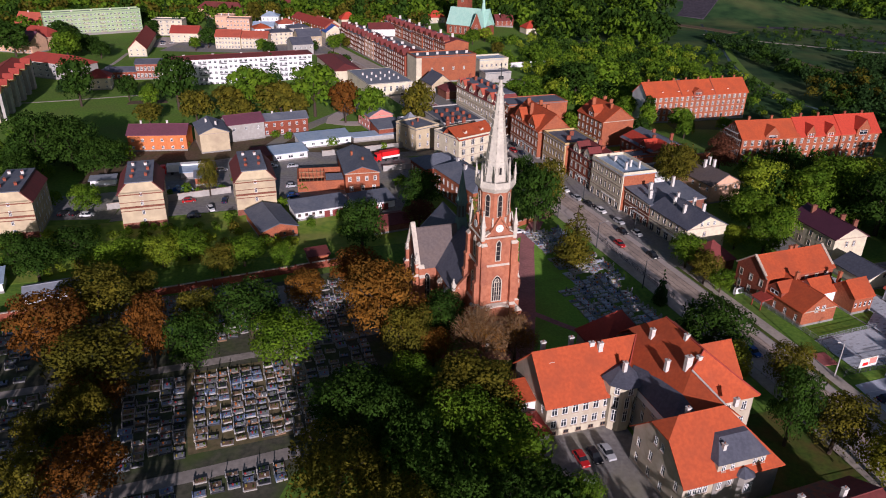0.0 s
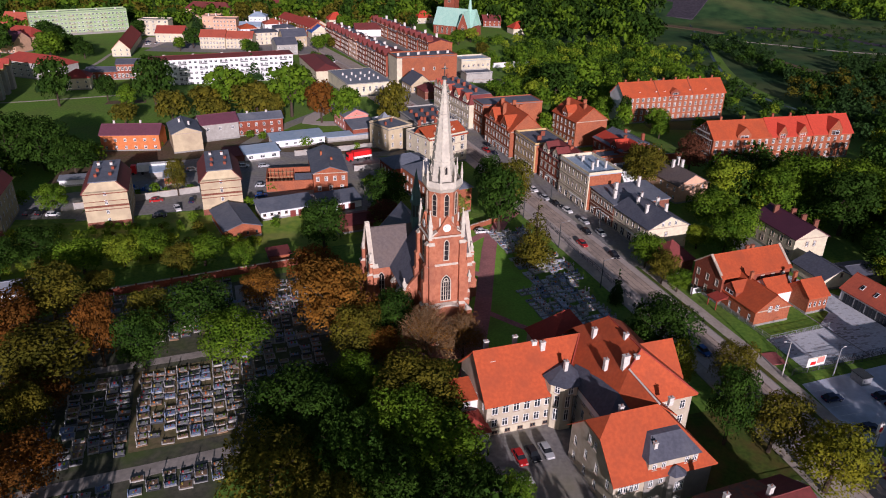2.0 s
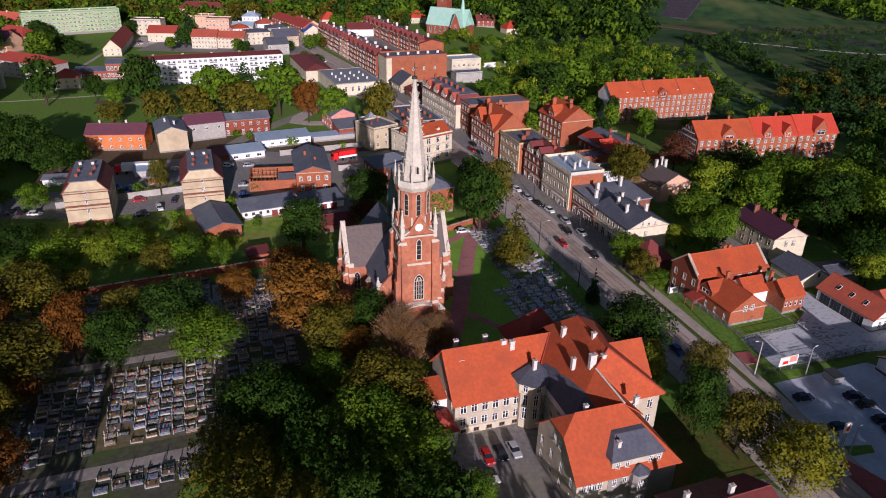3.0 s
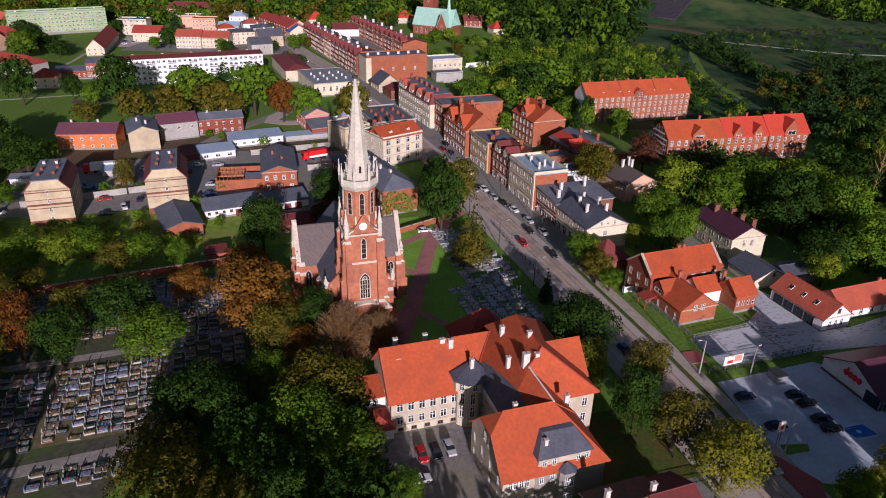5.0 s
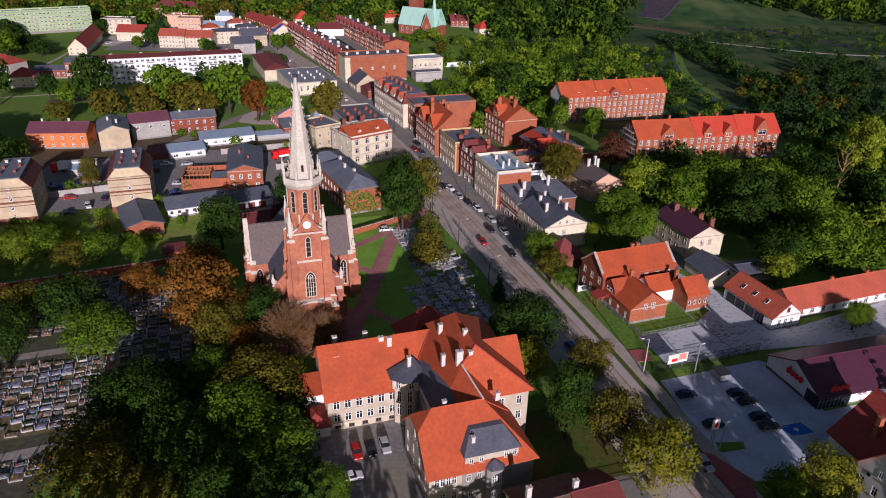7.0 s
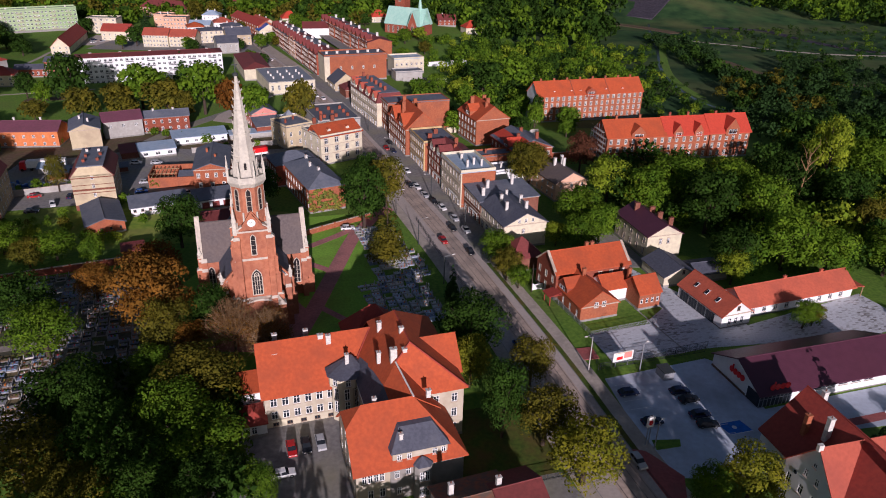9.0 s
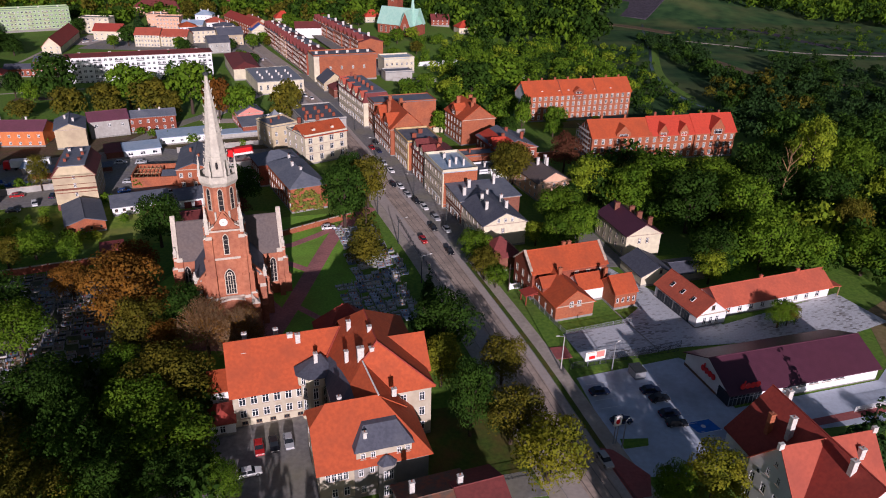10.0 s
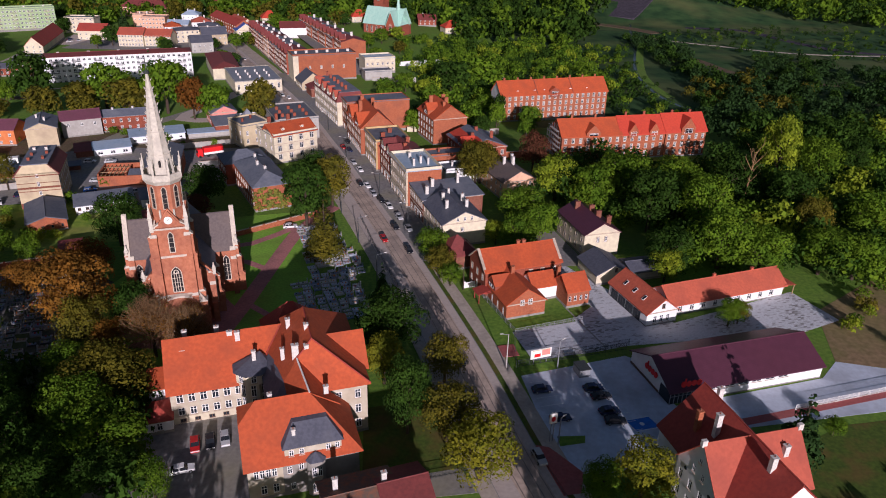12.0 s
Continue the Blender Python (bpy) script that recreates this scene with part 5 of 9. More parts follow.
dormer(root, 13, -0.3, 9.4, 6, 5, 2.0, 3.0, "brick_orange", "tile_orange")
# scaffold on its gable
scaf = thing("scaffold", pose(117.5, 262.5, gz(117, 262), 0, 0, 12.5), "steel tube scaffold with plank decks on the gable", "scaffold")
for i in range(6):
    for j in range(2):
        mb = MB()
        mb.tube((-0.6 - 1.0 * j, 0.4 + 2.4 * i, 0), (-0.6 - 1.0 * j, 0.4 + 2.4 * i, 10 + 5.0 * (1 - abs(i - 2.5) / 2.5)), 0.06, 0.06, 5)
        part("standard", mb, "metal_grey", scaf)
for k in range(6):
    mb = MB()
    mb.box(-1.65, 0.2 + max(0, k - 4) * 2, 2 * k + 1.6, -0.5, 12.6 - max(0, k - 4) * 2, 2 * k + 1.68)
    part("deck", mb, "pavement_slab", scaf)
    mb = MB()
    mb.box(-1.66, 0.2, 2 * k + 2.5, -1.60, 12.6, 2 * k + 2.58)
    part("guard_rail", mb, "metal_grey", scaf)
root = house("long_tenement", 142, 268, 12.5, 19, 13, 10.2, 5.6, "gable_x", "brick_orange", "tile_scarlet", "brick tenement with bright red roof and stepped gables", "tenement", wins={"f": storeys(3, 6, 1.0, 3.1, 1.9, 1.0)}, chim=[(4, 7, 14, 17.4, 0.9, 0.6), (12, 7, 14, 17.4, 0.9, 0.6)], chim_key="brick_red")
dormer(root, 5, -0.4, 8.8, 4, 6, 2.6, 3.0, "brick_orange", "tile_scarlet")
dormer(root, 14, -0.4, 8.8, 4, 6, 2.6, 3.0, "brick_orange", "tile_scarlet")
root = house("long_tenement", 161, 272.2, 12.5, 18, 13, 10.4, 5.8, "gable_x", "brick_orange", "tile_scarlet", "brick tenement with bright red roof and tall pale gable", "tenement", wins={"f": storeys(3, 6, 1.0, 3.1, 1.9, 1.0), "r": storeys(3, 3, 1, 3.1, 1.8, 1)}, chim=[(5, 7, 14, 17.4, 0.9, 0.6), (13, 7, 14, 17.4, 0.9, 0.6)], chim_key="brick_red")
dormer(root, 9.5, -0.5, 9.0, 6, 6, 3.0, 4.0, "brick_orange", "tile_scarlet")
root = house("brick_house", 79.5, 252, 20, 17, 20, 7.6, 3.2, "gable_y", "brick_red", "felt", "brick house with red street slope, many dormers and dark flat top", "house", wins={"f": storeys(2, 5, 1.1, 3.2, 1.7, 1.0), "l": storeys(2, 6, 1.1, 3.2, 1.7, 1.0)}, chim=[(5, 6, 9, 12, 1.2, 0.7), (9, 12, 9, 12.4, 1.2, 0.7), (13, 6, 9, 12, 1.2, 0.7)], chim_key="brick_red")
mb = MB()
mb.slab([(-0.6, 20.6, 7.5), (-0.6, -0.6, 7.5), (5.4, -0.6, 9.95), (5.4, 20.6, 9.95)], 0.1)
part("roof_slope", mb, "tile_scarlet", root, "red tiled street slope")
dormer(root, -0.3, 5, 7.2, 5, 6, 1.4, 2.4, "brick_red", "tile_scarlet", "l")
dormer(root, 6, -0.3, 7.2, 4, 5, 1.4, 2.4, "brick_red", "tile_scarlet")
house("brick_house", 91.5, 220, 22, 12.5, 18, 6.6, 3.2, "gable_y", "peach_render", "slate_brown", "gabled house with brown slate roof and white chimneys", "house", wins={"l": storeys(2, 5, 1.0, 3.0, 1.5, 1.0), "f": [(4.6, 1.3, 0.9, 3)]}, chim=[(5, 10, 8, 12, 0.9, 0.7), (8, 9, 8, 12, 0.9, 0.7), (9.5, 13, 8, 11.6, 0.9, 0.7)])
house("brick_hall", 66, 246, 20, 26, 7, 6.2, 0.7, "flat", "brick_orange", "felt", "brick yard building with arched blind wall", "outbuilding", wins={"f": [(1.0, 2.2, 1.2, 3, 8, 24)]}, style="brown", chim=[(5, 4, 6, 8), (14, 4, 6, 8)], chim_key="brick_red")
house("brick_hall", 72, 234, 20, 14, 8, 5.0, 0.7, "flat", "white_render", "felt", "pale yard building with flat roof", "outbuilding", chim=[(4, 4, 5, 7)])
# garden walls of the back yards
for a, b, hgt, key in (((84, 262), (108, 268), 2.6, "brick_orange"), ((86, 300), (96, 303), 2.4, "grey_render"), ((55, 300), (66, 303), 2.2, "cream_render"), ((60, 330), (80, 336), 2.0, "grey_render"), ((41, 455), (70, 469), 2.4, "white_render"), ((71, 469.5), (99, 480.5), 2.4, "cream_render"), ((30, 402), (55, 405), 1.8, "grey_render")):
    v = Vector((b[0] - a[0], b[1] - a[1]))
    mb = MB()
    mb.box(0, 0, -1, v.length, 0.35, hgt)
    mb.box(-0.05, -0.06, hgt, v.length + 0.05, 0.41, hgt + 0.12, 1)
    tagged(part("garden_wall", mb, (key, "stone_trim"), m=pose(a[0], a[1], gz(*a), 0, 0, math.degrees(math.atan2(v.y, v.x)))), "weathered masonry garden wall with coping", "wall", kind="structure")
# cream gabled house and its outbuilding
root = house("house", 111.6, 177.6, 16, 11, 18, 7.2, 3.0, "gable_y", "cream_render", "sheet_maroon", "cream gabled house with dark purple-brown roof and chimneys", "house",
             wins={"l": storeys(2, 5, 1.2, 3.1, 1.7, 1.0), "f": [(4.4, 1.6, 0.8, 2, 3, 8)]}, chim=[(4, 14, 8, 11.6, 1.6, 0.6), (6.6, 10, 8, 11.8, 1.6, 0.6), (6.8, 6, 8, 11.6, 1.6, 0.6), (8.6, 3, 8, 11, 1.4, 0.6)], chim_key="brick_dark")
root = house("outbuilding", 112.2, 161.0, 16, 9.6, 11, 3.2, 2.3, "gable_y", "cream_render", "slate", "pale outbuilding with dark gabled roof", "outbuilding", cornice=False)
put_window(root, Matrix.Translation((5.2, -0.06, 3.4)), 0.8, 1.2, "brown")
house("outbuilding", 122.5, 164, 16, 9, 8, 2.6, 1.2, "gable_x", "grey_render", "slate", "low grey annexe with dark roof", "outbuilding", cornice=False)
house("outbuilding", 72.5, 167, 20, 9, 9, 4.2, 4.2, "hip", "brick_dark", "tile_maroon", "brick outbuilding with dark red pyramid roof", "outbuilding", cornice=False)

# ---- red brick police-style house with three wings ----
root = thing("brick_villa", pose(86.8, 142.4, 0, 0, 0, 20), "red brick house with orange tiled roofs and three gabled wings", "house")
volume(root, 10.4, 13.5, 4.2, 3.6, "gable_y", "brick_orange", "tile_orange", {"l": [(0.9, 1.7, 0.9, 4)]}, over=0.4)
for u in (3.6, 5.7):
    put_window(root, Matrix.Translation((u, -0.06, 3.5)), 1.1, 1.5, "white")
volume(root, 21.5, 10.5, 7.4, 3.8, "gable_x", "brick_red", "tile_orange", {"l": storeys(2, 3, 1.2, 3.2, 1.6, 0.9), "f": [(4.8, 1.4, 0.9, 3, 11, 21)]}, x=-0.8, y=11.5, over=0.35)
volume(root, 6.2, 7.4, 4.6, 3.0, "gable_x", "brick_orange", "tile_orange", {"f": [(1.9, 1.3, 0.7, 4)]}, x=16.9, y=0.6, over=0.3)
volume(root, 7, 6.5, 4.0, 2.4, "gable_x", "white_render", "tile_orange", {}, x=10.2, y=6.2, over=0.3)
dormer(root, -0.1, 9.2, 4.0, 4.4, 5.4, 1.6, 2.0, "brick_red", "tile_orange", "l")
for cx, cy, z1 in ((5.2, 8.6, 9.8), (10.4, 17, 12.4), (12, 17, 12.4), (17.2, 6.6, 9.0)):
    chimney(root, cx, cy, 6.0, z1, 0.9, 0.6, "brick_orange")
for xx in (-0.8, 20.7):
    mb = MB()
    for s in (0, 1):
        y0, y1 = (11.2, 16.75) if not s else (22.3, 16.75)
        p = [(xx - 0.4, y0, 7.3), (xx + 0.3, y0, 7.3), (xx + 0.3, y1, 11.75), (xx - 0.4, y1, 11.75)]
        mb.slab(p if not s else p[::-1], 0.3)
    part("gable_coping", mb, "stone_trim", root, "pale stone gable coping")
porch = MB()
porch.box(-3.4, 9.2, 2.6, 0.0, 12.4, 2.8)
porch.slab([(-3.8, 8.9, 2.75), (0, 8.9, 3.6), (0, 12.6, 3.6), (-3.8, 12.6, 2.75)], 0.15)
for yy in (9.3, 12.2):
    porch.box(-3.3, yy, -0.2, -3.1, yy + 0.2, 2.7)
part("porch", porch, "tile_red", root)

# ---- long white house with a red roof ----
root = thing("long_house", pose(120.4, 141.0, 0, 0, 0, 20), "long white single-storey house with red tiled roofs and skylights", "house")
volume(root, 8.6, 16.5, 3.6, 3.2, "gable_y", "white_render", "tile_rust", {"f": [(0.6, 1.9, 1.0, 3, 1.5, 7.0)]}, over=0.5, base=0.3)
put_window(root, Matrix.Translation((3.9, -0.06, 4.4)), 0.9, 1.2, "brown")
volume(root, 35, 8.5, 3.5, 2.9, "gable_x", "white_render", "tile_rust", {"f": [(0.9, 1.5, 1.3, 9, 1, 33)], "r": [(0.9, 1.5, 1.2, 2)]}, x=8.6, y=2.2, over=0.7, base=0.3)
for v in (4, 8, 12):
    mb = MB()
    mb.slab([(1.2, v + 0.8, 4.75), (1.2, v, 4.75), (2.4, v, 5.64), (2.4, v + 0.8, 5.64)], 0.1)
    sky_frame = part("skylight", mb, "white_frame", root, "white framed roof window", m=Matrix.Translation((0, 0, 0.14)))
    mb = MB()
    mb.slab([(1.32, v + 0.7, 4.84), (1.32, v + 0.1, 4.84), (2.28, v + 0.1, 5.55), (2.28, v + 0.7, 5.55)], 0.1)
    part("pane", mb, "car_glass", sky_frame, m=Matrix.Translation((0, 0, 0.03)))
for cx in (24, 36):
    chimney(root, cx, 6.6, 5, 7.4, 0.8, 0.5, "tile_rust")
# dark glazed gates along the yard side, between white piers
for k in range(4):
    mb = MB()
    mb.box(-0.07, 2.6 + 3.3 * k, 0.0, -0.003, 5.5 + 3.3 * k, 2.5)
    gate = part("yard_gate", mb, "pane", root, "dark glazed gate")
    for j in range(4):
        mb = MB()
        mb.box(-0.12, 2.56 + 3.3 * k + 0.96 * j, 0.0, -0.06, 2.64 + 3.3 * k + 0.96 * j, 2.5)
        part("gate_bar", mb, "metal_dark", gate)
# porch canopy at the far end
mb = MB()
mb.slab([(43.4, 1.6, 3.5), (47.2, 1.6, 3.0), (47.2, 8.0, 3.0), (43.4, 8.0, 3.5)], 0.14)
canopy = part("canopy", mb, "tile_rust", root, "porch canopy on wooden posts")
for v in (1.9, 4.8, 7.7):
    mb = MB()
    mb.box(46.7, v - 0.1, -0.3, 46.9, v + 0.1, 3.0)
    part("post", mb, "beam_wood", canopy)

# ---- supermarket ----
shop = thing("supermarket", pose(117.6, 111.4, 0, 0, 0, 16.4), "white single-storey supermarket with maroon sheet roof", "supermarket")
volume(shop, 37.4, 15.2, 3.1, 3.6, "gable_x", "white_render", "sheet_maroon", {"f": [(1.9, 0.75, 2.4, 6, 9, 29)], "r": [(1.2, 1.4, 1.2, 2)]}, over=0.5, base=0.25, trim="metal_grey", cornice=False)
glz = MB()
glz.box(-0.12, -0.14, 0.1, 7.6, 0.0, 2.9, 0)
part("glazed_front", glz, "pane", shop, "glazed shop front")
for i in range(9):
    mb = MB()
    mb.box(-0.16 + i * 0.96, -0.2, 0.0, -0.04 + i * 0.96, -0.1, 2.95)
    part("mullion", mb, "metal_grey", shop)
mb = MB()
mb.box(-0.16, -0.2, 1.9, 7.7, -0.1, 2.0)
mb.box(-0.16, -0.2, 2.85, 7.7, -0.1, 3.0)
part("transom", mb, "metal_grey", shop)
mb = MB()
mb.box(-0.16, 0.1, 0.1, 0.0, 3.6, 2.9)
part("glazed_side", mb, "pane", shop)
mb = MB()
mb.box(-0.14, 4.0, -0.2, -0.003, 15.2, 0.5)
part("wall_base", mb, "brown_frame", shop)

def logo(parent, m, length, height):
    """The red shop sign, reduced to plain rounded shapes."""
    mb = MB()
    n = 4
    for i in range(n):
        cx = length * (i + 0.5) / n
        ring = [(cx + length / n * 0.52 * math.cos(a), height * 0.32 * math.sin(a)) for a in (2 * math.pi * k / 14 for k in range(14))]
        vs = [(x, -0.1, z) for x, z in ring] + [(x, 0.1, z) for x, z in ring]
        mb.add(vs, [tuple(range(14)), tuple(range(14, 28))[::-1]] + [(k, k + 14, (k + 1) % 14 + 14, (k + 1) % 14) for k in range(14)])
    mb.box(length * 0.16, -0.1, 0, length * 0.22, 0.1, height * 0.6)
    part("shop_sign", mb, "sign_red", parent, "raised red sign of rounded shapes", m)


logo(shop, Matrix.Translation((2.4, 0.4, 4.15)), 4.8, 2.2)
logo(shop, Matrix.Translation((-0.2, 9.6, 3.4)) @ Matrix.Rotation(radians(-90), 4, "Z"), 4.6, 2.2)

# ---- school with red roofs ----
root = thing("school", pose(39.8, 83.2, 0, 0, 0, 18), "large old school with orange tiled roofs and stained render", "school")
volume(root, 18.4, 14.5, 7.6, 7.2, "none", "school_render", "tile_orange", {"f": [(1.0, 1.9, 1.0, 2, 1.4, 5.4), (4.5, 1.7, 0.85, 4, 0.9, 4.8)], "l": [(1.0, 1.9, 1.0, 4), (4.4, 1.9, 1.0, 4)], "r": storeys(2, 3, 1.0, 3.4, 1.9, 1.0)}, over=0.7)
mb = MB()
mb.add([(0, 0, 7.6), (0, 14.5, 7.6), (0, 9.7, 12.3), (0, 4.8, 12.3)], [(0, 3, 2, 1)])
part("gable_wall", mb, "school_render", root)
for v in (8.7, 6.9):
    put_window(root, Matrix.Translation((-0.06, v, 8.6)) @ Matrix.Rotation(radians(-90), 4, "Z"), 0.9, 1.6, "white")
mb = MB()
mb.shell([(-0.6, -0.7, 7.05), (19.1, -0.7, 7.05), (19.1, 15.2, 7.05), (-0.6, 15.2, 7.05), (-0.6, 4.75, 12.39), (-0.6, 9.75, 12.39), (2.4, 7.25, 14.84), (11.6, 7.25, 14.84)],
         [(0, 1, 7, 6, 4), (1, 2, 7), (2, 3, 5, 6, 7), (5, 4, 6)], 0.24)
part("roof", mb, "tile_orange", root)
mb = MB()
mb.tube((2.4, 7.25, 14.86), (11.6, 7.25, 14.86), 0.13, 0.13, 6)
part("ridge_cap", mb, "tile_orange", root)
mb = MB()
mb.box(5.7, -0.1, -1, 18.45, 0.0, 7.3)
part("front_render", mb, "shop_grey", root, "dark grey weathered front render")
for u, zz in ((6.4, 4.6), (8.3, 5.0), (6.8, 1.0)):
    put_window(root, Matrix.Translation((u, -0.16, zz)), 0.8, 1.5, "white")
# grey dormer block on the front slope
mb = MB()
mb.hexa([(6.2, 0.3), (15.6, 0.3), (15.6, 6.5), (6.2, 6.5)], 7.4, 9.6)
part("dormer_wall", mb, "school_render", root)
for u in (6.9, 8.6, 13.0, 14.5):
    put_window(root, Matrix.Translation((u, 0.24, 7.9)), 0.8, 1.2, "white")
mb = MB()
mb.hexa([(5.8, -0.1), (16.0, -0.1), (16.0, 7.0), (5.8, 7.0)], 9.6, 12.2, 0, [(8.0, 3.4), (13.8, 3.4), (13.8, 7.0), (8.0, 7.0)])
part("dormer_roof", mb, "slate", root, "dark grey sheet dormer roof")
mb = MB()
mb.hexa([(9.6, -1.0), (10.2, -1.6), (12.0, -1.6), (12.6, -1.0), (12.6, 0), (9.6, 0)], -1, 7.2)
part("bay", mb, "shop_grey", root)
mb = MB()
mb.cone([(9.4, -0.9), (10.1, -1.8), (12.1, -1.8), (12.8, -0.9), (12.8, 0.2), (9.4, 0.2)], 7.2, (11.1, -0.2, 8.3))
part("bay_roof", mb, "slate", root)
for zz in (0.8, 4.2):
    for u in (10.3, 11.2):
        put_window(root, Matrix.Translation((u, -1.66, zz)), 0.75, 2.0, "white")
# left wing
volume(root, 23, 14.0, 7.6, 6.8, "gable_x", "school_render", "tile_orange", {"f": [(1.8, 1.75, 1.2, 6, 0.6, 13.4), (4.7, 2.0, 1.25, 6, 0.6, 13.4)], "l": storeys(2, 4, 1.4, 3.2, 1.7, 1.0)}, x=-12.4, y=23.8, over=0.6)
mb = MB()
mb.box(-12.45, 23.72, -1, 1.0, 23.8, 1.5)
part("white_base", mb, "cream_render", root, "pale painted basement wall")
for u in (-11.2, -8.6, -6.0, -3.4, -0.8):
    put_window(root, Matrix.Translation((u, 23.66, 0.35)), 1.1, 0.8, "brown")
# small annexes at its gable
volume(root, 4.2, 5.0, 5.4, 1.2, "mono", "white_render", "tile_orange", {"f": [(3.2, 1.4, 0.9, 1)]}, x=-16.6, y=28.5, over=0.3)
volume(root, 4.6, 6.0, 3.0, 1.6, "hip", "white_render", "tile_red", {"f": [(0.8, 1.6, 1.0, 1)]}, x=-17.0, y=21.8, over=0.3)
# rear block: its western slope runs far down to the court, slated in its lower part
volume(root, 14, 24, 11.2, 0, "none", "school_render", "tile_orange", {"f": storeys(3, 4, 1.2, 3.4, 1.9, 1.1), "r": storeys(3, 6, 1.2, 3.4, 1.9, 1.1)}, x=8.6, y=12.2, over=0.6)
volume(root, 3.7, 12.6, 9.3, 0, "none", "school_render", "tile_orange", {"l": storeys(3, 3, 0.8, 3.0, 1.9, 1.0, 1.0, 9.6)}, x=4.9, y=12.0)
mb = MB()
mb.shell([(4.5, 11.0, 9.5), (15.5, 11.5, 11.3), (23.2, 11.5, 11.3), (13.6, 16.9, 19.2), (13.6, 28.5, 19.2), (23.2, 36.8, 11.3), (9.2, 33.3, 14.5), (9.2, 30.7, 14.5), (4.5, 25.0, 9.5), (9.2, 36.8, 11.3), (10.6, 15.4, 16.4), (11.6, 7.0, 14.9), (17.0, 8.6, 10.2)],
         [(0, 11, 10), (11, 12, 1, 10), (10, 1, 2, 3), (0, 10, 3, 4, 6, 7, 8), (2, 5, 4, 3), (5, 9, 6, 4)], 0.26)
part("roof", mb, "tile_orange", root)
mb = MB()
mb.shell([(4.4, 11.0, 9.4), (8.05, 9.0, 12.2), (7.86, 13.4, 13.25), (7.0, 22.0, 12.2), (6.2, 25.9, 11.3), (4.4, 24.9, 9.4)], [(0, 1, 2), (0, 2, 3, 4, 5)], 0.05)
part("slate_field", mb, "slate", root, "dark blue slate on the lower slope", m=Matrix.Translation((0, 0, 0.1)))
for pts in (((13.6, 16.9, 19.25), (13.6, 28.5, 19.25)), ((13.6, 16.9, 19.25), (10.6, 15.4, 16.45)), ((13.6, 16.9, 19.25), (23.2, 11.5, 11.4)), ((9.2, 30.7, 14.6), (4.5, 25.0, 9.6))):
    mb = MB()
    mb.tube(*pts, 0.14, 0.14, 6)
    part("ridge_cap", mb, "tile_red", root)
mb = MB()
mb.tube((10.6, 15.4, 16.5), (11.6, 7.0, 15.0), 0.17, 0.17, 6)
part("flashing", mb, "chimney_white", root, "pale sheet flashing along the ridge")
volume(root, 7, 9, 11.2, 5.0, "gable_x", "school_render", "tile_orange", {"r": storeys(3, 2, 1.2, 3.4, 1.9, 1.1)}, x=16.5, y=17.4, over=0.5)
mb = MB()
mb.box(4.6, 12.1, 7.8, 4.9, 23.4, 9.2)
part("pale_frieze", mb, "white_render", root, "pale rendered frieze under the eaves")
mb = MB()
mb.hexa(ngon(8, 2.7, 0.5, 2.7, 24.0), -1, 10.4)
part("stair_bay", mb, "cream_render", root, "cream rendered stair bay")
mb = MB()
mb.hexa(ngon(8, 3.4, 0.5, 2.9, 24.2), 8.0, 10.4)
part("bay_storey", mb, "cream_render", root)
mb = MB()
mb.cone(ngon(8, 3.9, 0.5, 2.9, 24.2), 10.3, (4.6, 26.4, 12.0))
part("stair_bay_roof", mb, "slate", root)
for k, a in enumerate((-2.35, -1.57, -0.79)):
    for zz in (2.2, 5.2, 8.6):
        ra, ox = (2.55, 0.0) if zz < 8 else (3.2, 0.2)
        q = Matrix.Translation((2.7 + ox + ra * math.cos(a), 24.0 + ox + ra * math.sin(a), zz)) @ Matrix.Rotation(a + math.pi / 2, 4, "Z") @ Matrix.Translation((-0.5, -0.06, 0))
        put_window(root, q, 1.0, 2.6 if zz < 8 else 1.5, "white")
# back wings
volume(root, 12, 11, 6.0, 7.0, "hip", "school_render", "tile_red", {}, x=6.2, y=36.2, over=0.5)
for cx, cy, z0, z1, sx, sy in ((-9.5, 29.4, 11, 14.0, 0.9, 0.7), (-5.0, 29.5, 11, 14.0, 0.8, 0.7), (-9, 34, 11, 15.4, 0.9, 0.6), (-3, 34, 11, 15.4, 0.9, 0.6), (-0.6, 30.5, 11, 16.0, 1.0, 0.7), (0.8, 29.6, 11, 16.2, 0.9, 0.7), (3.4, 24.6, 11, 14.6, 0.7, 0.7),
                              (8.4, 19.4, 14, 17.6, 0.7, 0.7), (10.5, 16.6, 15, 19.8, 1.2, 0.8), (12.5, 16.4, 15, 19.6, 0.8, 0.7), (5.0, 8.2, 12, 16.4, 0.7, 0.6), (10.4, 27.5, 15, 18.8, 0.8, 0.8), (13.2, 21.4, 18, 20.9, 0.8, 0.7), (8, 1.9, 10.5, 13.2, 0.6, 0.6), (14.5, 8, 13.5, 16.2, 0.8, 0.6)):
    chimney(root, cx, cy, z0, z1 - 1.1, sx, sy)

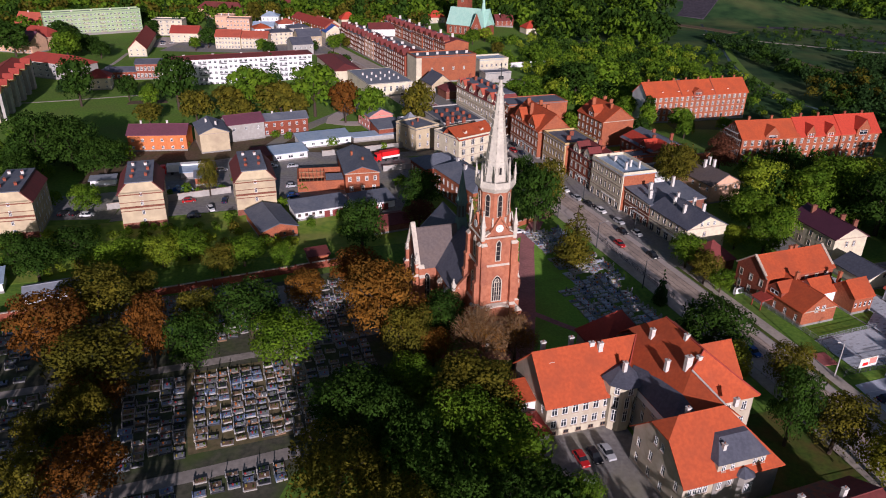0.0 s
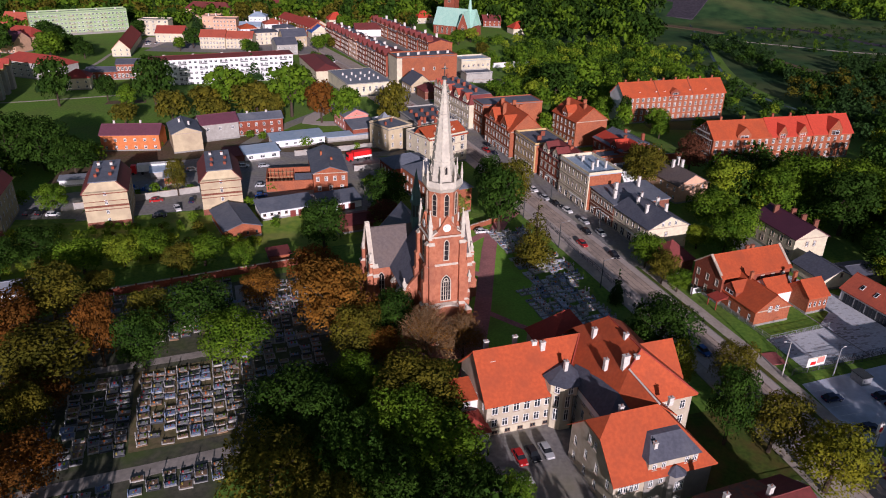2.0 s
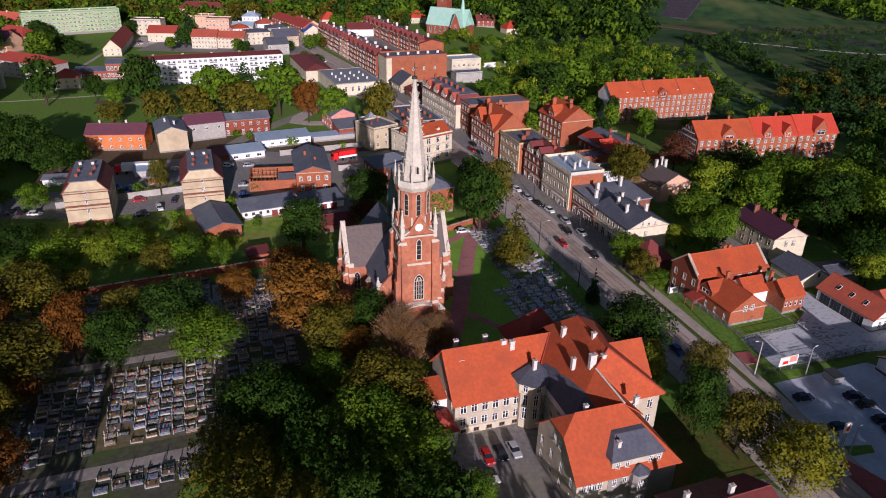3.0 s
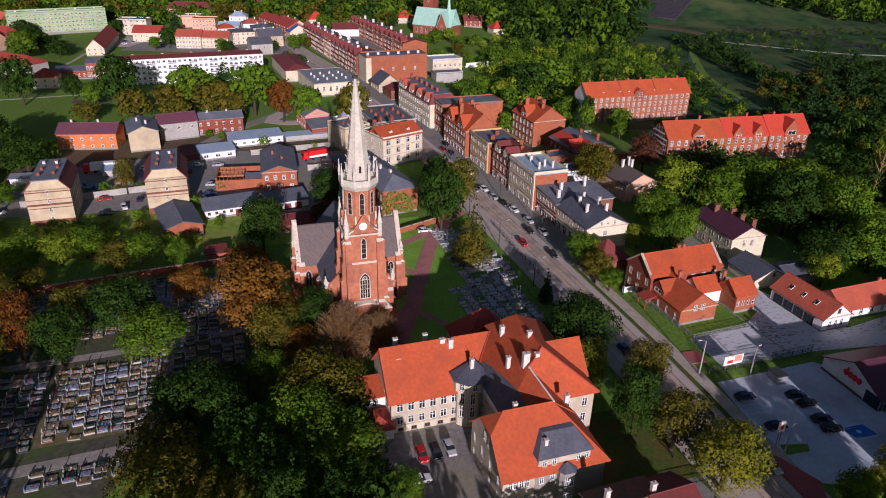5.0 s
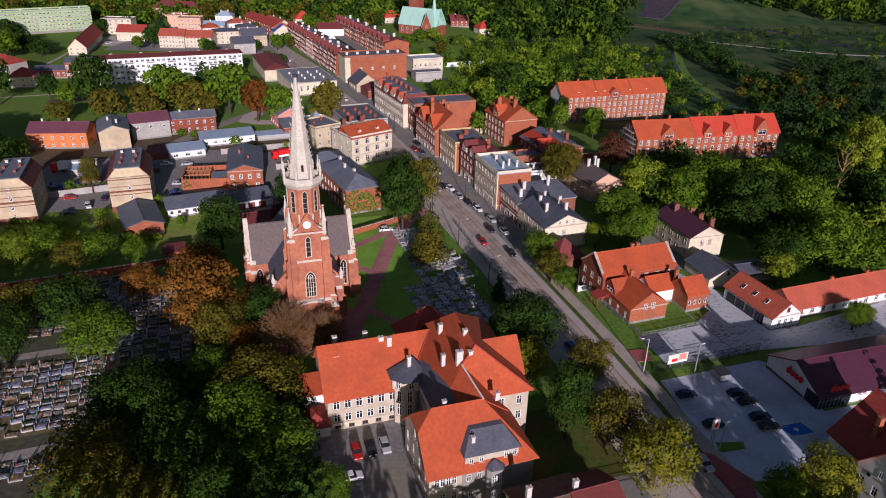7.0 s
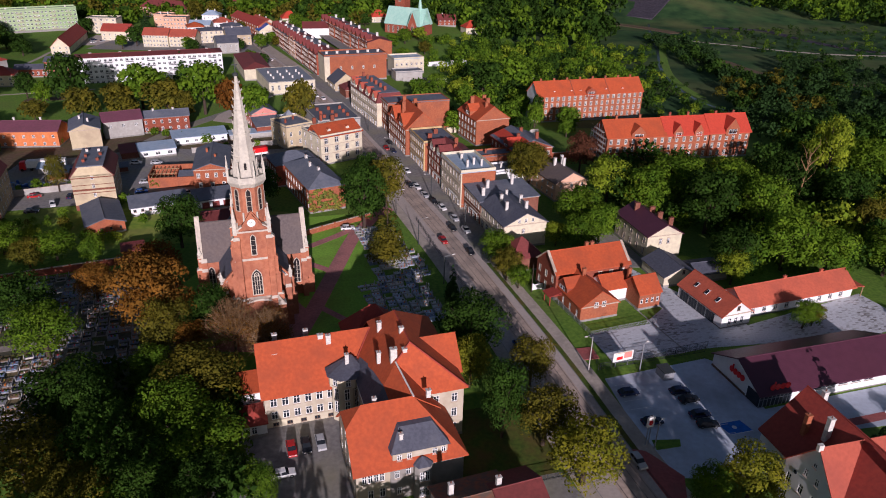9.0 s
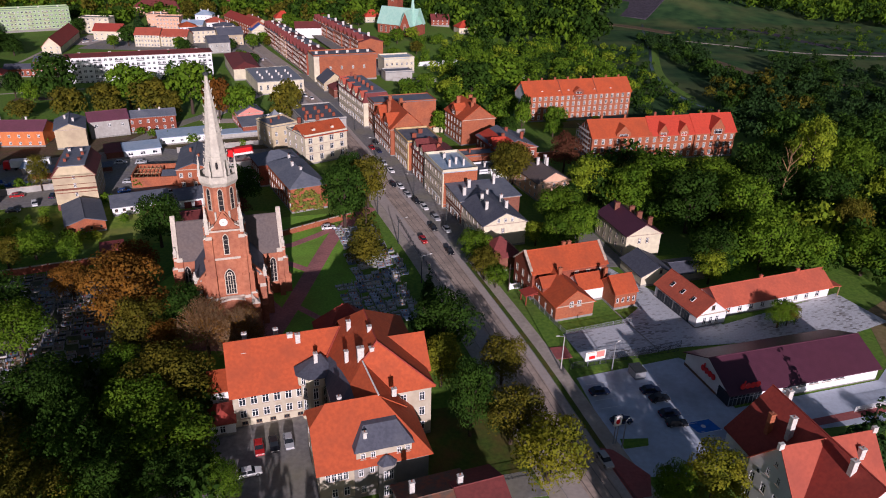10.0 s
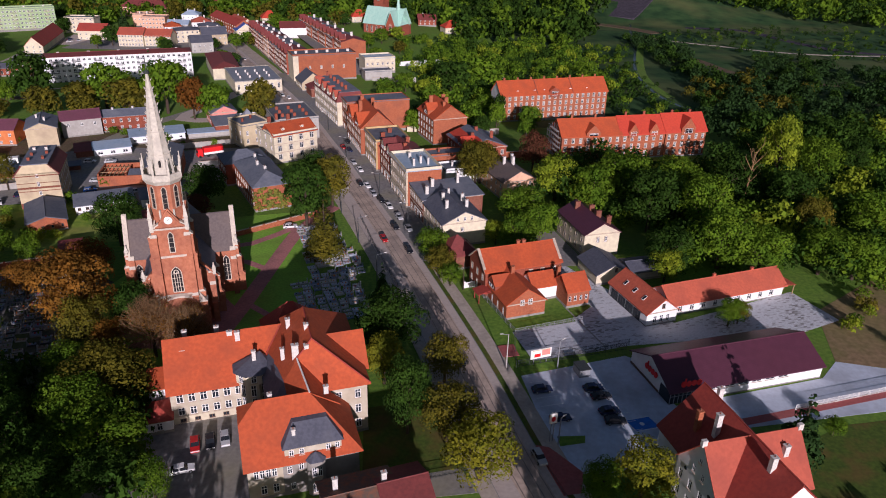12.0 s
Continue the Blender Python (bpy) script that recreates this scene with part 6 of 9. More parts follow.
# ---- red-roofed house in the south-east corner ----
root = thing("gabled_villa", pose(116.2, 71.6, 0, 0, 0, 14.6), "large pale house with dark red tiled cross-gabled roofs", "house")
volume(root, 15.0, 24.2, 8.4, 7.4, "gable_y", "white_render", "tile_red", {"l": [(1.2, 1.8, 1.1, 2, 17, 23), (4.6, 1.8, 1.1, 2, 17, 23)], "f": storeys(2, 5, 1.2, 3.3, 1.8, 1.1)}, over=0.5)
volume(root, 17.0, 11.2, 8.4, 6.9, "gable_x", "white_render", "tile_brownred", {"l": [(1.2, 1.9, 1.0, 4), (4.6, 1.9, 1.0, 4)], "r": storeys(2, 3, 1.2, 3.3, 1.8, 1.1), "f": storeys(2, 5, 1.2, 3.3, 1.8, 1.1)}, x=-0.9, y=5.6, over=0.4)
for v, zz in ((4.4, 8.6), (6.8, 8.6), (5.6, 11.4)):
    put_window(root, Matrix.Translation((-0.96, 5.6 + v + 0.4, zz)) @ Matrix.Rotation(radians(-90), 4, "Z"), 0.8, 1.5 if zz < 11 else 0.9, "white")
for v, zz in ((2.2, 7.6), (8.8, 7.6)):
    mb = MB()
    mb.hexa(ngon(10, 0.36, 0), 0, 0.08)
    part("oculus", mb, "pane", root, "small round window", Matrix.Translation((-0.9, 5.6 + v, zz)) @ Matrix.Rotation(radians(-90), 4, "Y"))
for v, side in ((11.2, -1), (11.2, 1)):
    mb = MB()
    u = -1.3 if side < 0 else 16.3
    mb.box(u - 0.35, v - 0.3, 15.0, u + 0.55, v + 0.3, 16.2)
    part("gable_cap", mb, "chimney_white", root)
for cx, cy, z1, ky in ((3.0, 18.6, 15.4, "brick_orange"), (4.2, 15.4, 17.0, "chimney_white"), (6.2, 4.6, 17.2, "chimney_white"), (12.6, 9.0, 14.4, "chimney_white"), (9.4, 22.5, 16.2, "chimney_white")):
    chimney(root, cx, cy, 10.5, z1, 0.9, 0.8, ky)
# ---- houses at the lower edge beside the street ----
root = house("house", 55.5, 70.5, 20, 11, 10.5, 7.4, 1.6, "gable_x", "grey_render", "rust_roof", "old house with lichen-stained tile roof", "house", wins={"f": storeys(2, 4, 1, 3.2, 1.6, 1.0)}, chim=[(2, 7, 8, 11, 0.8, 0.6), (9.5, 6, 8, 11, 0.8, 0.6)])
root = house("house", 63.5, 73.5, 20, 7.5, 10, 7.2, 2.2, "gable_x", "grey_render", "tile_maroon", "house with dull red roof", "house", wins={"f": storeys(2, 3, 1, 3.2, 1.6, 1.0)})

# ---- the church: origin at the foot of the tower front, y along the nave ----
church = thing("church", pose(13.0, 132.0, 0, 0, 0, 17.5), "neo-gothic red brick church with pale stone spire and slate roofs", "church")


def lancet(w, h, n=5):
    """The outline of a pointed window, from its lower left corner round."""
    pts = [(-w / 2, 0), (w / 2, 0)]
    s = h - w * 0.85
    for i in range(n + 1):
        a = math.pi / 3 * i / n
        pts.append((-w / 2 + w * math.cos(a), s + w * math.sin(a) * 0.98))
    for i in range(n - 1, -1, -1):
        a = math.pi / 3 * i / n
        pts.append((w / 2 - w * math.cos(a), s + w * math.sin(a) * 0.98))
    return pts


def gothic_window(parent, m, w, h, lights=2, trim="church_stone"):
    """A pointed window: stone surround, dark glass, mullions and tracery. Stands on the wall face, looking to -y."""
    out, inn = lancet(w + 0.34, h + 0.32), lancet(w, h)
    mb, n = MB(), len(out)
    vs = [(x, -0.16, z - 0.15) for x, z in out] + [(x, -0.16, z) for x, z in inn] + [(x, 0.0, z - 0.15) for x, z in out] + [(x, -0.02, z) for x, z in inn]
    fs = []
    for i in range(n):
        j = (i + 1) % n
        fs += [(i, j, n + j, n + i), (i, 2 * n + i, 2 * n + j, j), (n + i, n + j, 3 * n + j, 3 * n + i)]
    mb.add(vs, fs)
    ob = part("window", mb, trim, parent, m=m)
    g = MB()
    g.add([(x, -0.03, z) for x, z in inn], [tuple(range(n))])
    part("leaded_glass", g, "lead_glass", ob)
    t = MB()
    for k in range(1, lights):
        x = -w / 2 + w * k / lights
        t.box(x - 0.06, -0.12, 0, x + 0.06, -0.02, h - w * 0.55)
    for k in range(1, int(h / 1.1)):
        t.box(-w / 2, -0.08, k * 1.1, w / 2, -0.025, k * 1.1 + 0.05)
    if lights > 2:
        ring = ngon(12, w * 0.26)
        rin = ngon(12, w * 0.17)
        zc = h - w * 0.55
        t.add([(x, -0.12, zc + z) for x, z in ring] + [(x, -0.12, zc + z) for x, z in rin], [(i, (i + 1) % 12, 12 + (i + 1) % 12, 12 + i) for i in range(12)])
    part("tracery", t, trim, ob)
    return ob


def buttress(parent, x, y, face, w, steps, cap="church_stone", key="church_brick"):
    """A stepped buttress; steps: (top height, how far it stands out), from below."""
    m = Matrix.Translation((x, y, 0)) @ Matrix.Rotation(radians(face), 4, "Z")
    mb, z0, caps = MB(), -1.0, []
    for i, (z1, out) in enumerate(steps):
        nxt = steps[i + 1][1] if i + 1 < len(steps) else 0.05
        mb.box(-w / 2, -out, z0, w / 2, 0.1, z1)
        pale = 1 if i in (1, len(steps) - 1) else 0
        top = MB()
        caps.append(top)
        top.hexa([(-w / 2 - 0.08, -out - 0.1), (w / 2 + 0.08, -out - 0.1), (w / 2 + 0.08, 0.1), (-w / 2 - 0.08, 0.1)], z1, z1 + 0.25)
        top.hexa([(-w / 2 - 0.05, -out - 0.05), (w / 2 + 0.05, -out - 0.05), (w / 2 + 0.05, 0.1), (-w / 2 - 0.05, 0.1)], z1 + 0.25, z1 + 0.3 + (out - nxt) * 1.1, pale,
                [(-w / 2, -nxt), (w / 2, -nxt), (w / 2, 0.1), (-w / 2, 0.1)])
        z0 = z1
    ob = part("buttress", mb, key, parent, m=m)
    for top in caps:
        part("weathering", top, (key, cap), ob)
    return ob


def pinnacle(parent, x, y, z0, z1, r, key="spire_stone", shaft=0.45):
    mb = MB()
    zs = z0 + (z1 - z0) * shaft
    mb.hexa(ngon(4, r, 0.5, x, y), z0, zs)
    mb.hexa(ngon(4, r * 1.35, 0.5, x, y), zs, zs + 0.18)
    mb.cone(ngon(4, r * 1.1, 0.5, x, y), zs + 0.18, (x, y, z1))
    mb.hexa(ngon(6, r * 0.4, 0, x, y), z1 - 0.35, z1 - 0.1)
    part("pinnacle", mb, key, parent)


def ring_wall(poly, z0, z1, th):
    """An open ring of wall along a closed outline."""
    mb = MB()
    n = len(poly)
    cx, cy = sum(p[0] for p in poly) / n, sum(p[1] for p in poly) / n
    inner = [(cx + (x - cx) * (1 - th), cy + (y - cy) * (1 - th)) for x, y in poly]
    vs = [(x, y, z0) for x, y in poly] + [(x, y, z1) for x, y in poly] + [(x, y, z0) for x, y in inner] + [(x, y, z1) for x, y in inner]
    fs = []
    for i in range(n):
        j = (i + 1) % n
        fs += [(i, j, n + j, n + i), (2 * n + j, 2 * n + i, 3 * n + i, 3 * n + j), (n + i, n + j, 3 * n + j, 3 * n + i)]
    mb.add(vs, fs)
    return mb


def build_tower():
    hw = 4.0                                     # half the tower's width
    for k, z0, z1 in ((0.25, -1, 11.0), (0.0, 11.0, 20.4), (-0.2, 20.4, 27.4)):
        tw = MB()
        tw.box(-hw - k, -k, z0, hw + k, 2 * hw + k, z1)
        part("tower_stage", tw, "church_brick", church)
    for z, k in ((11.0, 0.45), (20.4, 0.18), (26.9, 0.05)):
        mb = MB()
        q = hw + k
        mb.hexa([(-q, hw - q), (q, hw - q), (q, hw + q), (-q, hw + q)], z, z + 0.35, 0, [(-q + 0.3, hw - q + 0.3), (q - 0.3, hw - q + 0.3), (q - 0.3, hw + q - 0.3), (-q + 0.3, hw + q - 0.3)])
        part("string_course", mb, "church_stone", church)
    # corner buttresses, two at each corner
    st = [(6.0, 1.9), (11.0, 1.5), (16.5, 1.1), (20.4, 0.8), (25.2, 0.5)]
    for sx in (-1, 1):
        for sy in (0, 1):
            cx, cy = sx * (hw - 0.65), 0.0 if not sy else 2 * hw
            buttress(church, cx, cy, 0 if not sy else 180, 1.25, st)
            buttress(church, sx * hw, 0.65 if not sy else 2 * hw - 0.65, 90 if sx > 0 else -90, 1.25, st)
    # gables over the four faces below the octagon
    for k in range(4):
        m = Matrix.Translation((0, hw, 0)) @ Matrix.Rotation(math.pi / 2 * k, 4, "Z")
        mb = MB()
        w = hw - 0.2
        mb.add([(-w, -w, 27.2), (w, -w, 27.2), (w * 0.55, -w, 28.2), (0, -w, 31.2), (-w * 0.55, -w, 28.2), (-w, -w + 1, 27.2), (w, -w + 1, 27.2), (w * 0.55, -w + 1, 28.2), (0, -w + 1, 31.2), (-w * 0.55, -w + 1, 28.2)],
               [(0, 1, 2, 3, 4), (9, 8, 7, 6, 5), (1, 6, 7, 2), (2, 7, 8, 3), (3, 8, 9, 4), (4, 9, 5, 0)])
        part("tower_gable", mb, "church_brick", church, m=m)
        cp = MB()
        for s in (-1, 1):
            for (xa, za), (xb, zb), mi in (((w * s, 27.2), (w * 0.55 * s, 28.3), 0), ((w * 0.55 * s, 28.2), (0, 31.4), 1)):
                p = [(xa, -w - 0.12, za + 0.1), (xa, -w + 1.05, za + 0.1), (xb, -w + 1.05, zb + 0.1), (xb, -w - 0.12, zb + 0.1)]
                cp.slab(p if s < 0 else p[::-1], -0.28 if s < 0 else 0.28, mi)
        part("gable_coping", cp, ("church_stone", "church_brick"), church, m=m)
        ck = MB()
        ring = ngon(24, 0.85)
        ck.add([(x, -w - 0.14, 29.0 + z) for x, z in ring] + [(x, -w, 29.0 + z) for x, z in ring], [tuple(range(24))] + [(i, i + 24, (i + 1) % 24 + 24, (i + 1) % 24) for i in range(24)])
        dial = part("clock", ck, "sign_white", church, "round white clock dial", m)
        for ang, ln in ((-30, 0.45), (60, 0.65)):
            hd = MB()
            a = radians(ang)
            hd.add([(-0.04 * math.cos(a), -w - 0.16, 29.0 - 0.04 * math.sin(a)), (0.04 * math.cos(a), -w - 0.16, 29.0 + 0.04 * math.sin(a)), (-ln * math.sin(a), -w - 0.16, 29.0 + ln * math.cos(a))], [(0, 1, 2)])
            part("clock_pointer", hd, "metal_dark", dial)
    for sx in (-1, 1):
        for yy in (0.45, 2 * hw - 0.45):
            pinnacle(church, sx * (hw - 0.45), yy, 26.5, 33.2, 0.55)
    # octagon
    oc = MB()
    ro = 3.45
    oc.hexa(ngon(8, ro, 0.5, 0, hw), 27.0, 37.0)
    part("octagon", oc, "church_brick", church)
    for k in range(8):
        m = Matrix.Translation((0, hw, 0)) @ Matrix.Rotation(math.pi / 4 * k, 4, "Z") @ Matrix.Translation((0, -ro * math.cos(math.pi / 8) - 0.01, 0))
        gothic_window(church, m @ Matrix.Translation((0, 0, 31.4)), 0.85, 4.8, 1, "stone_trim")
        pl = MB()
        pl.box(-0.16, -0.16, 27.2, 0.16, 0.16, 31.2)
        part("octagon_shaft", pl, "spire_stone", church, m=Matrix.Translation((0, hw, 0)) @ Matrix.Rotation(math.pi / 4 * (k + 0.5), 4, "Z") @ Matrix.Translation((0, -ro - 0.12, 0)))
    mb = MB()
    mb.hexa(ngon(8, ro + 0.1, 0.5, 0, hw), 36.6, 37.6, 0, ngon(8, ro + 0.75, 0.5, 0, hw))
    mb.hexa(ngon(8, ro + 0.75, 0.5, 0, hw), 37.6, 37.9)
    part("parapet_corbel", mb, "spire_stone", church)
    part("parapet", ring_wall(ngon(8, ro + 0.7, 0.5, 0, hw), 37.9, 38.9, 0.09), "spire_stone", church)
    for k in range(8):
        a = 2 * math.pi * (k + 0.5) / 8
        pinnacle(church, (ro + 0.5) * math.cos(a), hw + (ro + 0.5) * math.sin(a), 37.9, 42.4, 0.3)
    # spire with crockets along its edges
    sp = MB()
    sp.hexa(ngon(8, 2.85, 0.5, 0, hw), 37.9, 59.4, 0, ngon(8, 0.2, 0.5, 0, hw))
    for z in (42.5, 47.2, 52.0, 55.5):
        r = 2.85 + (0.22 - 2.85) * (z - 37.9) / 21.5
        band = MB()
        band.hexa(ngon(8, r + 0.1, 0.5, 0, hw), z, z + 0.22)
        part("spire_band", band, "spire_stone", church)
    part("spire", sp, "spire_stone", church)
    for k in range(8):
        a = 2 * math.pi * (k + 0.5) / 8
        for i in range(12):
            mb = MB()
            z = 39.8 + i * 1.62
            r = 2.85 + (0.22 - 2.85) * (z - 37.9) / 21.5 + 0.1
            s = 0.2 - 0.005 * i
            x, y = r * math.cos(a), hw + r * math.sin(a)
            mb.cone(ngon(4, s, k / 2, x, y), z - 0.1, (x + 0.3 * math.cos(a), y + 0.3 * math.sin(a), z + 0.35))
            part("crocket", mb, "spire_stone", church)
        if k % 2:
            m = Matrix.Translation((0, hw, 40.2)) @ Matrix.Rotation(math.pi / 4 * (k + 1), 4, "Z") @ Matrix.Translation((0, -2.36, 0))
            gothic_window(church, m, 0.5, 1.6, 1, "spire_stone")
    fin = MB()
    fin.hexa(ngon(8, 0.55, 0, 0, hw), 58.9, 59.4)
    fin.box(-0.07, hw - 0.07, 59.4, 0.07, hw + 0.07, 62.0)
    fin.box(-0.6, hw - 0.06, 60.9, 0.6, hw + 0.06, 61.05)
    part("finial_cross", fin, "metal_dark", church)
    # front windows and portal
    gothic_window(church, pose(0, -0.01, 12.0), 2.0, 6.0, 4)
    gothic_window(church, pose(0, 0.19, 21.6), 0.9, 4.6, 1)
    for sd, ang in ((1, 90), (-1, -90)):
        gothic_window(church, Matrix.Translation((sd * (hw - 0.2), hw, 21.6)) @ Matrix.Rotation(radians(ang), 4, "Z"), 0.9, 4.6, 1)
        gothic_window(church, Matrix.Translation((sd * hw, hw, 13.0)) @ Matrix.Rotation(radians(ang), 4, "Z"), 1.2, 5.0, 2)
    for s in (-1, 1):
        lw = MB()
        lw.box(s * (hw + 0.2) if s > 0 else -hw - 1.7, -1.4, -1, hw + 1.7 if s > 0 else -hw - 0.2, 1.2, 9.4)
        lw.hexa([(s * (hw + 0.95) - 0.85, -1.5), (s * (hw + 0.95) + 0.85, -1.5), (s * (hw + 0.95) + 0.85, 1.3), (s * (hw + 0.95) - 0.85, 1.3)], 9.4, 10.9, 1,
                [(s * hw - 0.4, -0.3), (s * hw + 0.4, -0.3), (s * hw + 0.4, 0.6), (s * hw - 0.4, 0.6)])
        part("corner_pier", lw, ("church_brick", "church_stone"), church)
    ar = MB()
    n = 12
    top = [(-hw - 0.6 + (2 * hw + 1.2) * i / n, 9.6 + 1.3 * math.sin(math.pi * i / n)) for i in range(n + 1)]
    vs = [(x, -1.2, z) for x, z in top] + [(x, -1.2, z + 0.4) for x, z in top] + [(x, -0.2, z + 0.6) for x, z in top]
    ar.add(vs, [f for i in range(n) for f in ((i, i + 1, n + 2 + i, n + 1 + i), (n + 1 + i, n + 2 + i, 2 * n + 3 + i, 2 * n + 2 + i))])
    part("porch_arch", ar, "church_stone", church)
    fw = MB()
    fw.add([(-hw - 0.4, -1.1, -1), (hw + 0.4, -1.1, -1)] + [(x, -1.1, z) for x, z in top[::-1]], [tuple(range(n + 3))])
    part("porch_wall", fw, "church_brick", church)
    po = MB()
    out = lancet(3.4, 6.4)
    n = len(out)
    for k, (s, y0, mi) in enumerate(((1.35, -1.6, 0), (1.12, -1.4, 0))):
        po.add([(x * s, y0, z * (1 + (s - 1) * 0.5)) for x, z in out] + [(x * s * 0.86, y0, z * 0.94) for x, z in out] + [(x * s, -0.2, z * (1 + (s - 1) * 0.5)) for x, z in out],
               [f for i in range(1, n) for f in ((i, (i + 1) % n, n + (i + 1) % n, n + i), (i, 2 * n + i, 2 * n + (i + 1) % n, (i + 1) % n))])
    part("portal", po, "church_stone", church, m=Matrix.Translation((0, 0.0, 0)))
    dr = MB()
    dr.add([(x * 0.95, -1.15, z * 0.9) for x, z in out], [tuple(range(n))])
    part("church_door", dr, "door_wood", church)


build_tower()


def gable_roof(name, x0, x1, y0, y1, eave, ridge, along, key, o=0.35):
    mb, th = MB(), 0.25
    if along == "y":
        c = (x0 + x1) / 2
        e = eave - o * (ridge - eave) / (x1 - c)
        mb.slab([(x0 - o, y1, e), (x0 - o, y0, e), (c, y0, ridge), (c, y1, ridge)], th)
        mb.slab([(x1 + o, y0, e), (x1 + o, y1, e), (c, y1, ridge), (c, y0, ridge)], th)
    else:
        c = (y0 + y1) / 2
        e = eave - o * (ridge - eave) / (y1 - c)
        mb.slab([(x0, y0 - o, e), (x1, y0 - o, e), (x1, c, ridge), (x0, c, ridge)], th)
        mb.slab([(x1, y1 + o, e), (x0, y1 + o, e), (x0, c, ridge), (x1, c, ridge)], th)
    part(name, mb, key, church)


def church_body():
    # nave between tower and crossing, with its front gable walls
    mb = MB()
    mb.box(-7.6, 6.6, -1, 7.6, 19.5, 12.0)
    mb.add([(-7.6, 6.6, 12), (7.6, 6.6, 12), (0, 6.6, 19.6)], [(0, 1, 2)])
    part("nave_wall", mb, "church_brick", church)
    gable_roof("nave_roof", -7.6, 7.6, 6.2, 22.5, 12.0, 20.2, "y", "slate")
    for s in (-1, 1):
        cp = MB()
        p = [(s * 8.2, 5.9, 11.6), (s * 8.2, 6.7, 11.6), (s * 0.2, 6.7, 20.5), (s * 0.2, 5.9, 20.5)]
        cp.slab(p if s < 0 else p[::-1], -0.4 if s < 0 else 0.4)
        part("gable_coping", cp, "church_brick", church)
        buttress(church, s * 7.0, 6.6, 0, 1.3, [(5.0, 1.6), (9.5, 1.1), (12.4, 0.6)])
        for v in (10.0, 14.8):
            buttress(church, s * 7.6, v, 90 if s > 0 else -90, 1.1, [(5.0, 1.6), (9.6, 1.0)])
        for v in (8.3, 12.4, 17.0):
            gothic_window(church, Matrix.Translation((s * 7.6, v, 4.0)) @ Matrix.Rotation(radians(90 * s), 4, "Z"), 1.2, 6.2, 2)
        pinnacle(church, s * 7.6, 6.2, 12.2, 15.2, 0.5)
    # transepts
    mb = MB()
    mb.box(-12.0, 19.2, -1, 12.8, 28.8, 12.2)
    for xx in (-12.0, 12.8):
        pts = [(xx, 19.2, 12.2), (xx, 28.8, 12.2), (xx, 24.0, 20.4)]
        mb.add(pts if xx > 0 else pts[::-1], [(0, 1, 2)])
    part("transept_wall", mb, "church_brick", church)
    # same slate as the nave; the browner tone paints sunlight onto this roof
    gable_roof("transept_roof", -11.7, 12.5, 19.2, 28.8, 12.2, 20.2, "x", "slate_brown")
    for xx, s in ((-12.0, -1), (12.8, 1)):
        for a, b in ((18.8, 24.0), (29.2, 24.0)):
            cp = MB()
            p = [(xx - 0.55, a, 11.8), (xx + 0.55, a, 11.8), (xx + 0.55, b, 21.1), (xx - 0.55, b, 21.1)]
            cp.slab(p if a < b else p[::-1], -0.45 if a > b else 0.45)
            part("gable_coping", cp, "church_stone", church, m=Matrix.Translation((0, 0, 0.25)))
        for v in (19.8, 28.2):
            buttress(church, xx, v, 90 * s, 1.3, [(4.6, 1.7), (9.4, 1.2), (12.6, 0.7)])
            pinnacle(church, xx + 0.2 * s, v, 12.6, 15.4, 0.55)
        buttress(church, xx - 0.7 * s, 19.2, 0, 1.3, [(4.6, 1.7), (9.4, 1.2), (11.6, 0.7)])
        gothic_window(church, Matrix.Translation((xx, 24.0, 5.0)) @ Matrix.Rotation(radians(90 * s), 4, "Z"), 2.4, 8.2, 4)
        for u in (9.9,):
            gothic_window(church, pose(u * s + (0.4 if s > 0 else 0), 19.19, 3.6), 1.3, 6.6, 2)
    # choir
    mb = MB()
    mb.box(-7.0, 28.8, -1, 7.0, 38.5, 12.0)
    mb.hexa([(-7.0, 38.5), (7.0, 38.5), (4.2, 43.0), (-4.2, 43.0)], -1, 12.0)
    part("choir_wall", mb, "church_brick", church)
    gable_roof("choir_roof", -7.0, 7.0, 25.0, 38.5, 12.0, 20.0, "y", "slate")
    ap = MB()
    ap.add([(-7.3, 38.5, 11.7), (7.3, 38.5, 11.7), (4.5, 43.3, 11.7), (-4.5, 43.3, 11.7), (0, 38.5, 19.9)], [(1, 2, 4), (2, 3, 4), (3, 0, 4), (0, 1, 4)])
    part("apse_roof", ap, "slate", church)
    # ridge turret of green copper at the crossing
    tu = MB()
    tu.hexa(ngon(4, 1.9, 0.5, 0, 24), 18.4, 21.6, 0, ngon(4, 1.5, 0.5, 0, 24))
    tu.hexa(ngon(8, 1.15, 0.5, 0, 24), 21.6, 25.4)
    tu.hexa(ngon(8, 1.5, 0.5, 0, 24), 25.4, 25.7)
    tu.cone(ngon(8, 1.4, 0.5, 0, 24), 25.7, (0, 24, 34.0))
    part("ridge_turret", tu, "copper_dark", church)
    for k in range(8):
        mb = MB()
        a = 2 * math.pi * k / 8
        mb.box(-0.28, -0.04, 22.0, 0.28, 0.04, 24.9)
        part("louvre", mb, "metal_dark", church, m=Matrix.Translation((1.08 * math.cos(a), 24 + 1.08 * math.sin(a), 0)) @ Matrix.Rotation(a + math.pi / 2, 4, "Z"))


church_body()

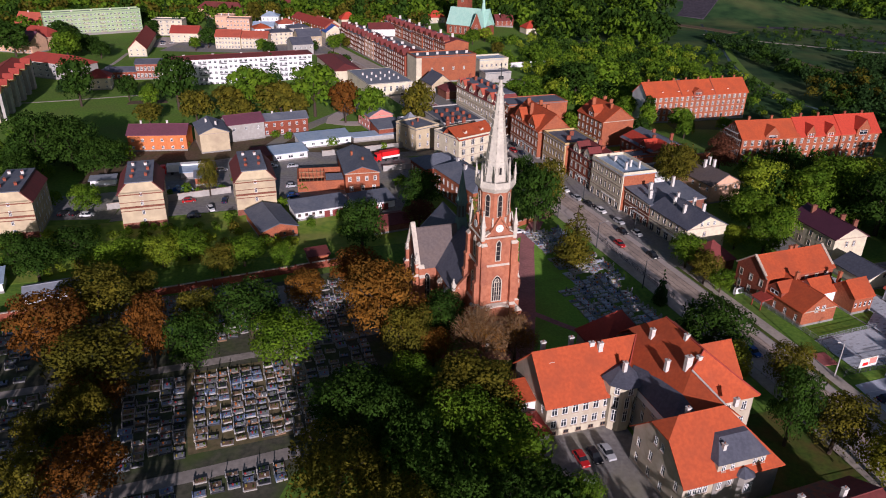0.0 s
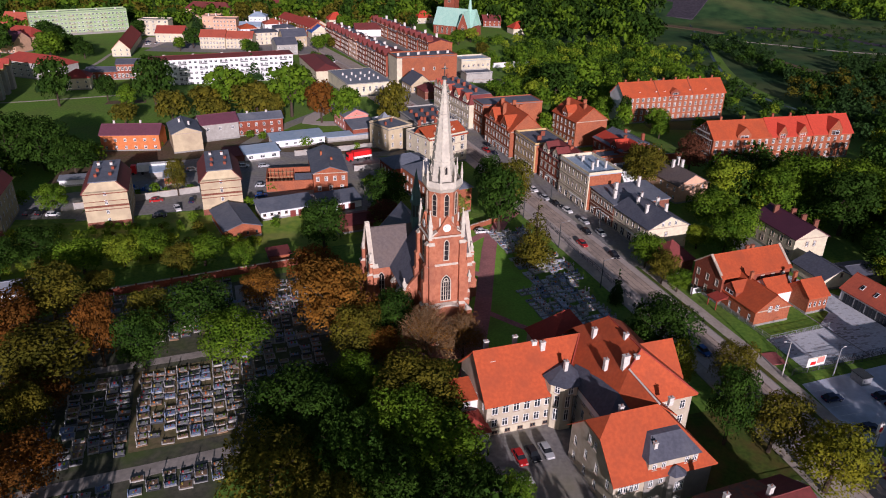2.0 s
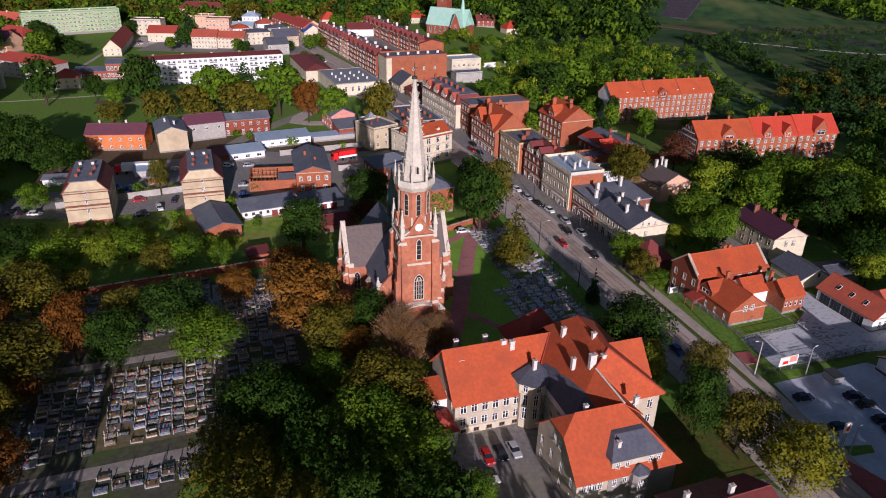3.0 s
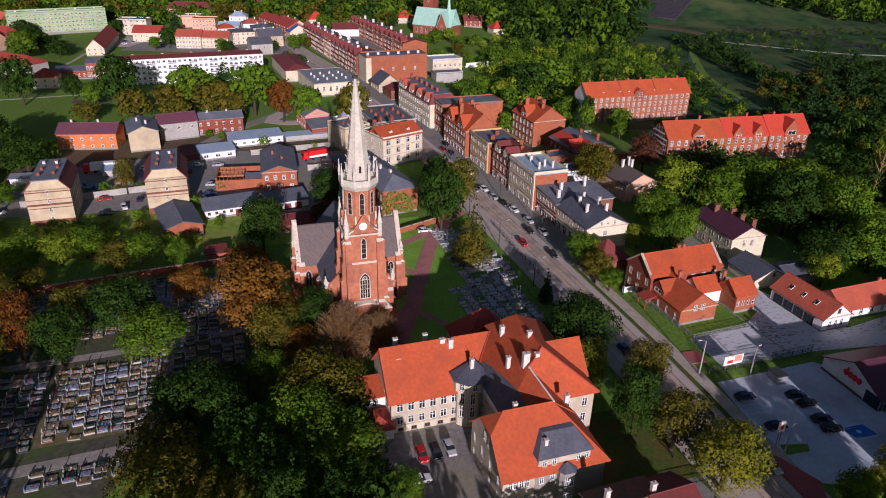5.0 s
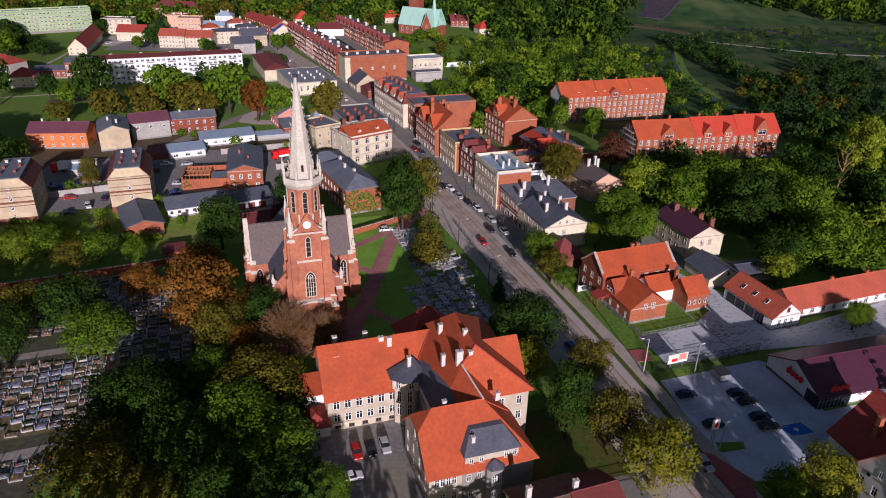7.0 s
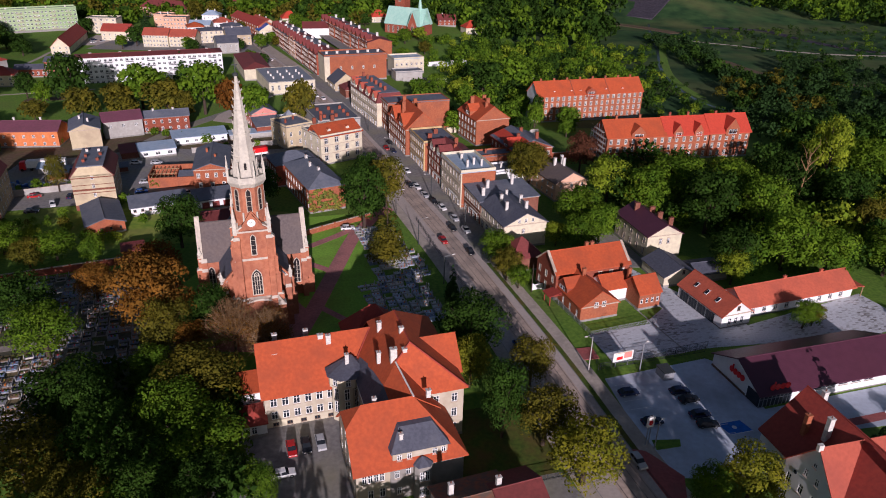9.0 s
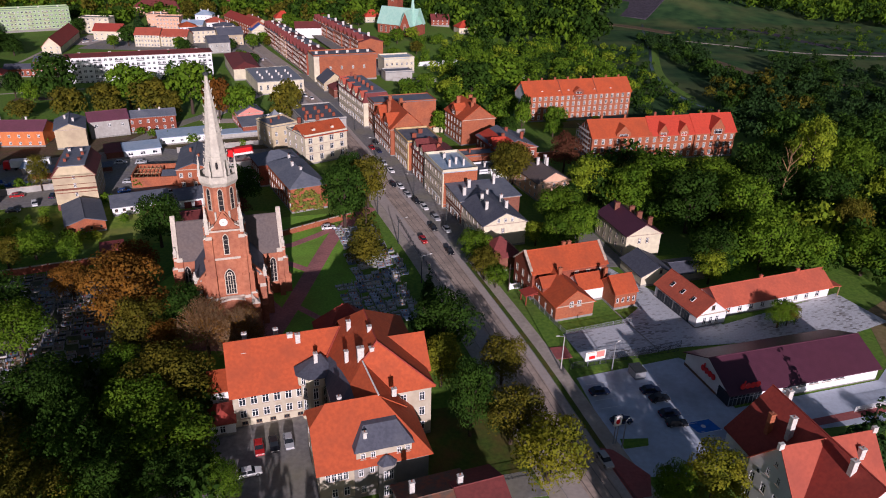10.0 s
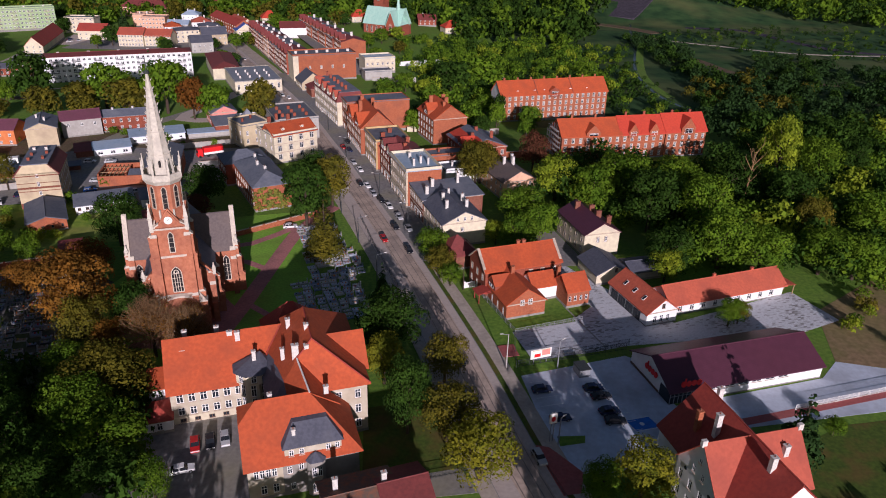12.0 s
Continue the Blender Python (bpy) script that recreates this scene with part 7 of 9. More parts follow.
# ---- second church, far up the street ----
far = thing("church", pose(5, 592, gz(16, 575), 0, 0, -27), "brick church with pale green copper roofs and a square tower", "church")
for nm, bx in (("nave_wall", (0, 0, -2, 34, 15, 7.4)), ("transept_wall", (24, -5, -2, 33, 20, 7.4)), ("tower_shaft", (5, 8, -2, 14, 17, 40))):
    mb = MB()
    mb.box(*bx)
    part(nm, mb, "brick_red", far)
mb = MB()
mb.slab([(-0.6, -0.6, 7.0), (34.6, -0.6, 7.0), (34.6, 7.5, 20), (-0.6, 7.5, 20)], 0.3)
mb.slab([(34.6, 15.6, 7.0), (-0.6, 15.6, 7.0), (-0.6, 7.5, 20), (34.6, 7.5, 20)], 0.3)
part("nave_roof", mb, "copper", far)
mb = MB()
mb.slab([(23.6, 20.4, 7.0), (23.6, -5.4, 7.0), (28.5, -5.4, 19), (28.5, 20.4, 19)], 0.3)
mb.slab([(33.4, -5.4, 7.0), (33.4, 20.4, 7.0), (28.5, 20.4, 19), (28.5, -5.4, 19)], 0.3)
mb.add([(23.6, -5.1, 7.1), (33.4, -5.1, 7.1), (28.5, -5.1, 18.8)], [(0, 1, 2)], 1)
part("transept_roof", mb, ("copper", "brick_red"), far)
mb = MB()
mb.cone(ngon(8, 1.8, 0.5, 28.5, 7.5), 18.5, (28.5, 7.5, 34))
part("ridge_turret", mb, "copper", far)
for i in range(5):
    gothic_window(far, pose(3.5 + 4.4 * i, -0.02, 1.0), 1.3, 5.0, 2)
gothic_window(far, pose(28.5, -5.02, 3.0), 2.2, 6.5, 3)
for zz in (24, 31):
    gothic_window(far, pose(9.5, 7.98, zz), 1.6, 5.0, 2)

# ---- trees ----


def leaf_cloud(seed, centres, count, size, flat=0.75):
    """Small folded leaf clumps over a set of lobes (x, y, z, r). Returns vertices, faces and the lobes' soft normals."""
    g = np.random.default_rng(seed)
    c = np.array(centres)
    wgt = c[:, 3] ** 2
    which = g.choice(len(c), count, p=wgt / wgt.sum())
    v = g.normal(size=(count, 3))
    v /= np.linalg.norm(v, axis=1)[:, None]
    low = v[:, 2] < -0.35
    v[low, 2] *= -0.6
    rad = c[which, 3] * (1.03 - 0.40 * g.random(count) ** 2.4)
    pos = c[which, :3] + v * rad[:, None] * np.array([1, 1, flat])
    nrm = v + g.normal(scale=0.42, size=(count, 3))
    nrm /= np.linalg.norm(nrm, axis=1)[:, None]
    side = (nrm * v).sum(1)
    nrm[side < 0] *= -1
    a = np.cross(nrm, g.normal(size=(count, 3)))
    a /= np.linalg.norm(a, axis=1)[:, None]
    b = np.cross(nrm, a)
    s = size * (0.5 + 0.9 * g.random(count))[:, None]
    k = 0.45 + 0.4 * g.random((count, 1))
    bend = nrm * s * 0.25
    quad = np.stack([pos - a * s - bend, pos - b * s * k, pos + a * s - bend, pos + b * s * k], 1)
    soft = v * 0.75 + nrm * 0.45
    soft /= np.linalg.norm(soft, axis=1)[:, None]
    faces = np.arange(count * 4).reshape(-1, 4)
    return quad.reshape(-1, 3), faces, np.repeat(soft, 4, 0)


def mesh_np(name, verts, faces, key, normals=None):
    me = bpy.data.meshes.new(name)
    me.vertices.add(len(verts))
    me.vertices.foreach_set("co", np.asarray(verts, np.float32).ravel())
    n = faces.shape[1]
    me.loops.add(len(faces) * n)
    me.loops.foreach_set("vertex_index", faces.astype(np.int32).ravel())
    me.polygons.add(len(faces))
    me.polygons.foreach_set("loop_start", np.arange(0, len(faces) * n, n, dtype=np.int32))
    me.materials.append(MT[key])
    me.update(calc_edges=True)
    if normals is not None:
        me.polygons.foreach_set("use_smooth", np.ones(len(faces), dtype=bool))
        me.normals_split_custom_set_from_vertices(normals.tolist())
        me.update()
    return me


def lobes(seed, r, h, kind):
    """The lobes of a crown of radius r whose top is h high."""
    g = random.Random(seed)
    if kind == "cone":
        out = []
        n = 9
        for i in range(n):
            z = 0.8 + (h - 1.2) * i / (n - 1)
            rr = r * (1 - i / n) ** 0.9
            k = max(1, int(5 * (1 - i / n)))
            out += [(rr * 0.45 * math.cos(6.28 * j / k + i), rr * 0.45 * math.sin(6.28 * j / k + i), z, max(0.35, rr * 0.62)) for j in range(k)]
        return out
    cz, rz = h * 0.53, h * 0.45
    n = max(15, int(8 * h / r))
    out = [(0, 0, cz + rz * 0.45, r * 0.5), (0, 0, cz - rz * 0.1, r * 0.6)]
    for i in range(n):
        a, e = 6.283 * i * 0.382 + g.uniform(-0.3, 0.3), -0.95 + 1.9 * (i + g.random()) / n
        d = g.uniform(0.52, 0.72)
        wide = r * d * math.cos(e * 0.95)
        out.append((wide * math.cos(a), wide * math.sin(a), cz + rz * 0.72 * math.sin(e), r * g.uniform(0.28, 0.44)))
    return out


def limbs(r, h, seed, cone=False):
    g = random.Random(seed)
    mb = MB()
    top = h * (0.9 if cone else 0.55)
    t = max(0.14, r * 0.055)
    mb.tube((0, 0, -0.6), (0.1 * r * 0.2, 0, top * 0.5), t * 1.25, t, 8)
    mb.tube((0.1 * r * 0.2, 0, top * 0.5), (0, 0.1, top), t, t * 0.35, 7)
    if not cone:
        for i in range(7):
            a = 6.283 * i / 7 + g.uniform(-0.3, 0.3)
            z0 = top * g.uniform(0.45, 0.95)
            mb.tube((0, 0, z0), (r * 0.62 * math.cos(a), r * 0.62 * math.sin(a), z0 + (h - z0) * g.uniform(0.35, 0.7)), t * 0.5, t * 0.12, 5)
    return mb


TREE_WORDS = {"d": "dense dark green deciduous tree", "g": "full green deciduous tree", "l": "light green leafy tree", "v": "olive green tree turning brown", "y": "small yellow-green tree in early autumn", "a": "large amber-coloured autumn tree",
              "o": "rusty orange autumn chestnut tree", "r": "round reddish brown leafy tree", "c": "slender dark green conifer tree", "k": "broad conical tree turning olive brown"}
PROTO = {}


def tree(x, y, r, h, kind, leaves=4800):
    """A tree with a crown of radius r, h metres high."""
    variant = RNG.randrange(3)
    far_off = y > 275
    fine = y < 150
    key = (kind, variant, far_off, fine)
    R, H = {"c": (2.2, 9.0), "k": (4.6, 16.0)}.get(kind, (6.0, 13.0))
    if key not in PROTO:
        sd = 31 * variant + 7 * ord(kind)
        if kind == "c":
            count, size = 2600, 0.22
        else:
            count, size = (1900, 0.46) if far_off else (6600, 0.212) if fine else (leaves, 0.255)
        vv, ff, nn = leaf_cloud(sd, lobes(sd, R, H, "cone" if kind in "ck" else "round"), count, size, 0.95)
        PROTO[key] = (mesh_np("crown", vv, ff, "leaf_" + {"k": "v"}.get(kind, kind), nn), limbs(R, H, sd, kind in "ck").data("trunk", ["bark"]))
    crown, trunk = PROTO[key]
    s, sz = r / R, h / H
    root = thing("tree", pose(x, y, gz(x, y), 0, 0, RNG.uniform(0, 360)), TREE_WORDS[kind], "tree")
    for nm, me in (("crown", crown), ("trunk", trunk)):
        part(nm, me, (), root, m=Matrix.Diagonal((s, s, sz, 1)))
    return root


CEMETERY_TREES = [(-80.5, 123.6, 8.8, 17.8, "o"), (-65.4, 113.6, 10.5, 14.7, "v"), (-63.6, 106.2, 6.5, 9.9, "o"), (-62.5, 98.9, 5.5, 13.6, "v"), (-56.3, 86.1, 7.3, 11.9, "o"), (-64.7, 84.1, 5.5, 11.7, "v"), (-58.6, 121.8, 5.2, 18.9, "o"), (-50.0, 121.4, 6.4, 14.3, "d"), (-41.1, 133.1, 8.5, 15.4, "d"), (-52.7, 134.0, 5.6, 12.5, "v"), (-31.1, 123.3, 8.0, 14.0, "g"), (-31.3, 147.5, 5.4, 11.3, "a"), (-11.9, 134.4, 10.2, 20.9, "a"), (-20.3, 157.6, 6.9, 11.9, "o"), (-5.7, 124.4, 5.9, 15.0, "v"), (-0.2, 124.2, 4.3, 9.8, "a"), (1.8, 133.4, 5.8, 14.0, "d"), (-76.5, 137.8, 8.9, 15.8, "v")]
CEMETERY_SMALL = [(-72.0, 150.6, 4.1, 7.7, "v"), (-69.6, 96.2, 3.9, 9.1, "v"), (-64.6, 95.8, 3.9, 7.5, "d")]
SCHOOL_TREES = [(-14.4, 101.1, 9.6, 14.7, "d"), (-15.3, 85.2, 8.6, 14.1, "v"), (7.4, 107.0, 9.0, 14.3, "v"), (5.7, 97.2, 7.4, 14.3, "g"), (12.0, 91.3, 8.2, 13.7, "g"), (-2.8, 88.0, 6.9, 16.6, "d"), (24.4, 82.5, 3.4, 10.2, "g"), (-5.6, 80.5, 6.1, 10.8, "v"), (-4.8, 112.9, 5.8, 10.2, "g"), (-7.5, 95.8, 5.8, 16.0, "d"), (5.0, 85.1, 6.8, 11.6, "d"), (15.0, 84.5, 5.4, 9.5, "d"), (19.6, 85.1, 3.6, 8.5, "d")]
SCRUB = [(-139.4, 233.7, 10.7, 24.7, "d"), (-131.0, 240.3, 11.0, 21.0, "d"), (-118.0, 236.0, 8.2, 15.0, "d"), (-138.8, 219.5, 6.5, 14.2, "d"), (-20.9, 178.2, 7.2, 17.1, "d"), (-5.3, 207.3, 7.5, 15.3, "d"), (-5.5, 196.7, 5.5, 8.8, "r"), (-108.5, 201.3, 5.2, 10.8, "g"), (-75.8, 218.7, 3.7, 13.6, "v"), (-101.7, 158.6, 6.4, 12.3, "d"), (-96.5, 168.5, 6.8, 11.1, "d"), (-81.5, 162.7, 6.6, 10.7, "g"), (-110.3, 163.8, 4.4, 11.7, "d"), (-67.6, 171.4, 6.9, 9.5, "g"), (-51.7, 168.6, 6.0, 9.4, "g"), (-40.7, 166.5, 3.7, 8.7, "g"), (-72.8, 167.0, 6.0, 10.2, "l"), (-56.2, 163.2, 5.1, 9.6, "v")]
CHURCHYARD_TREES = [(29.6, 194.0, 7.6, 22.7, "d"), (34.9, 211.1, 7.2, 19.0, "v"), (38.1, 174.9, 5.8, 19.2, "k"), (82.7, 233.3, 7.5, 17.9, "v"), (68.7, 172.3, 5.2, 10.9, "g"), (70.6, 163.1, 4.4, 10.1, "v"), (73.5, 158.8, 3.5, 7.4, "g"), (28.1, 220.4, 5.6, 16.6, "d")]
ROADSIDE = [(59.9, 128.0, 8.4, 16.4, "d"), (59.4, 116.2, 4.8, 13.4, "y"), (72.0, 117.0, 5.0, 12.4, "v"), (65.0, 101.0, 5.0, 18.5, "d"), (72.5, 99.2, 6.2, 14.0, "v"), (78.1, 89.4, 7.6, 14.9, "y"), (56.1, 152.2, 2.0, 9.9, "c"), (55.8, 131.9, 2.8, 13.4, "c")]
CORNER_TREES = [(105.3, 85.6, 6.4, 12.0, "y"), (98.0, 84.2, 4.2, 9.6, "g"), (140.6, 142.0, 3.8, 8.2, "g"), (143.4, 143.2, 3.0, 6.6, "v"), (136.5, 96.5, 4.6, 14.5, "c"), (131.5, 94.0, 2.6, 7.0, "c"), (146.8, 103.0, 2.4, 4.6, "g")]
PARK_TREES = [(-122.3, 326.0, 10.4, 26.5, "d"), (-88.3, 324.8, 10.4, 23.2, "g"), (-57.2, 318.5, 11.8, 25.9, "g"), (-71.3, 311.1, 10.6, 18.6, "v"), (-95.3, 315.5, 8.2, 15.4, "v"), (-106.7, 303.4, 7.9, 15.9, "v"), (-30.2, 303.4, 7.4, 19.2, "g"), (-9.6, 299.8, 8.5, 21.9, "v"), (-42.1, 309.7, 7.0, 20.5, "o"), (-169.0, 328.2, 8.4, 24.6, "d"), (-126.8, 301.2, 6.2, 9.8, "v"), (-134.7, 324.8, 4.7, 12.9, "g"), (-229.3, 441.3, 10.4, 19.1, "g"), (-151.5, 340.6, 5.5, 13.3, "d"), (-86.4, 300.5, 6.9, 13.4, "v"), (-81.2, 327.3, 7.9, 18.1, "g"), (-64.9, 434.8, 4.8, 10.8, "g"), (-267.2, 451.5, 10.6, 22.3, "d"), (-63.0, 306.5, 6.2, 13.7, "v")]
BACKYARDS = [(97.3, 321.6, 3.4, 16.3, "d"), (44.6, 339.3, 8.3, 13.1, "g"), (105.1, 250.2, 6.4, 16.2, "r"), (109.6, 221.6, 8.6, 16.3, "l"), (95.5, 196.3, 8.0, 15.0, "g"), (84.4, 236.4, 7.7, 15.7, "v"), (75.4, 387.7, 12.4, 19.5, "d"), (91.6, 403.6, 12.9, 20.3, "g"), (111.5, 317.0, 6.5, 11.5, "g"), (93, 180, 6, 13, "g"), (100, 187, 6, 14, "g"), (87, 185, 4, 8, "l"), (58, 300, 5, 11, "g"), (64, 312, 5, 12, "g"), (88, 298, 4.5, 10, "d"), (96, 318, 5, 13, "g"), (84, 318, 6, 13, "g"), (50, 318, 5, 10, "l"), (92, 340, 6, 12, "g"), (40, 372, 5, 9, "g"), (50, 380, 6, 11, "g"), (60, 372, 5, 10, "l"), (108, 300, 5, 10, "g"), (130, 312, 4, 8, "g")]
WOODS = [(120.0, 211.1, 9.2, 17.5, "g"), (130.9, 219.2, 10.4, 19.9, "g"), (135.1, 196.7, 10.4, 21.9, "d"), (148.6, 215.2, 9.3, 19.8, "g"), (150.4, 193.2, 9.4, 21.8, "g"), (132.8, 168.5, 7.7, 14.7, "d"), (131, 163.5, 4.6, 10.6, "l"), (148.6, 172.7, 8.6, 18.4, "g"), (169.5, 221.2, 8.6, 20.5, "d"), (192.1, 239.1, 8.1, 29.0, "l"), (181.7, 205.3, 8.1, 19.4, "d"), (205.6, 236.9, 8.5, 21.7, "g"), (183.3, 192.3, 6.0, 15.1, "v"), (158.0, 168.2, 8.4, 16.2, "g"), (224.9, 249.6, 6.4, 18.4, "d"), (176.2, 170.6, 7.8, 14.9, "g"), (199.8, 191.8, 8.5, 18.2, "g"), (184.3, 168.0, 8.4, 14.5, "g")]
TOWN_TREES = [(-272, 519, 8, 15, "d"), (-252, 492, 9, 15, "d"), (-238, 476, 8, 13, "d"), (-226, 466, 7, 12, "d"), (-232, 446, 8, 13, "d"), (-214, 452, 7, 11, "d"), (-161, 500, 7, 15, "d"), (-202, 564, 7, 14, "d"), (-216, 545, 6, 13, "d"), (-247, 606, 9, 15, "d"),
              (-157, 620, 8, 19, "v"), (-145, 630, 8, 18, "v"), (-104, 560, 5, 11, "v"), (-92, 566, 5, 10, "o"), (-74, 498, 5, 12, "g"), (-70, 570, 6, 11, "g"), (-60, 584, 7, 12, "g"), (-134, 655, 8, 14, "g"), (-166, 488, 5, 10, "g"), (-190, 355, 4, 10, "c"), (-177, 560, 5, 18, "c"), (-93, 394, 6, 15, "c"),
              (-72, 520, 5, 10, "g"), (-86, 490, 4, 9, "d"), (-66, 512, 4, 8, "v"), (-40, 606, 7, 12, "g"), (-14, 618, 7, 12, "d"), (-70, 606, 7, 12, "g"), (16, 520, 6, 11, "g"), (24, 540, 6, 12, "g"), (34, 556, 6, 11, "l"), (26, 470, 5, 9, "g"), (40, 500, 5, 10, "v"), (40, 440, 5, 9, "g"), (-112, 470, 5, 11, "d"), (-120, 486, 5, 10, "g"), (-58, 436, 4, 9, "d")]
for group_list in (TOWN_TREES, CEMETERY_TREES, CEMETERY_SMALL, SCHOOL_TREES, SCRUB, CHURCHYARD_TREES, ROADSIDE, CORNER_TREES, PARK_TREES, BACKYARDS, WOODS):
    for tx, ty, tr, th, tk in group_list:
        tree(tx, ty, tr, th, tk)


def bare_tree(x, y, r, h, seed):
    """A nearly leafless tree: a trunk, limbs and a crown of fine twigs."""
    g = random.Random(seed)
    root = thing("tree", pose(x, y, gz(x, y)), "almost leafless tree with fine brown twigs", "tree")
    mb = limbs(r, h * 0.9, seed)
    part("trunk", mb, "bark", root)
    tw = MB()
    for i in range(420):
        a, e = g.uniform(0, 6.283), g.uniform(-0.25, 1.5)
        d0, d1 = r * g.uniform(0.2, 0.6), r * g.uniform(0.85, 1.05)
        p = Vector((d0 * math.cos(a) * math.cos(e), d0 * math.sin(a) * math.cos(e), h * 0.42 + d0 * math.sin(e)))
        a2, e2 = a + g.uniform(-0.4, 0.4), e + g.uniform(-0.3, 0.3)
        q = Vector((d1 * math.cos(a2) * math.cos(e2), d1 * math.sin(a2) * math.cos(e2), h * 0.42 + d1 * math.sin(e2) * 1.35))
        tw.tube(p, q, 0.06, 0.02, 3)
        for k in range(3):
            t = g.uniform(0.3, 0.9)
            w = p.lerp(q, t)
            tw.tube(w, w + Vector((g.uniform(-1, 1), g.uniform(-1, 1), g.uniform(0.2, 1))) * r * 0.2, 0.04, 0.015, 3)
    part("crown", tw, "twig", root)
    spots = [(r * 0.6 * math.cos(2.4 * i) * math.sqrt((i % 5 + 1) / 5), r * 0.6 * math.sin(2.4 * i) * math.sqrt((i % 5 + 1) / 5), h * (0.42 + 0.12 * (i % 4)), r * 0.42) for i in range(22)]
    vv, ff, nn = leaf_cloud(seed + 40, spots, 2600, 0.15, 1.0)
    part("leaves", mesh_np("leaves", vv, ff, "leaf_a", nn), (), root, "thin veil of brown leaves")


bare_tree(9.0, 124.0, 6.6, 14.5, 3)
bare_tree(16.8, 123.6, 5.6, 13.5, 5)


def far_wood(name, places, seed, per, size, key, label, tall=1.0, jitter=0.2):
    """Many crowns joined into one mesh; places: (x, y, r)."""
    vs, fs, ns, n = [], [], [], 0
    protos = [leaf_cloud(seed + k, lobes(seed + k, 1.0, 1.9 * tall, "round"), per, size, 0.95) for k in range(4)]
    g = random.Random(seed)
    for x, y, r in places:
        v, f, soft = protos[g.randrange(4)]
        a = g.uniform(0, 6.283)
        rot = np.array([[math.cos(a), -math.sin(a), 0], [math.sin(a), math.cos(a), 0], [0, 0, 1]])
        s = np.array([r, r, r * g.uniform(1 - 0.75 * jitter, 1 + 1.25 * jitter)])
        vs.append((v @ rot.T) * s + np.array([x, y, gz(x, y) - r * 0.25]))
        fs.append(f + n)
        ns.append(soft @ rot.T)
        n += len(v)
    return tagged(part(name, mesh_np(name, np.concatenate(vs), np.concatenate(fs), key, np.concatenate(ns)), ()), label, "woodland", kind="stuff")


def scatter(poly, spacing, seed, rmin, rmax, keep=1.0):
    g = random.Random(seed)
    xs, ys = [p[0] for p in poly], [p[1] for p in poly]
    out = []
    y = min(ys)
    while y < max(ys):
        x = min(xs)
        while x < max(xs):
            px, py = x + g.uniform(-0.5, 0.5) * spacing, y + g.uniform(-0.5, 0.5) * spacing
            inside = False
            for i in range(len(poly)):
                (x1, y1), (x2, y2) = poly[i], poly[i - 1]
                if (y1 > py) != (y2 > py) and px < (x2 - x1) * (py - y1) / (y2 - y1) + x1:
                    inside = not inside
            if inside and g.random() < keep:
                out.append((px, py, g.uniform(rmin, rmax)))
            x += spacing
        y += spacing
    return out


def mixed_wood(poly, spacing, seed, rmin, rmax, per, size, keys, keep=1.0, label="dense mixed woodland", tall=1.0, jitter=0.2):
    sp = scatter(poly, spacing, seed, rmin, rmax, keep)
    g = random.Random(seed + 1)
    sets = {k: [] for k in keys}
    for s in sp:
        sets[g.choice(keys)].append(s)
    for i, k in enumerate(sorted(sets)):
        if sets[k]:
            far_wood("woodland", sets[k], seed + 10 * i, per, size, "leaf_" + k, label, tall, jitter)


# near wood on the right, behind the villa and the white house
mixed_wood([(92, 205), (104, 202), (118, 207), (130, 190), (137, 168), (160, 166), (215, 160), (290, 190), (330, 300), (260, 330), (200, 300), (186, 258), (118, 256), (108, 232)], 9.0, 100, 3.6, 7.4, 420, 0.095, ("d", "g", "d", "d", "g", "d", "l"))
# valley side and scrub
mixed_wood([(60, 345), (95, 350), (150, 372), (166, 392), (172, 440), (178, 500), (184, 560), (120, 560), (70, 560), (60, 480)], 9.5, 200, 3.0, 6.5, 260, 0.115, ("g", "g", "l", "g", "d"))
mixed_wood([(190, 296), (330, 300), (440, 330), (400, 420), (300, 432), (246, 440), (222, 400), (208, 372), (186, 345)], 9.5, 300, 3.0, 6.0, 190, 0.14, ("c", "c", "d"), 0.9)
mixed_wood([(150, 372), (160, 345), (186, 345), (206, 368), (192, 392), (190, 430), (194, 470), (206, 520), (212, 560), (184, 560), (178, 500), (172, 440), (166, 392)], 8, 305, 1.6, 4.2, 130, 0.16, ("d", "g", "d", "l"), 0.85, "scrub and young trees on the valley side")
mixed_wood([(214, 600), (226, 600), (216, 545), (202, 470), (200, 400), (188, 400), (192, 470), (206, 545)], 6.5, 310, 1.0, 2.4, 110, 0.17, ("g", "d"), 0.5, "bushes along the stream")
mixed_wood([(222, 612), (242, 616), (262, 560), (250, 520), (248, 450), (226, 440), (226, 520)], 7.5, 350, 2.8, 5.4, 170, 0.14, ("c", "d", "c"), 0.95)
mixed_wood([(205, 372), (262, 362), (312, 455), (264, 458), (236, 448), (214, 410)], 8, 355, 2.6, 5.6, 160, 0.14, ("c", "d", "c", "v"), 0.9)
mixed_wood([(276, 470), (306, 540), (345, 546), (350, 490), (420, 500), (480, 440), (400, 425), (300, 455)], 8.5, 360, 2.4, 5.4, 170, 0.14, ("c", "d", "c"), 0.85)
mixed_wood([(90, 560), (188, 570), (205, 640), (205, 690), (230, 740), (300, 800), (520, 700), (900, 700), (900, 1000), (-100, 1000), (-60, 660), (60, 640)], 17, 400, 7, 11, 84, 0.2, ("d", "g", "d", "g"))
mixed_wood([(240, 620), (300, 560), (400, 530), (520, 520), (560, 620), (470, 700), (300, 690)], 10, 420, 0.9, 3.4, 80, 0.19, ("d", "c", "d", "g"), 0.65, "scattered bushes on the meadow")
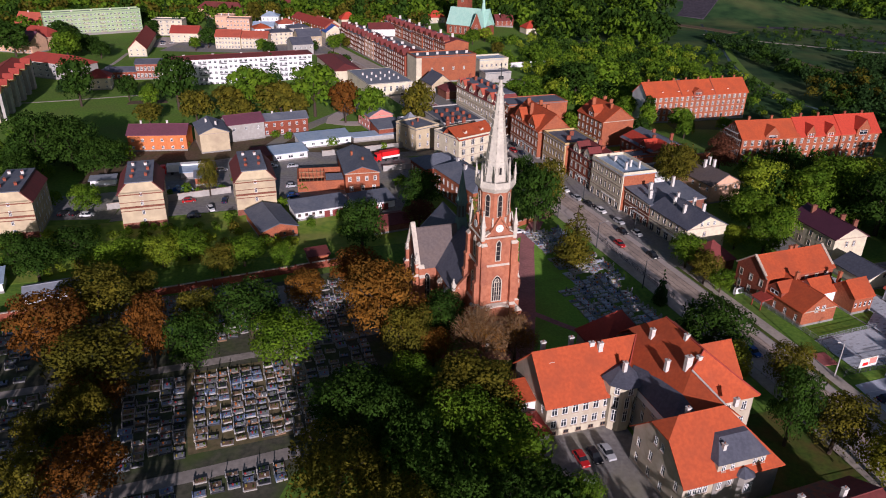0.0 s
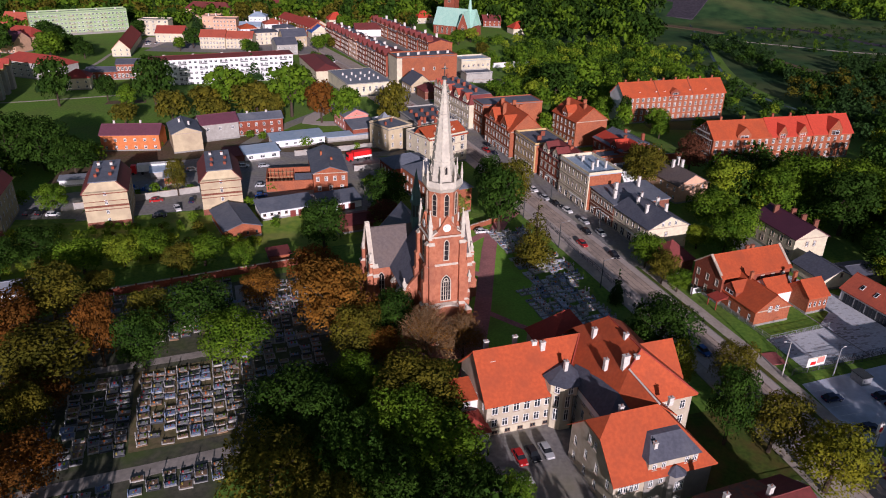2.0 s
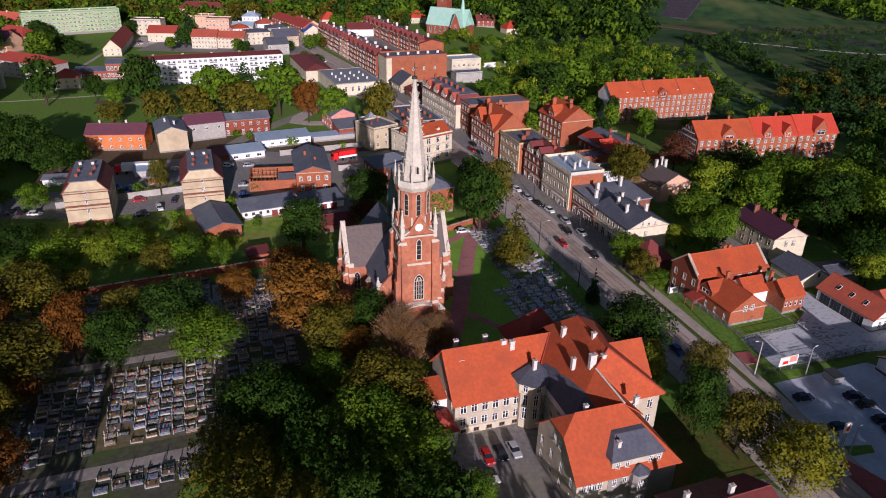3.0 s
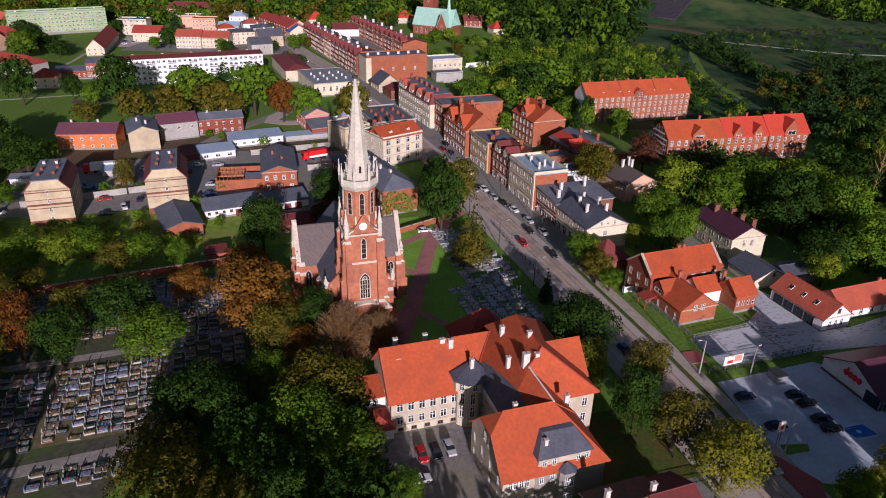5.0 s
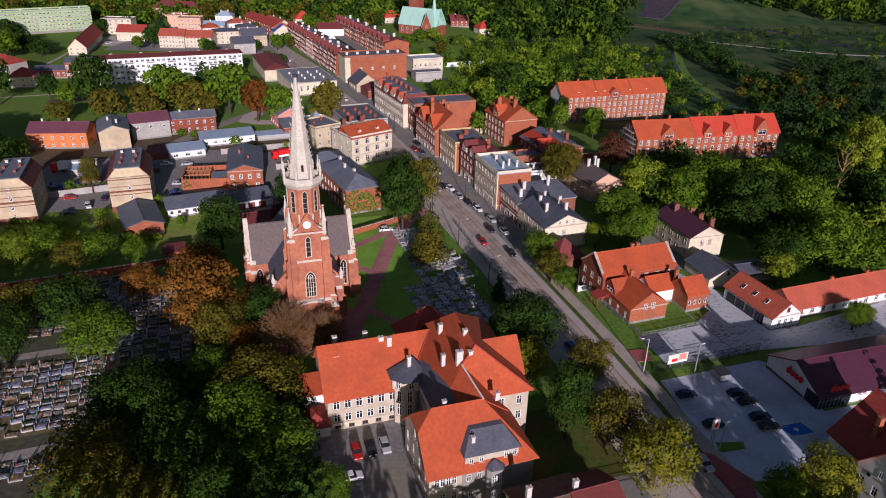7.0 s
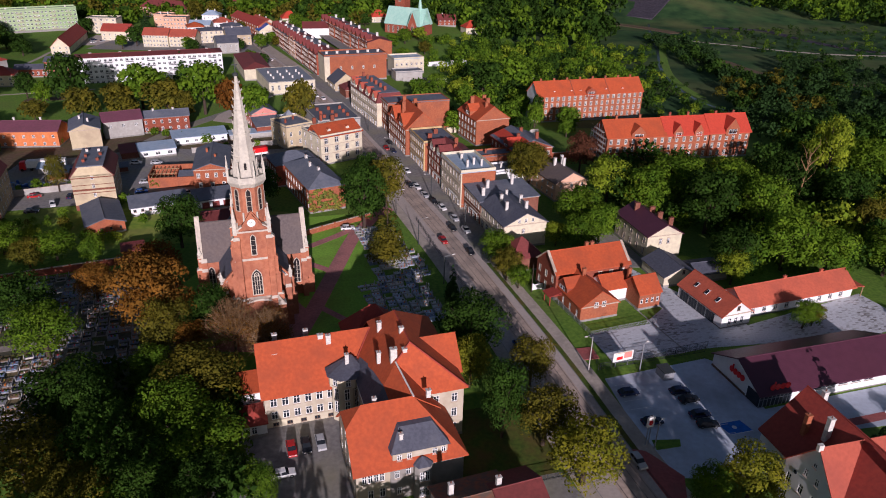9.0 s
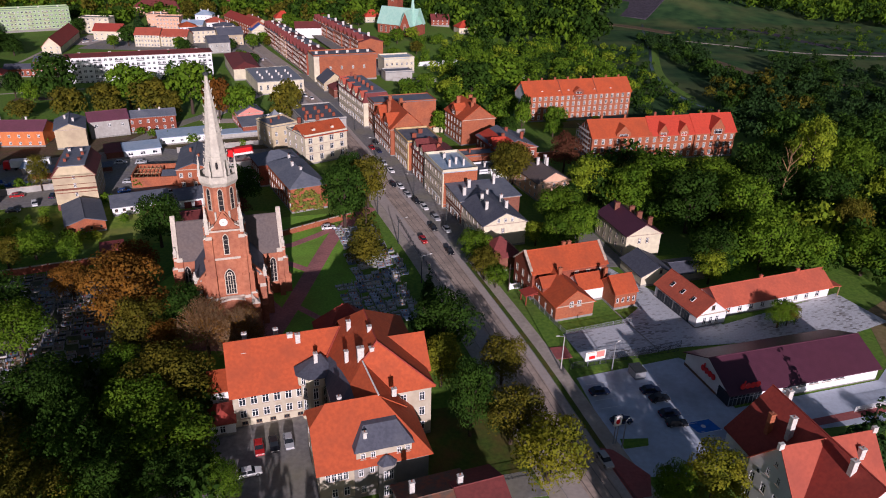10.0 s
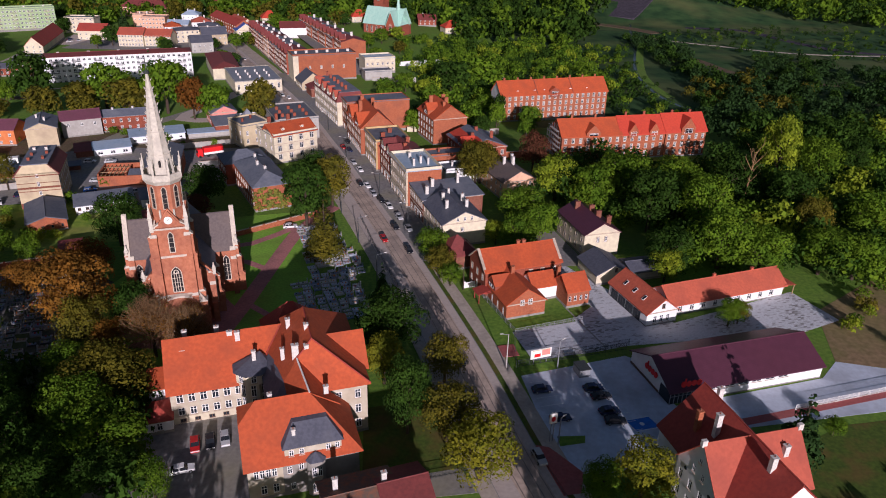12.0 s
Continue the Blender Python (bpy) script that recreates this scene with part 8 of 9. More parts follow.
mixed_wood([(50, 398), (64, 350), (66, 560), (36, 560), (44, 470), (48, 446)], 9, 230, 2.4, 4.6, 170, 0.14, ("g", "l", "g", "d"), 0.8, "leafy allotment gardens")
# wood behind the town
mixed_wood([(-420, 560), (-330, 545), (-280, 560), (-200, 600), (-140, 625), (-90, 610), (-40, 610), (20, 640), (60, 640), (0, 1000), (-700, 1000), (-700, 560)], 16, 500, 6, 9.5, 115, 0.18, ("g", "d", "g", "v"))
mixed_wood([(-420, 330), (-300, 420), (-292, 545), (-420, 560)], 15, 550, 6, 9, 170, 0.15, ("d", "g"))
# hedge scrub on the left, between the cemetery and the yards
mixed_wood([(-140, 150), (-112, 156), (-70, 170), (-36, 180), (-52, 186), (-64, 198), (-100, 188), (-140, 180)], 3.3, 600, 0.9, 2.3, 230, 0.12, ("g", "l", "g", "v", "g"), 0.72, "tall overgrown scrub and bushes")
mixed_wood([(-160, 225), (-115, 230), (-118, 258), (-165, 262)], 9, 650, 4.5, 6.5, 500, 0.09, ("d", "d", "g"), 1.0, "dense dark trees beside the flats")
mixed_wood([(50, 300), (60, 312), (86, 312), (92, 328), (60, 345), (50, 330)], 8, 700, 2.5, 4.0, 300, 0.12, ("g", "v", "d"), 0.8, "leafy allotment gardens")
mixed_wood([(-22, 100), (2, 76), (30, 74), (18, 92), (14, 112), (-4, 122)], 6.0, 750, 3.0, 4.6, 420, 0.11, ("d", "d", "g"), 0.9, "dark undergrowth below the trees")
# unseen tall trees, added to shade the cemetery, the school, the car park and the garden
mixed_wood([(-150, 36), (-36, 38), (-34, 50), (-150, 50)], 7.0, 770, 5.2, 5.8, 310, 0.17, ("d", "v"), 0.95, "unseen tall trees added to shade the cemetery", 3.4, 0.05)
mixed_wood([(-12, 36), (22, 37), (22, 46), (-11, 46)], 6.5, 780, 5.2, 5.6, 270, 0.18, ("d", "v"), 0.95, "unseen tall trees added to shade the school", 3.3, 0.04)
mixed_wood([(22, 40), (54, 40), (54, 50), (22, 50)], 7.0, 785, 5.0, 5.6, 520, 0.13, ("d", "v"), 0.75, "unseen tall trees added to shade the school", 1.85, 0.08)
mixed_wood([(96, 46), (106, 46), (106, 58), (97, 58)], 5.0, 790, 4.6, 5.2, 310, 0.17, ("d", "v"), 1.0, "unseen tall trees added to shade the car park", 2.5, 0.05)
mixed_wood([(106, 46), (113, 46), (113, 56), (107, 56)], 5.0, 792, 4.6, 5.0, 310, 0.17, ("d", "v"), 1.0, "unseen tall trees added to shade the car park", 2.2, 0.04)
mixed_wood([(55, 41), (73, 42), (73, 52), (55, 51)], 5.5, 794, 4.8, 5.2, 310, 0.17, ("d", "v"), 0.95, "unseen tall trees added to shade the school lawn", 2.2, 0.04)
mixed_wood([(138, 40), (174, 44), (176, 56), (142, 54)], 7.0, 795, 4.4, 5.4, 420, 0.115, ("d", "v"), 0.7, "unseen tall trees added to shade the garden", 1.4)
# rough bushes on the waste ground
mixed_wood([(160, 132), (196, 124), (224, 150), (190, 164), (168, 152)], 7, 810, 1.0, 2.6, 260, 0.13, ("g", "v", "l"), 0.5, "low bushes and weeds on waste ground")


def ivy(parent, m, w, h, seed):
    """A mat of ivy leaves on a wall face, in the wall's frame, looking to -y."""
    g = random.Random(seed)
    spots = [(g.uniform(0, w), -0.1, g.uniform(0, h) * (0.6 + 0.4 * math.sin(math.pi * g.random())), g.uniform(0.5, 1.1)) for _ in range(90)]
    vv, ff, nn = leaf_cloud(seed, spots, 4200, 0.26, 0.9)
    vv[:, 1] = np.minimum(vv[:, 1] * 0.35, -0.05)
    part("ivy", mesh_np("ivy", vv, ff, "ivy", nn), (), parent, "yellow-green ivy", m)


ivy(ivy_root, Matrix.Translation((27, 0, 0)) @ Matrix.Rotation(radians(90), 4, "Z"), 11, 8.2, 5)


# pale dead tree standing in the wood
dead = thing("dead_tree", pose(172, 216, gz(172, 216)), "bare pale dead tree standing above the wood", "tree")
mb = MB()
mb.tube((0, 0, -0.5), (0.3, 0, 12), 0.4, 0.3, 7)
mb.tube((0.3, 0, 12), (1.0, 0.4, 23), 0.34, 0.08, 6)
for i in range(9):
    a, z0 = 2.4 * i, 11 + 1.3 * i
    p, q = Vector((0.4, 0.1, z0)), Vector((0.4 + 3.6 * math.cos(a), 3.0 * math.sin(a), z0 + 4.6))
    mb.tube(p, q, 0.22, 0.1, 5)
    mb.tube(q, q + Vector((1.6 * math.cos(a + 0.9), 1.6 * math.sin(a + 0.9), 2.0)), 0.07, 0.03, 4)
    mb.tube(p.lerp(q, 0.6), p.lerp(q, 0.6) + Vector((1.6 * math.cos(a - 0.9), 1.6 * math.sin(a - 0.9), 2.2)), 0.07, 0.03, 4)
part("trunk", mb, "twig", dead, m=Matrix.Diagonal((0.8, 0.8, 0.9, 1)))


# bushes along the yards
far_wood("yard_bushes", [(-87, 281, 1.4), (-71, 232, 1.9), (-46, 225, 2.4), (-93, 208, 2.9), (-89, 218, 1.4), (-73, 223, 1.9), (-54, 278, 2.4), (-43, 275, 2.9), (3, 228, 1.4), (-30, 201, 1.9), (-50, 209, 2.4), (-13, 229, 2.9), (-84, 220, 2.2), (-80, 219, 1.6), (-100, 214, 2.0), (-66, 226, 1.8), (-63, 222, 2.2), (-118, 215, 2.2), (-122, 208, 2.6), (-28, 240, 1.6), (-8, 238, 2.0), (-100, 268, 1.8), (-68, 284, 2.4), (-62, 281, 2.0), (-34, 270, 1.5), (-22, 272, 1.7), (-38, 194, 1.8), (-28, 190, 2.0)], 900, 420, 0.12, "leaf_g", "green bushes along the yard walls")

# ---- cars ----


def car_data(kind):
    """Body, glass, wheel and lamp meshes of a car 4.3 m long, its nose towards +x."""
    L, W = (4.3, 1.75) if kind != "van" else (4.8, 1.85)
    hb, ht = (0.86, 1.45) if kind != "van" else (1.0, 1.95)
    prof = [(-L / 2, 0.35), (-L / 2 + 0.05, hb), (-L / 2 + 0.3, hb + 0.04), (L / 2 - 1.15, hb), (L / 2 - 0.12, hb - 0.16), (L / 2, 0.5), (L / 2 - 0.05, 0.3), (-L / 2 + 0.1, 0.25)]
    body = MB()

    def loft(mb, pr, widths, mi=0):
        n = len(pr)
        vs = [(x, -w, z) for (x, z), w in zip(pr, widths)] + [(x, w, z) for (x, z), w in zip(pr, widths)]
        mb.add(vs, [tuple(range(n))[::-1] if False else tuple(range(n)), tuple(range(n, 2 * n))[::-1]] + [(i, n + i, n + (i + 1) % n, (i + 1) % n) for i in range(n)], mi)
    loft(body, prof, [W / 2 - 0.05, W / 2, W / 2 - 0.03, W / 2 - 0.03, W / 2 - 0.1, W / 2 - 0.12, W / 2 - 0.08, W / 2 - 0.05])
    back = -L / 2 + 0.25
    if kind == "van":
        roof = [(back, hb), (back + 0.05, ht), (L / 2 - 1.7, ht), (L / 2 - 1.0, hb)]
    else:
        roof = [(back, hb), (back + 0.65, ht), (0.35, ht), (L / 2 - 1.2, hb)]
    cab = MB()
    loft(cab, roof, [W / 2 - 0.08, W / 2 - 0.25, W / 2 - 0.25, W / 2 - 0.1])
    top = MB()
    top.hexa([(roof[1][0] - 0.05, -W / 2 + 0.24), (roof[2][0] + 0.05, -W / 2 + 0.24), (roof[2][0] + 0.05, W / 2 - 0.24), (roof[1][0] - 0.05, W / 2 - 0.24)], ht - 0.06, ht + 0.02)
    for s in (-1, 1):
        for x in ((roof[1][0] + roof[2][0]) / 2, back + 0.35):
            top.hexa([(x - 0.05, s * (W / 2 - 0.1) - 0.02), (x + 0.05, s * (W / 2 - 0.1) - 0.02), (x + 0.05, s * (W / 2 - 0.1) + 0.02), (x - 0.05, s * (W / 2 - 0.1) + 0.02)], hb, ht,
                     0, [(x - 0.03, s * (W / 2 - 0.245) - 0.02), (x + 0.03, s * (W / 2 - 0.245) - 0.02), (x + 0.03, s * (W / 2 - 0.245) + 0.02), (x - 0.03, s * (W / 2 - 0.245) + 0.02)])
    wheel = MB()
    wheel.tube((0, -0.1, 0), (0, 0.1, 0), 0.32, 0.32, 14)
    rim = MB()
    rim.tube((0, -0.108, 0), (0, 0.108, 0), 0.2, 0.2, 10)
    lamp = MB()
    lamp.box(-0.04, -0.2, -0.07, 0.05, 0.2, 0.07)
    return L, W, body, cab, top, wheel, rim, lamp, hb


CARS = {}


def car(x, y, ang, colour, kind="car", label=None):
    key = (colour, kind)
    words = {"white": "white", "black": "black", "red": "red", "blue": "blue", "silver": "silver grey", "navy": "dark blue"}[colour]
    if key in CARS:
        ob = copy_thing(CARS[key], pose(x, y, gz(x, y) + 0.06, 0, 0, ang))
        return ob
    L, W, body, cab, top, wheel, rim, lamp, hb = car_data(kind)
    root = thing("van" if kind == "van" else "car", pose(x, y, gz(x, y) + 0.06, 0, 0, ang), label or (words + (" delivery van" if kind == "van" else " hatchback car") + " standing on paved ground"), "van" if kind == "van" else "car", "parked and driving cars")
    part("body", body, "paint_" + colour, root)
    part("window_glass", cab, "car_glass", root)
    part("roof", top, "paint_" + colour, root)
    wd, rd = wheel.data("wheel", ["tyre"]), rim.data("rim", ["metal_grey"])
    for sx in (-1, 1):
        for sy in (-1, 1):
            w = part("wheel", wd, (), root, m=Matrix.Translation((sx * L * 0.31, sy * (W / 2 - 0.08), 0.32)))
            part("rim", rd, (), w)
    hl, tl = lamp.data("headlight", ["lamp_glass"]), lamp.data("tail_light", ["tail_lamp"])
    for sy in (-1, 1):
        part("headlight", hl, (), root, m=Matrix.Translation((L / 2 - 0.1, sy * (W / 2 - 0.35), hb - 0.24)))
        part("tail_light", tl, (), root, m=Matrix.Translation((-L / 2 + 0.03, sy * (W / 2 - 0.35), hb - 0.12)))
    CARS[key] = root
    return root


for args in ((26.5, 96.1, -72, "red"), (29.0, 97.0, -72, "black"), (31.5, 97.9, -72, "silver"), (26.3, 89.8, 20, "white"), (28.0, 81.0, 20, "blue"),
             (92.2, 114.8, 12, "navy"), (103.0, 115.7, 12, "navy"), (104.1, 113.0, 14, "black"), (104.8, 108.3, 12, "navy"), (105.4, 105.4, 4, "black"), (94.7, 105.8, 12, "navy"),
             (89.2, 94.8, -72, "silver"), (24.5, 193.4, 15, "white"), (71.2, 131.0, -70, "blue"), (75.2, 124.5, -70, "navy"), (56.6, 194.9, -68, "black"), (53.8, 186.0, -70, "red"), (61.6, 178.8, -72, "black")):
    car(*args)
for args in ((41.8, 231.3, -68, "black"), (47.4, 222.0, -66, "silver"), (50.4, 216.6, -66, "black"), (53.4, 211.2, -66, "white"), (57.3, 202.6, -68, "silver"), (60.8, 193.8, -70, "white"), (44.4, 229.6, -66, "white"),
             (30.4, 272.6, -66, "red"), (36.6, 254.2, -66, "silver"), (40.0, 246.0, -66, "white"), (31.2, 280, -66, "black"), (33.4, 269, -66, "navy"), (-1.6, 338, -64, "red"), (-12.1, 356.9, -64, "white"), (-24.9, 374.4, -64, "silver"), (-8, 352, 116, "white"), (-20, 366, 116, "black"), (2.5, 330.5, 116, "white"), (-40, 420, -64, "white"), (-58, 458, 116, "white")):
    car(*args)
for args in ((-81.1, 212.9, 20, "red"), (-72.0, 206.5, -60, "white"), (-69.6, 213.5, 100, "navy"), (-75.5, 200.4, 15, "black"), (-108.1, 199.7, 10, "white"), (-116.0, 200.7, 80, "black"), (-112.4, 201.0, 80, "black"), (-61.6, 248.0, 10, "white"), (-54.2, 248.7, 20, "silver"),
             (-50.5, 228.3, 15, "silver"), (-48.4, 219.2, 20, "blue"), (-32.9, 219.2, 20, "white"), (-24.4, 227.7, -40, "black"), (-14.8, 202.3, 60, "silver"), (14, 210, 30, "navy"), (11, 217, 60, "black"), (-84, 240, 20, "blue"), (-79, 243, 20, "silver"), (-196, 510, 60, "white"), (-192, 516, 60, "silver"), (-200, 520, 60, "navy"), (-190, 526, 60, "black")):
    car(*args)


def lorry(x, y, ang, label, box_key, length=12.0):
    root = thing("lorry", pose(x, y, gz(x, y), 0, 0, ang), label, "lorry")
    mb = MB()
    mb.box(-length, -1.25, 1.1, 0, 1.25, 3.7)
    part("trailer", mb, box_key, root)
    mb = MB()
    mb.box(-length, -1.27, 1.1, 0, 1.27, 1.9)
    part("side_panel", mb, "sign_white", root)
    mb = MB()
    mb.hexa([(0.4, -1.2), (2.5, -1.2), (2.5, 1.2), (0.4, 1.2)], 0.5, 3.4, 0, [(0.5, -1.1), (2.1, -1.1), (2.1, 1.1), (0.5, 1.1)])
    part("cab", mb, "sign_red", root)
    mb = MB()
    mb.box(2.2, -1.05, 1.9, 2.4, 1.05, 2.8)
    part("windscreen", mb, "car_glass", root)
    wd = MB()
    wd.tube((0, -0.15, 0), (0, 0.15, 0), 0.5, 0.5, 12)
    wm = wd.data("wheel", ["tyre"])
    for xx in (1.6, -1.5, -length + 1.2, -length + 2.5):
        for sy in (-1, 1):
            part("wheel", wm, (), root, m=Matrix.Translation((xx, sy * 1.1, 0.5)))


lorry(-22.0, 258.0, 212, "red and white articulated lorry parked in the yard", "sign_red", 7.5)
lorry(-97.0, 238.6, 196, "lorry with a long white box trailer", "sign_white", 13.0)

# ---- graves ----


def grave_parts(seed, stones=("grey", "dark", "dark", "brown", "blue", "blue", "light", "grey"), kerbs=("light", "grey", "grey", "light", "brown", "dark")):
    """Meshes of one grave: kerb, slab, headstone, flowers. It lies along x, the headstone at -x."""
    g = random.Random(seed)
    stone = g.choice(stones)
    kerb = MB()
    for bx in ((-1.0, -0.5, -0.2, 1.0, -0.38, 0.28), (-1.0, 0.38, -0.2, 1.0, 0.5, 0.28), (0.88, -0.38, -0.2, 1.0, 0.38, 0.28), (-1.0, -0.38, -0.2, -0.88, 0.38, 0.28)):
        kerb.box(*bx)
    slab = MB()
    slab.box(-0.86, -0.37, 0.1, 0.87, 0.37, 0.30 + g.uniform(0, 0.08))
    head = MB()
    h = g.uniform(0.7, 1.15)
    kind = g.randrange(3)
    head.box(-1.12, -0.45, -0.2, -0.9, 0.45, 0.45)
    if kind == 0:
        head.hexa([(-1.08, -0.4), (-0.94, -0.4), (-0.94, 0.4), (-1.08, 0.4)], 0.45, h, 0, [(-1.06, -0.32), (-0.96, -0.32), (-0.96, 0.25), (-1.06, 0.25)])
    elif kind == 1:
        head.box(-1.07, -0.07, 0.45, -0.95, 0.07, h + 0.4)
        head.box(-1.07, -0.33, h - 0.02, -0.95, 0.33, h + 0.12)
    else:
        head.hexa([(-1.08, -0.42), (-0.94, -0.42), (-0.94, -0.05), (-1.08, -0.05)], 0.45, h)
        head.hexa([(-1.08, 0.0), (-0.94, 0.0), (-0.94, 0.42), (-1.08, 0.42)], 0.45, h * 0.8)
    flowers = []
    for k in range(2):
        fl = MB()
        x, y, r = (-0.45 if k else 0.35) + g.uniform(-0.25, 0.25), g.uniform(-0.2, 0.2), g.uniform(0.10, 0.24)
        fl.hexa(ngon(6, r * 0.55, 0, x, y), 0.3, 0.36 + r, 0, ngon(6, r, 0.3, x, y))
        flowers.append((fl, g.choice(("flower_red", "flower_orange", "flower_white", "flower_yellow", "leaf_g", "leaf_c", "leaf_g"))))
    ks = g.choice(kerbs + (stone,))
    return (kerb, "granite_" + ks), (slab, "granite_" + stone), (head, "granite_" + g.choice((stone, "grey", "light"))), flowers, stone


GRAVES, GRAVES_PALE = [], []
STONE_WORDS = {"grey": "grey granite", "dark": "polished black granite", "light": "pale terrazzo", "brown": "brown granite", "blue": "blue-grey granite", "pale_blue": "pale stone tinted blue as in shade", "pale": "pale limestone"}
for sd in range(14):
    k, s, h, f, stone = grave_parts(sd)
    GRAVES.append(([(nm, mb.data(nm, [key])) for nm, (mb, key) in [("kerb", k), ("slab", s), ("headstone", h)] + [("bouquet", q) for q in f]], stone))
    # churchyard stock: paler and bluer, with the bluish shade painted into the stone
    k, s, h, f, stone = grave_parts(sd + 50, ("pale_blue", "pale", "pale_blue", "pale", "blue", "grey"), ("pale", "pale_blue", "light"))
    GRAVES_PALE.append(([(nm, mb.data(nm, [key])) for nm, (mb, key) in [("kerb", k), ("slab", s), ("headstone", h)] + [("bouquet", q) for q in f]], stone))


def graves(origin, ang, nu, nv, du, dv, turn=0, skip=0.06, seed=1, solid=None, stock=GRAVES):
    """A panel of graves: columns along u, rows along v. solid: collects the vertices of panels too far off to be things."""
    g = random.Random(seed)
    base = pose(origin[0], origin[1], gz(*origin), 0, 0, ang)
    for i in range(nu):
        slip = g.uniform(0, 1.2)
        for j in range(nv):
            if g.random() < skip:
                continue
            meshes, stone = stock[g.randrange(len(stock))]
            s = g.uniform(0.86, 1.12)
            m = base @ pose(du * i + g.uniform(-0.26, 0.26), dv * j + slip + g.uniform(-0.12, 0.12), 0, 0, 0, turn + g.uniform(-6, 6)) @ Matrix.Diagonal((s, s * g.choice((1.0, 1.2, 1.5, 1.75)), g.uniform(0.7, 1.4), 1))
            if solid is not None:
                for nm, me in meshes:
                    n = len(solid["v"])
                    solid["v"] += [tuple(m @ v.co) for v in me.vertices]
                    solid["f"] += [tuple(q + n for q in p.vertices) for p in me.polygons]
                    key = me.materials[0].name
                    if key not in solid["keys"]:
                        solid["keys"].append(key)
                    solid["m"] += [solid["keys"].index(key)] * len(me.polygons)
            else:
                root = thing("grave", m, STONE_WORDS[stone] + " grave with headstone and flowers", "grave", "cemetery graves")
                for nm, me in meshes:
                    part(nm, me, (), root)


graves((-41.4, 97.4), 18.5, 8, 12, 2.3, 1.95, seed=2)
graves((-53.4, 92.2), 18.5, 5, 13, 2.3, 1.95, seed=3)
REST = {"v": [], "f": [], "m": [], "keys": []}
graves((-24.5, 101.5), 18.5, 2, 12, 2.5, 1.95, seed=12, solid=REST)
graves((-62.5, 90.5), 18.5, 3, 14, 2.6, 1.95, seed=5, solid=REST)
graves((-38.0, 86.0), 18.5, 6, 3, 2.6, 1.5, seed=6, solid=REST)
graves((-54.0, 76.5), 18.5, 6, 5, 2.6, 1.5, seed=7, solid=REST)
graves((-84.0, 85.0), 18.5, 7, 12, 2.6, 2.0, skip=0.2, seed=8, solid=REST)
graves((-108.0, 108.0), 18.5, 10, 11, 2.8, 2.0, skip=0.2, seed=9, solid=REST)
graves((-70.0, 125.0), 18.5, 15, 13, 2.6, 2.05, skip=0.2, seed=10, solid=REST)
graves((-27.5, 118.0), 18.5, 7, 17, 2.6, 2.05, skip=0.12, seed=11, solid=REST)
graves((-31.5, 141.5), 18.5, 6, 9, 2.6, 2.05, skip=0.12, seed=13, solid=REST)
graves((40.0, 137.5), 20, 7, 13, 2.5, 1.75, turn=180, skip=0.05, seed=4, solid=REST, stock=GRAVES_PALE)
graves((38.2, 160.5), 20, 6, 10, 2.45, 1.8, turn=180, skip=0.1, seed=14, solid=REST, stock=GRAVES_PALE)
graves((33.0, 177.5), 20, 5, 10, 2.45, 1.8, turn=180, skip=0.1, seed=15, solid=REST, stock=GRAVES_PALE)
mb = MB()
mb.v, mb.f, mb.m = REST["v"], REST["f"], REST["m"]
tagged(part("grave_field", mb, REST["keys"]), "dense rows of mixed stone graves with flowers", "graves", kind="stuff")

# ---- walls, fences, poles, signs ----


def run_wall(name, a, b, h, key, label, th=0.4, cap="stone_trim"):
    v = Vector((b[0] - a[0], b[1] - a[1]))
    mb = MB()
    mb.box(0, 0, -1, v.length, th, h)
    mb.box(-0.05, -0.08, h, v.length + 0.05, th + 0.08, h + 0.14, 1)
    n = int(v.length / 4)
    for i in range(n + 1):
        u = v.length * i / n
        mb.box(u - 0.25, -0.1, -1, u + 0.25, th + 0.1, h + 0.25)
    tagged(part(name, mb, (key, cap), m=pose(a[0], a[1], gz(*a), 0, 0, math.degrees(math.atan2(v.y, v.x)))), label, "wall", kind="structure")


run_wall("cemetery_wall", (-72, 150.5), (-22, 172.4), 1.9, "brick_red", "weathered red brick cemetery wall with coping")
run_wall("cemetery_wall", (-110, 135), (-72, 150.5), 1.9, "brick_red", "weathered red brick cemetery wall with coping")
run_wall("churchyard_wall", (10, 186), (31, 203), 1.6, "brick_orange", "red brick churchyard wall with coping")
run_wall("yard_wall", (-104, 205), (-70, 222), 2.0, "grey_render", "pale concrete yard wall")
run_wall("yard_wall", (-45, 262), (-8, 278), 2.0, "grey_render", "pale concrete yard wall")
run_wall("yard_wall", (-20, 246), (-4, 252), 2.0, "grey_render", "pale concrete yard wall")


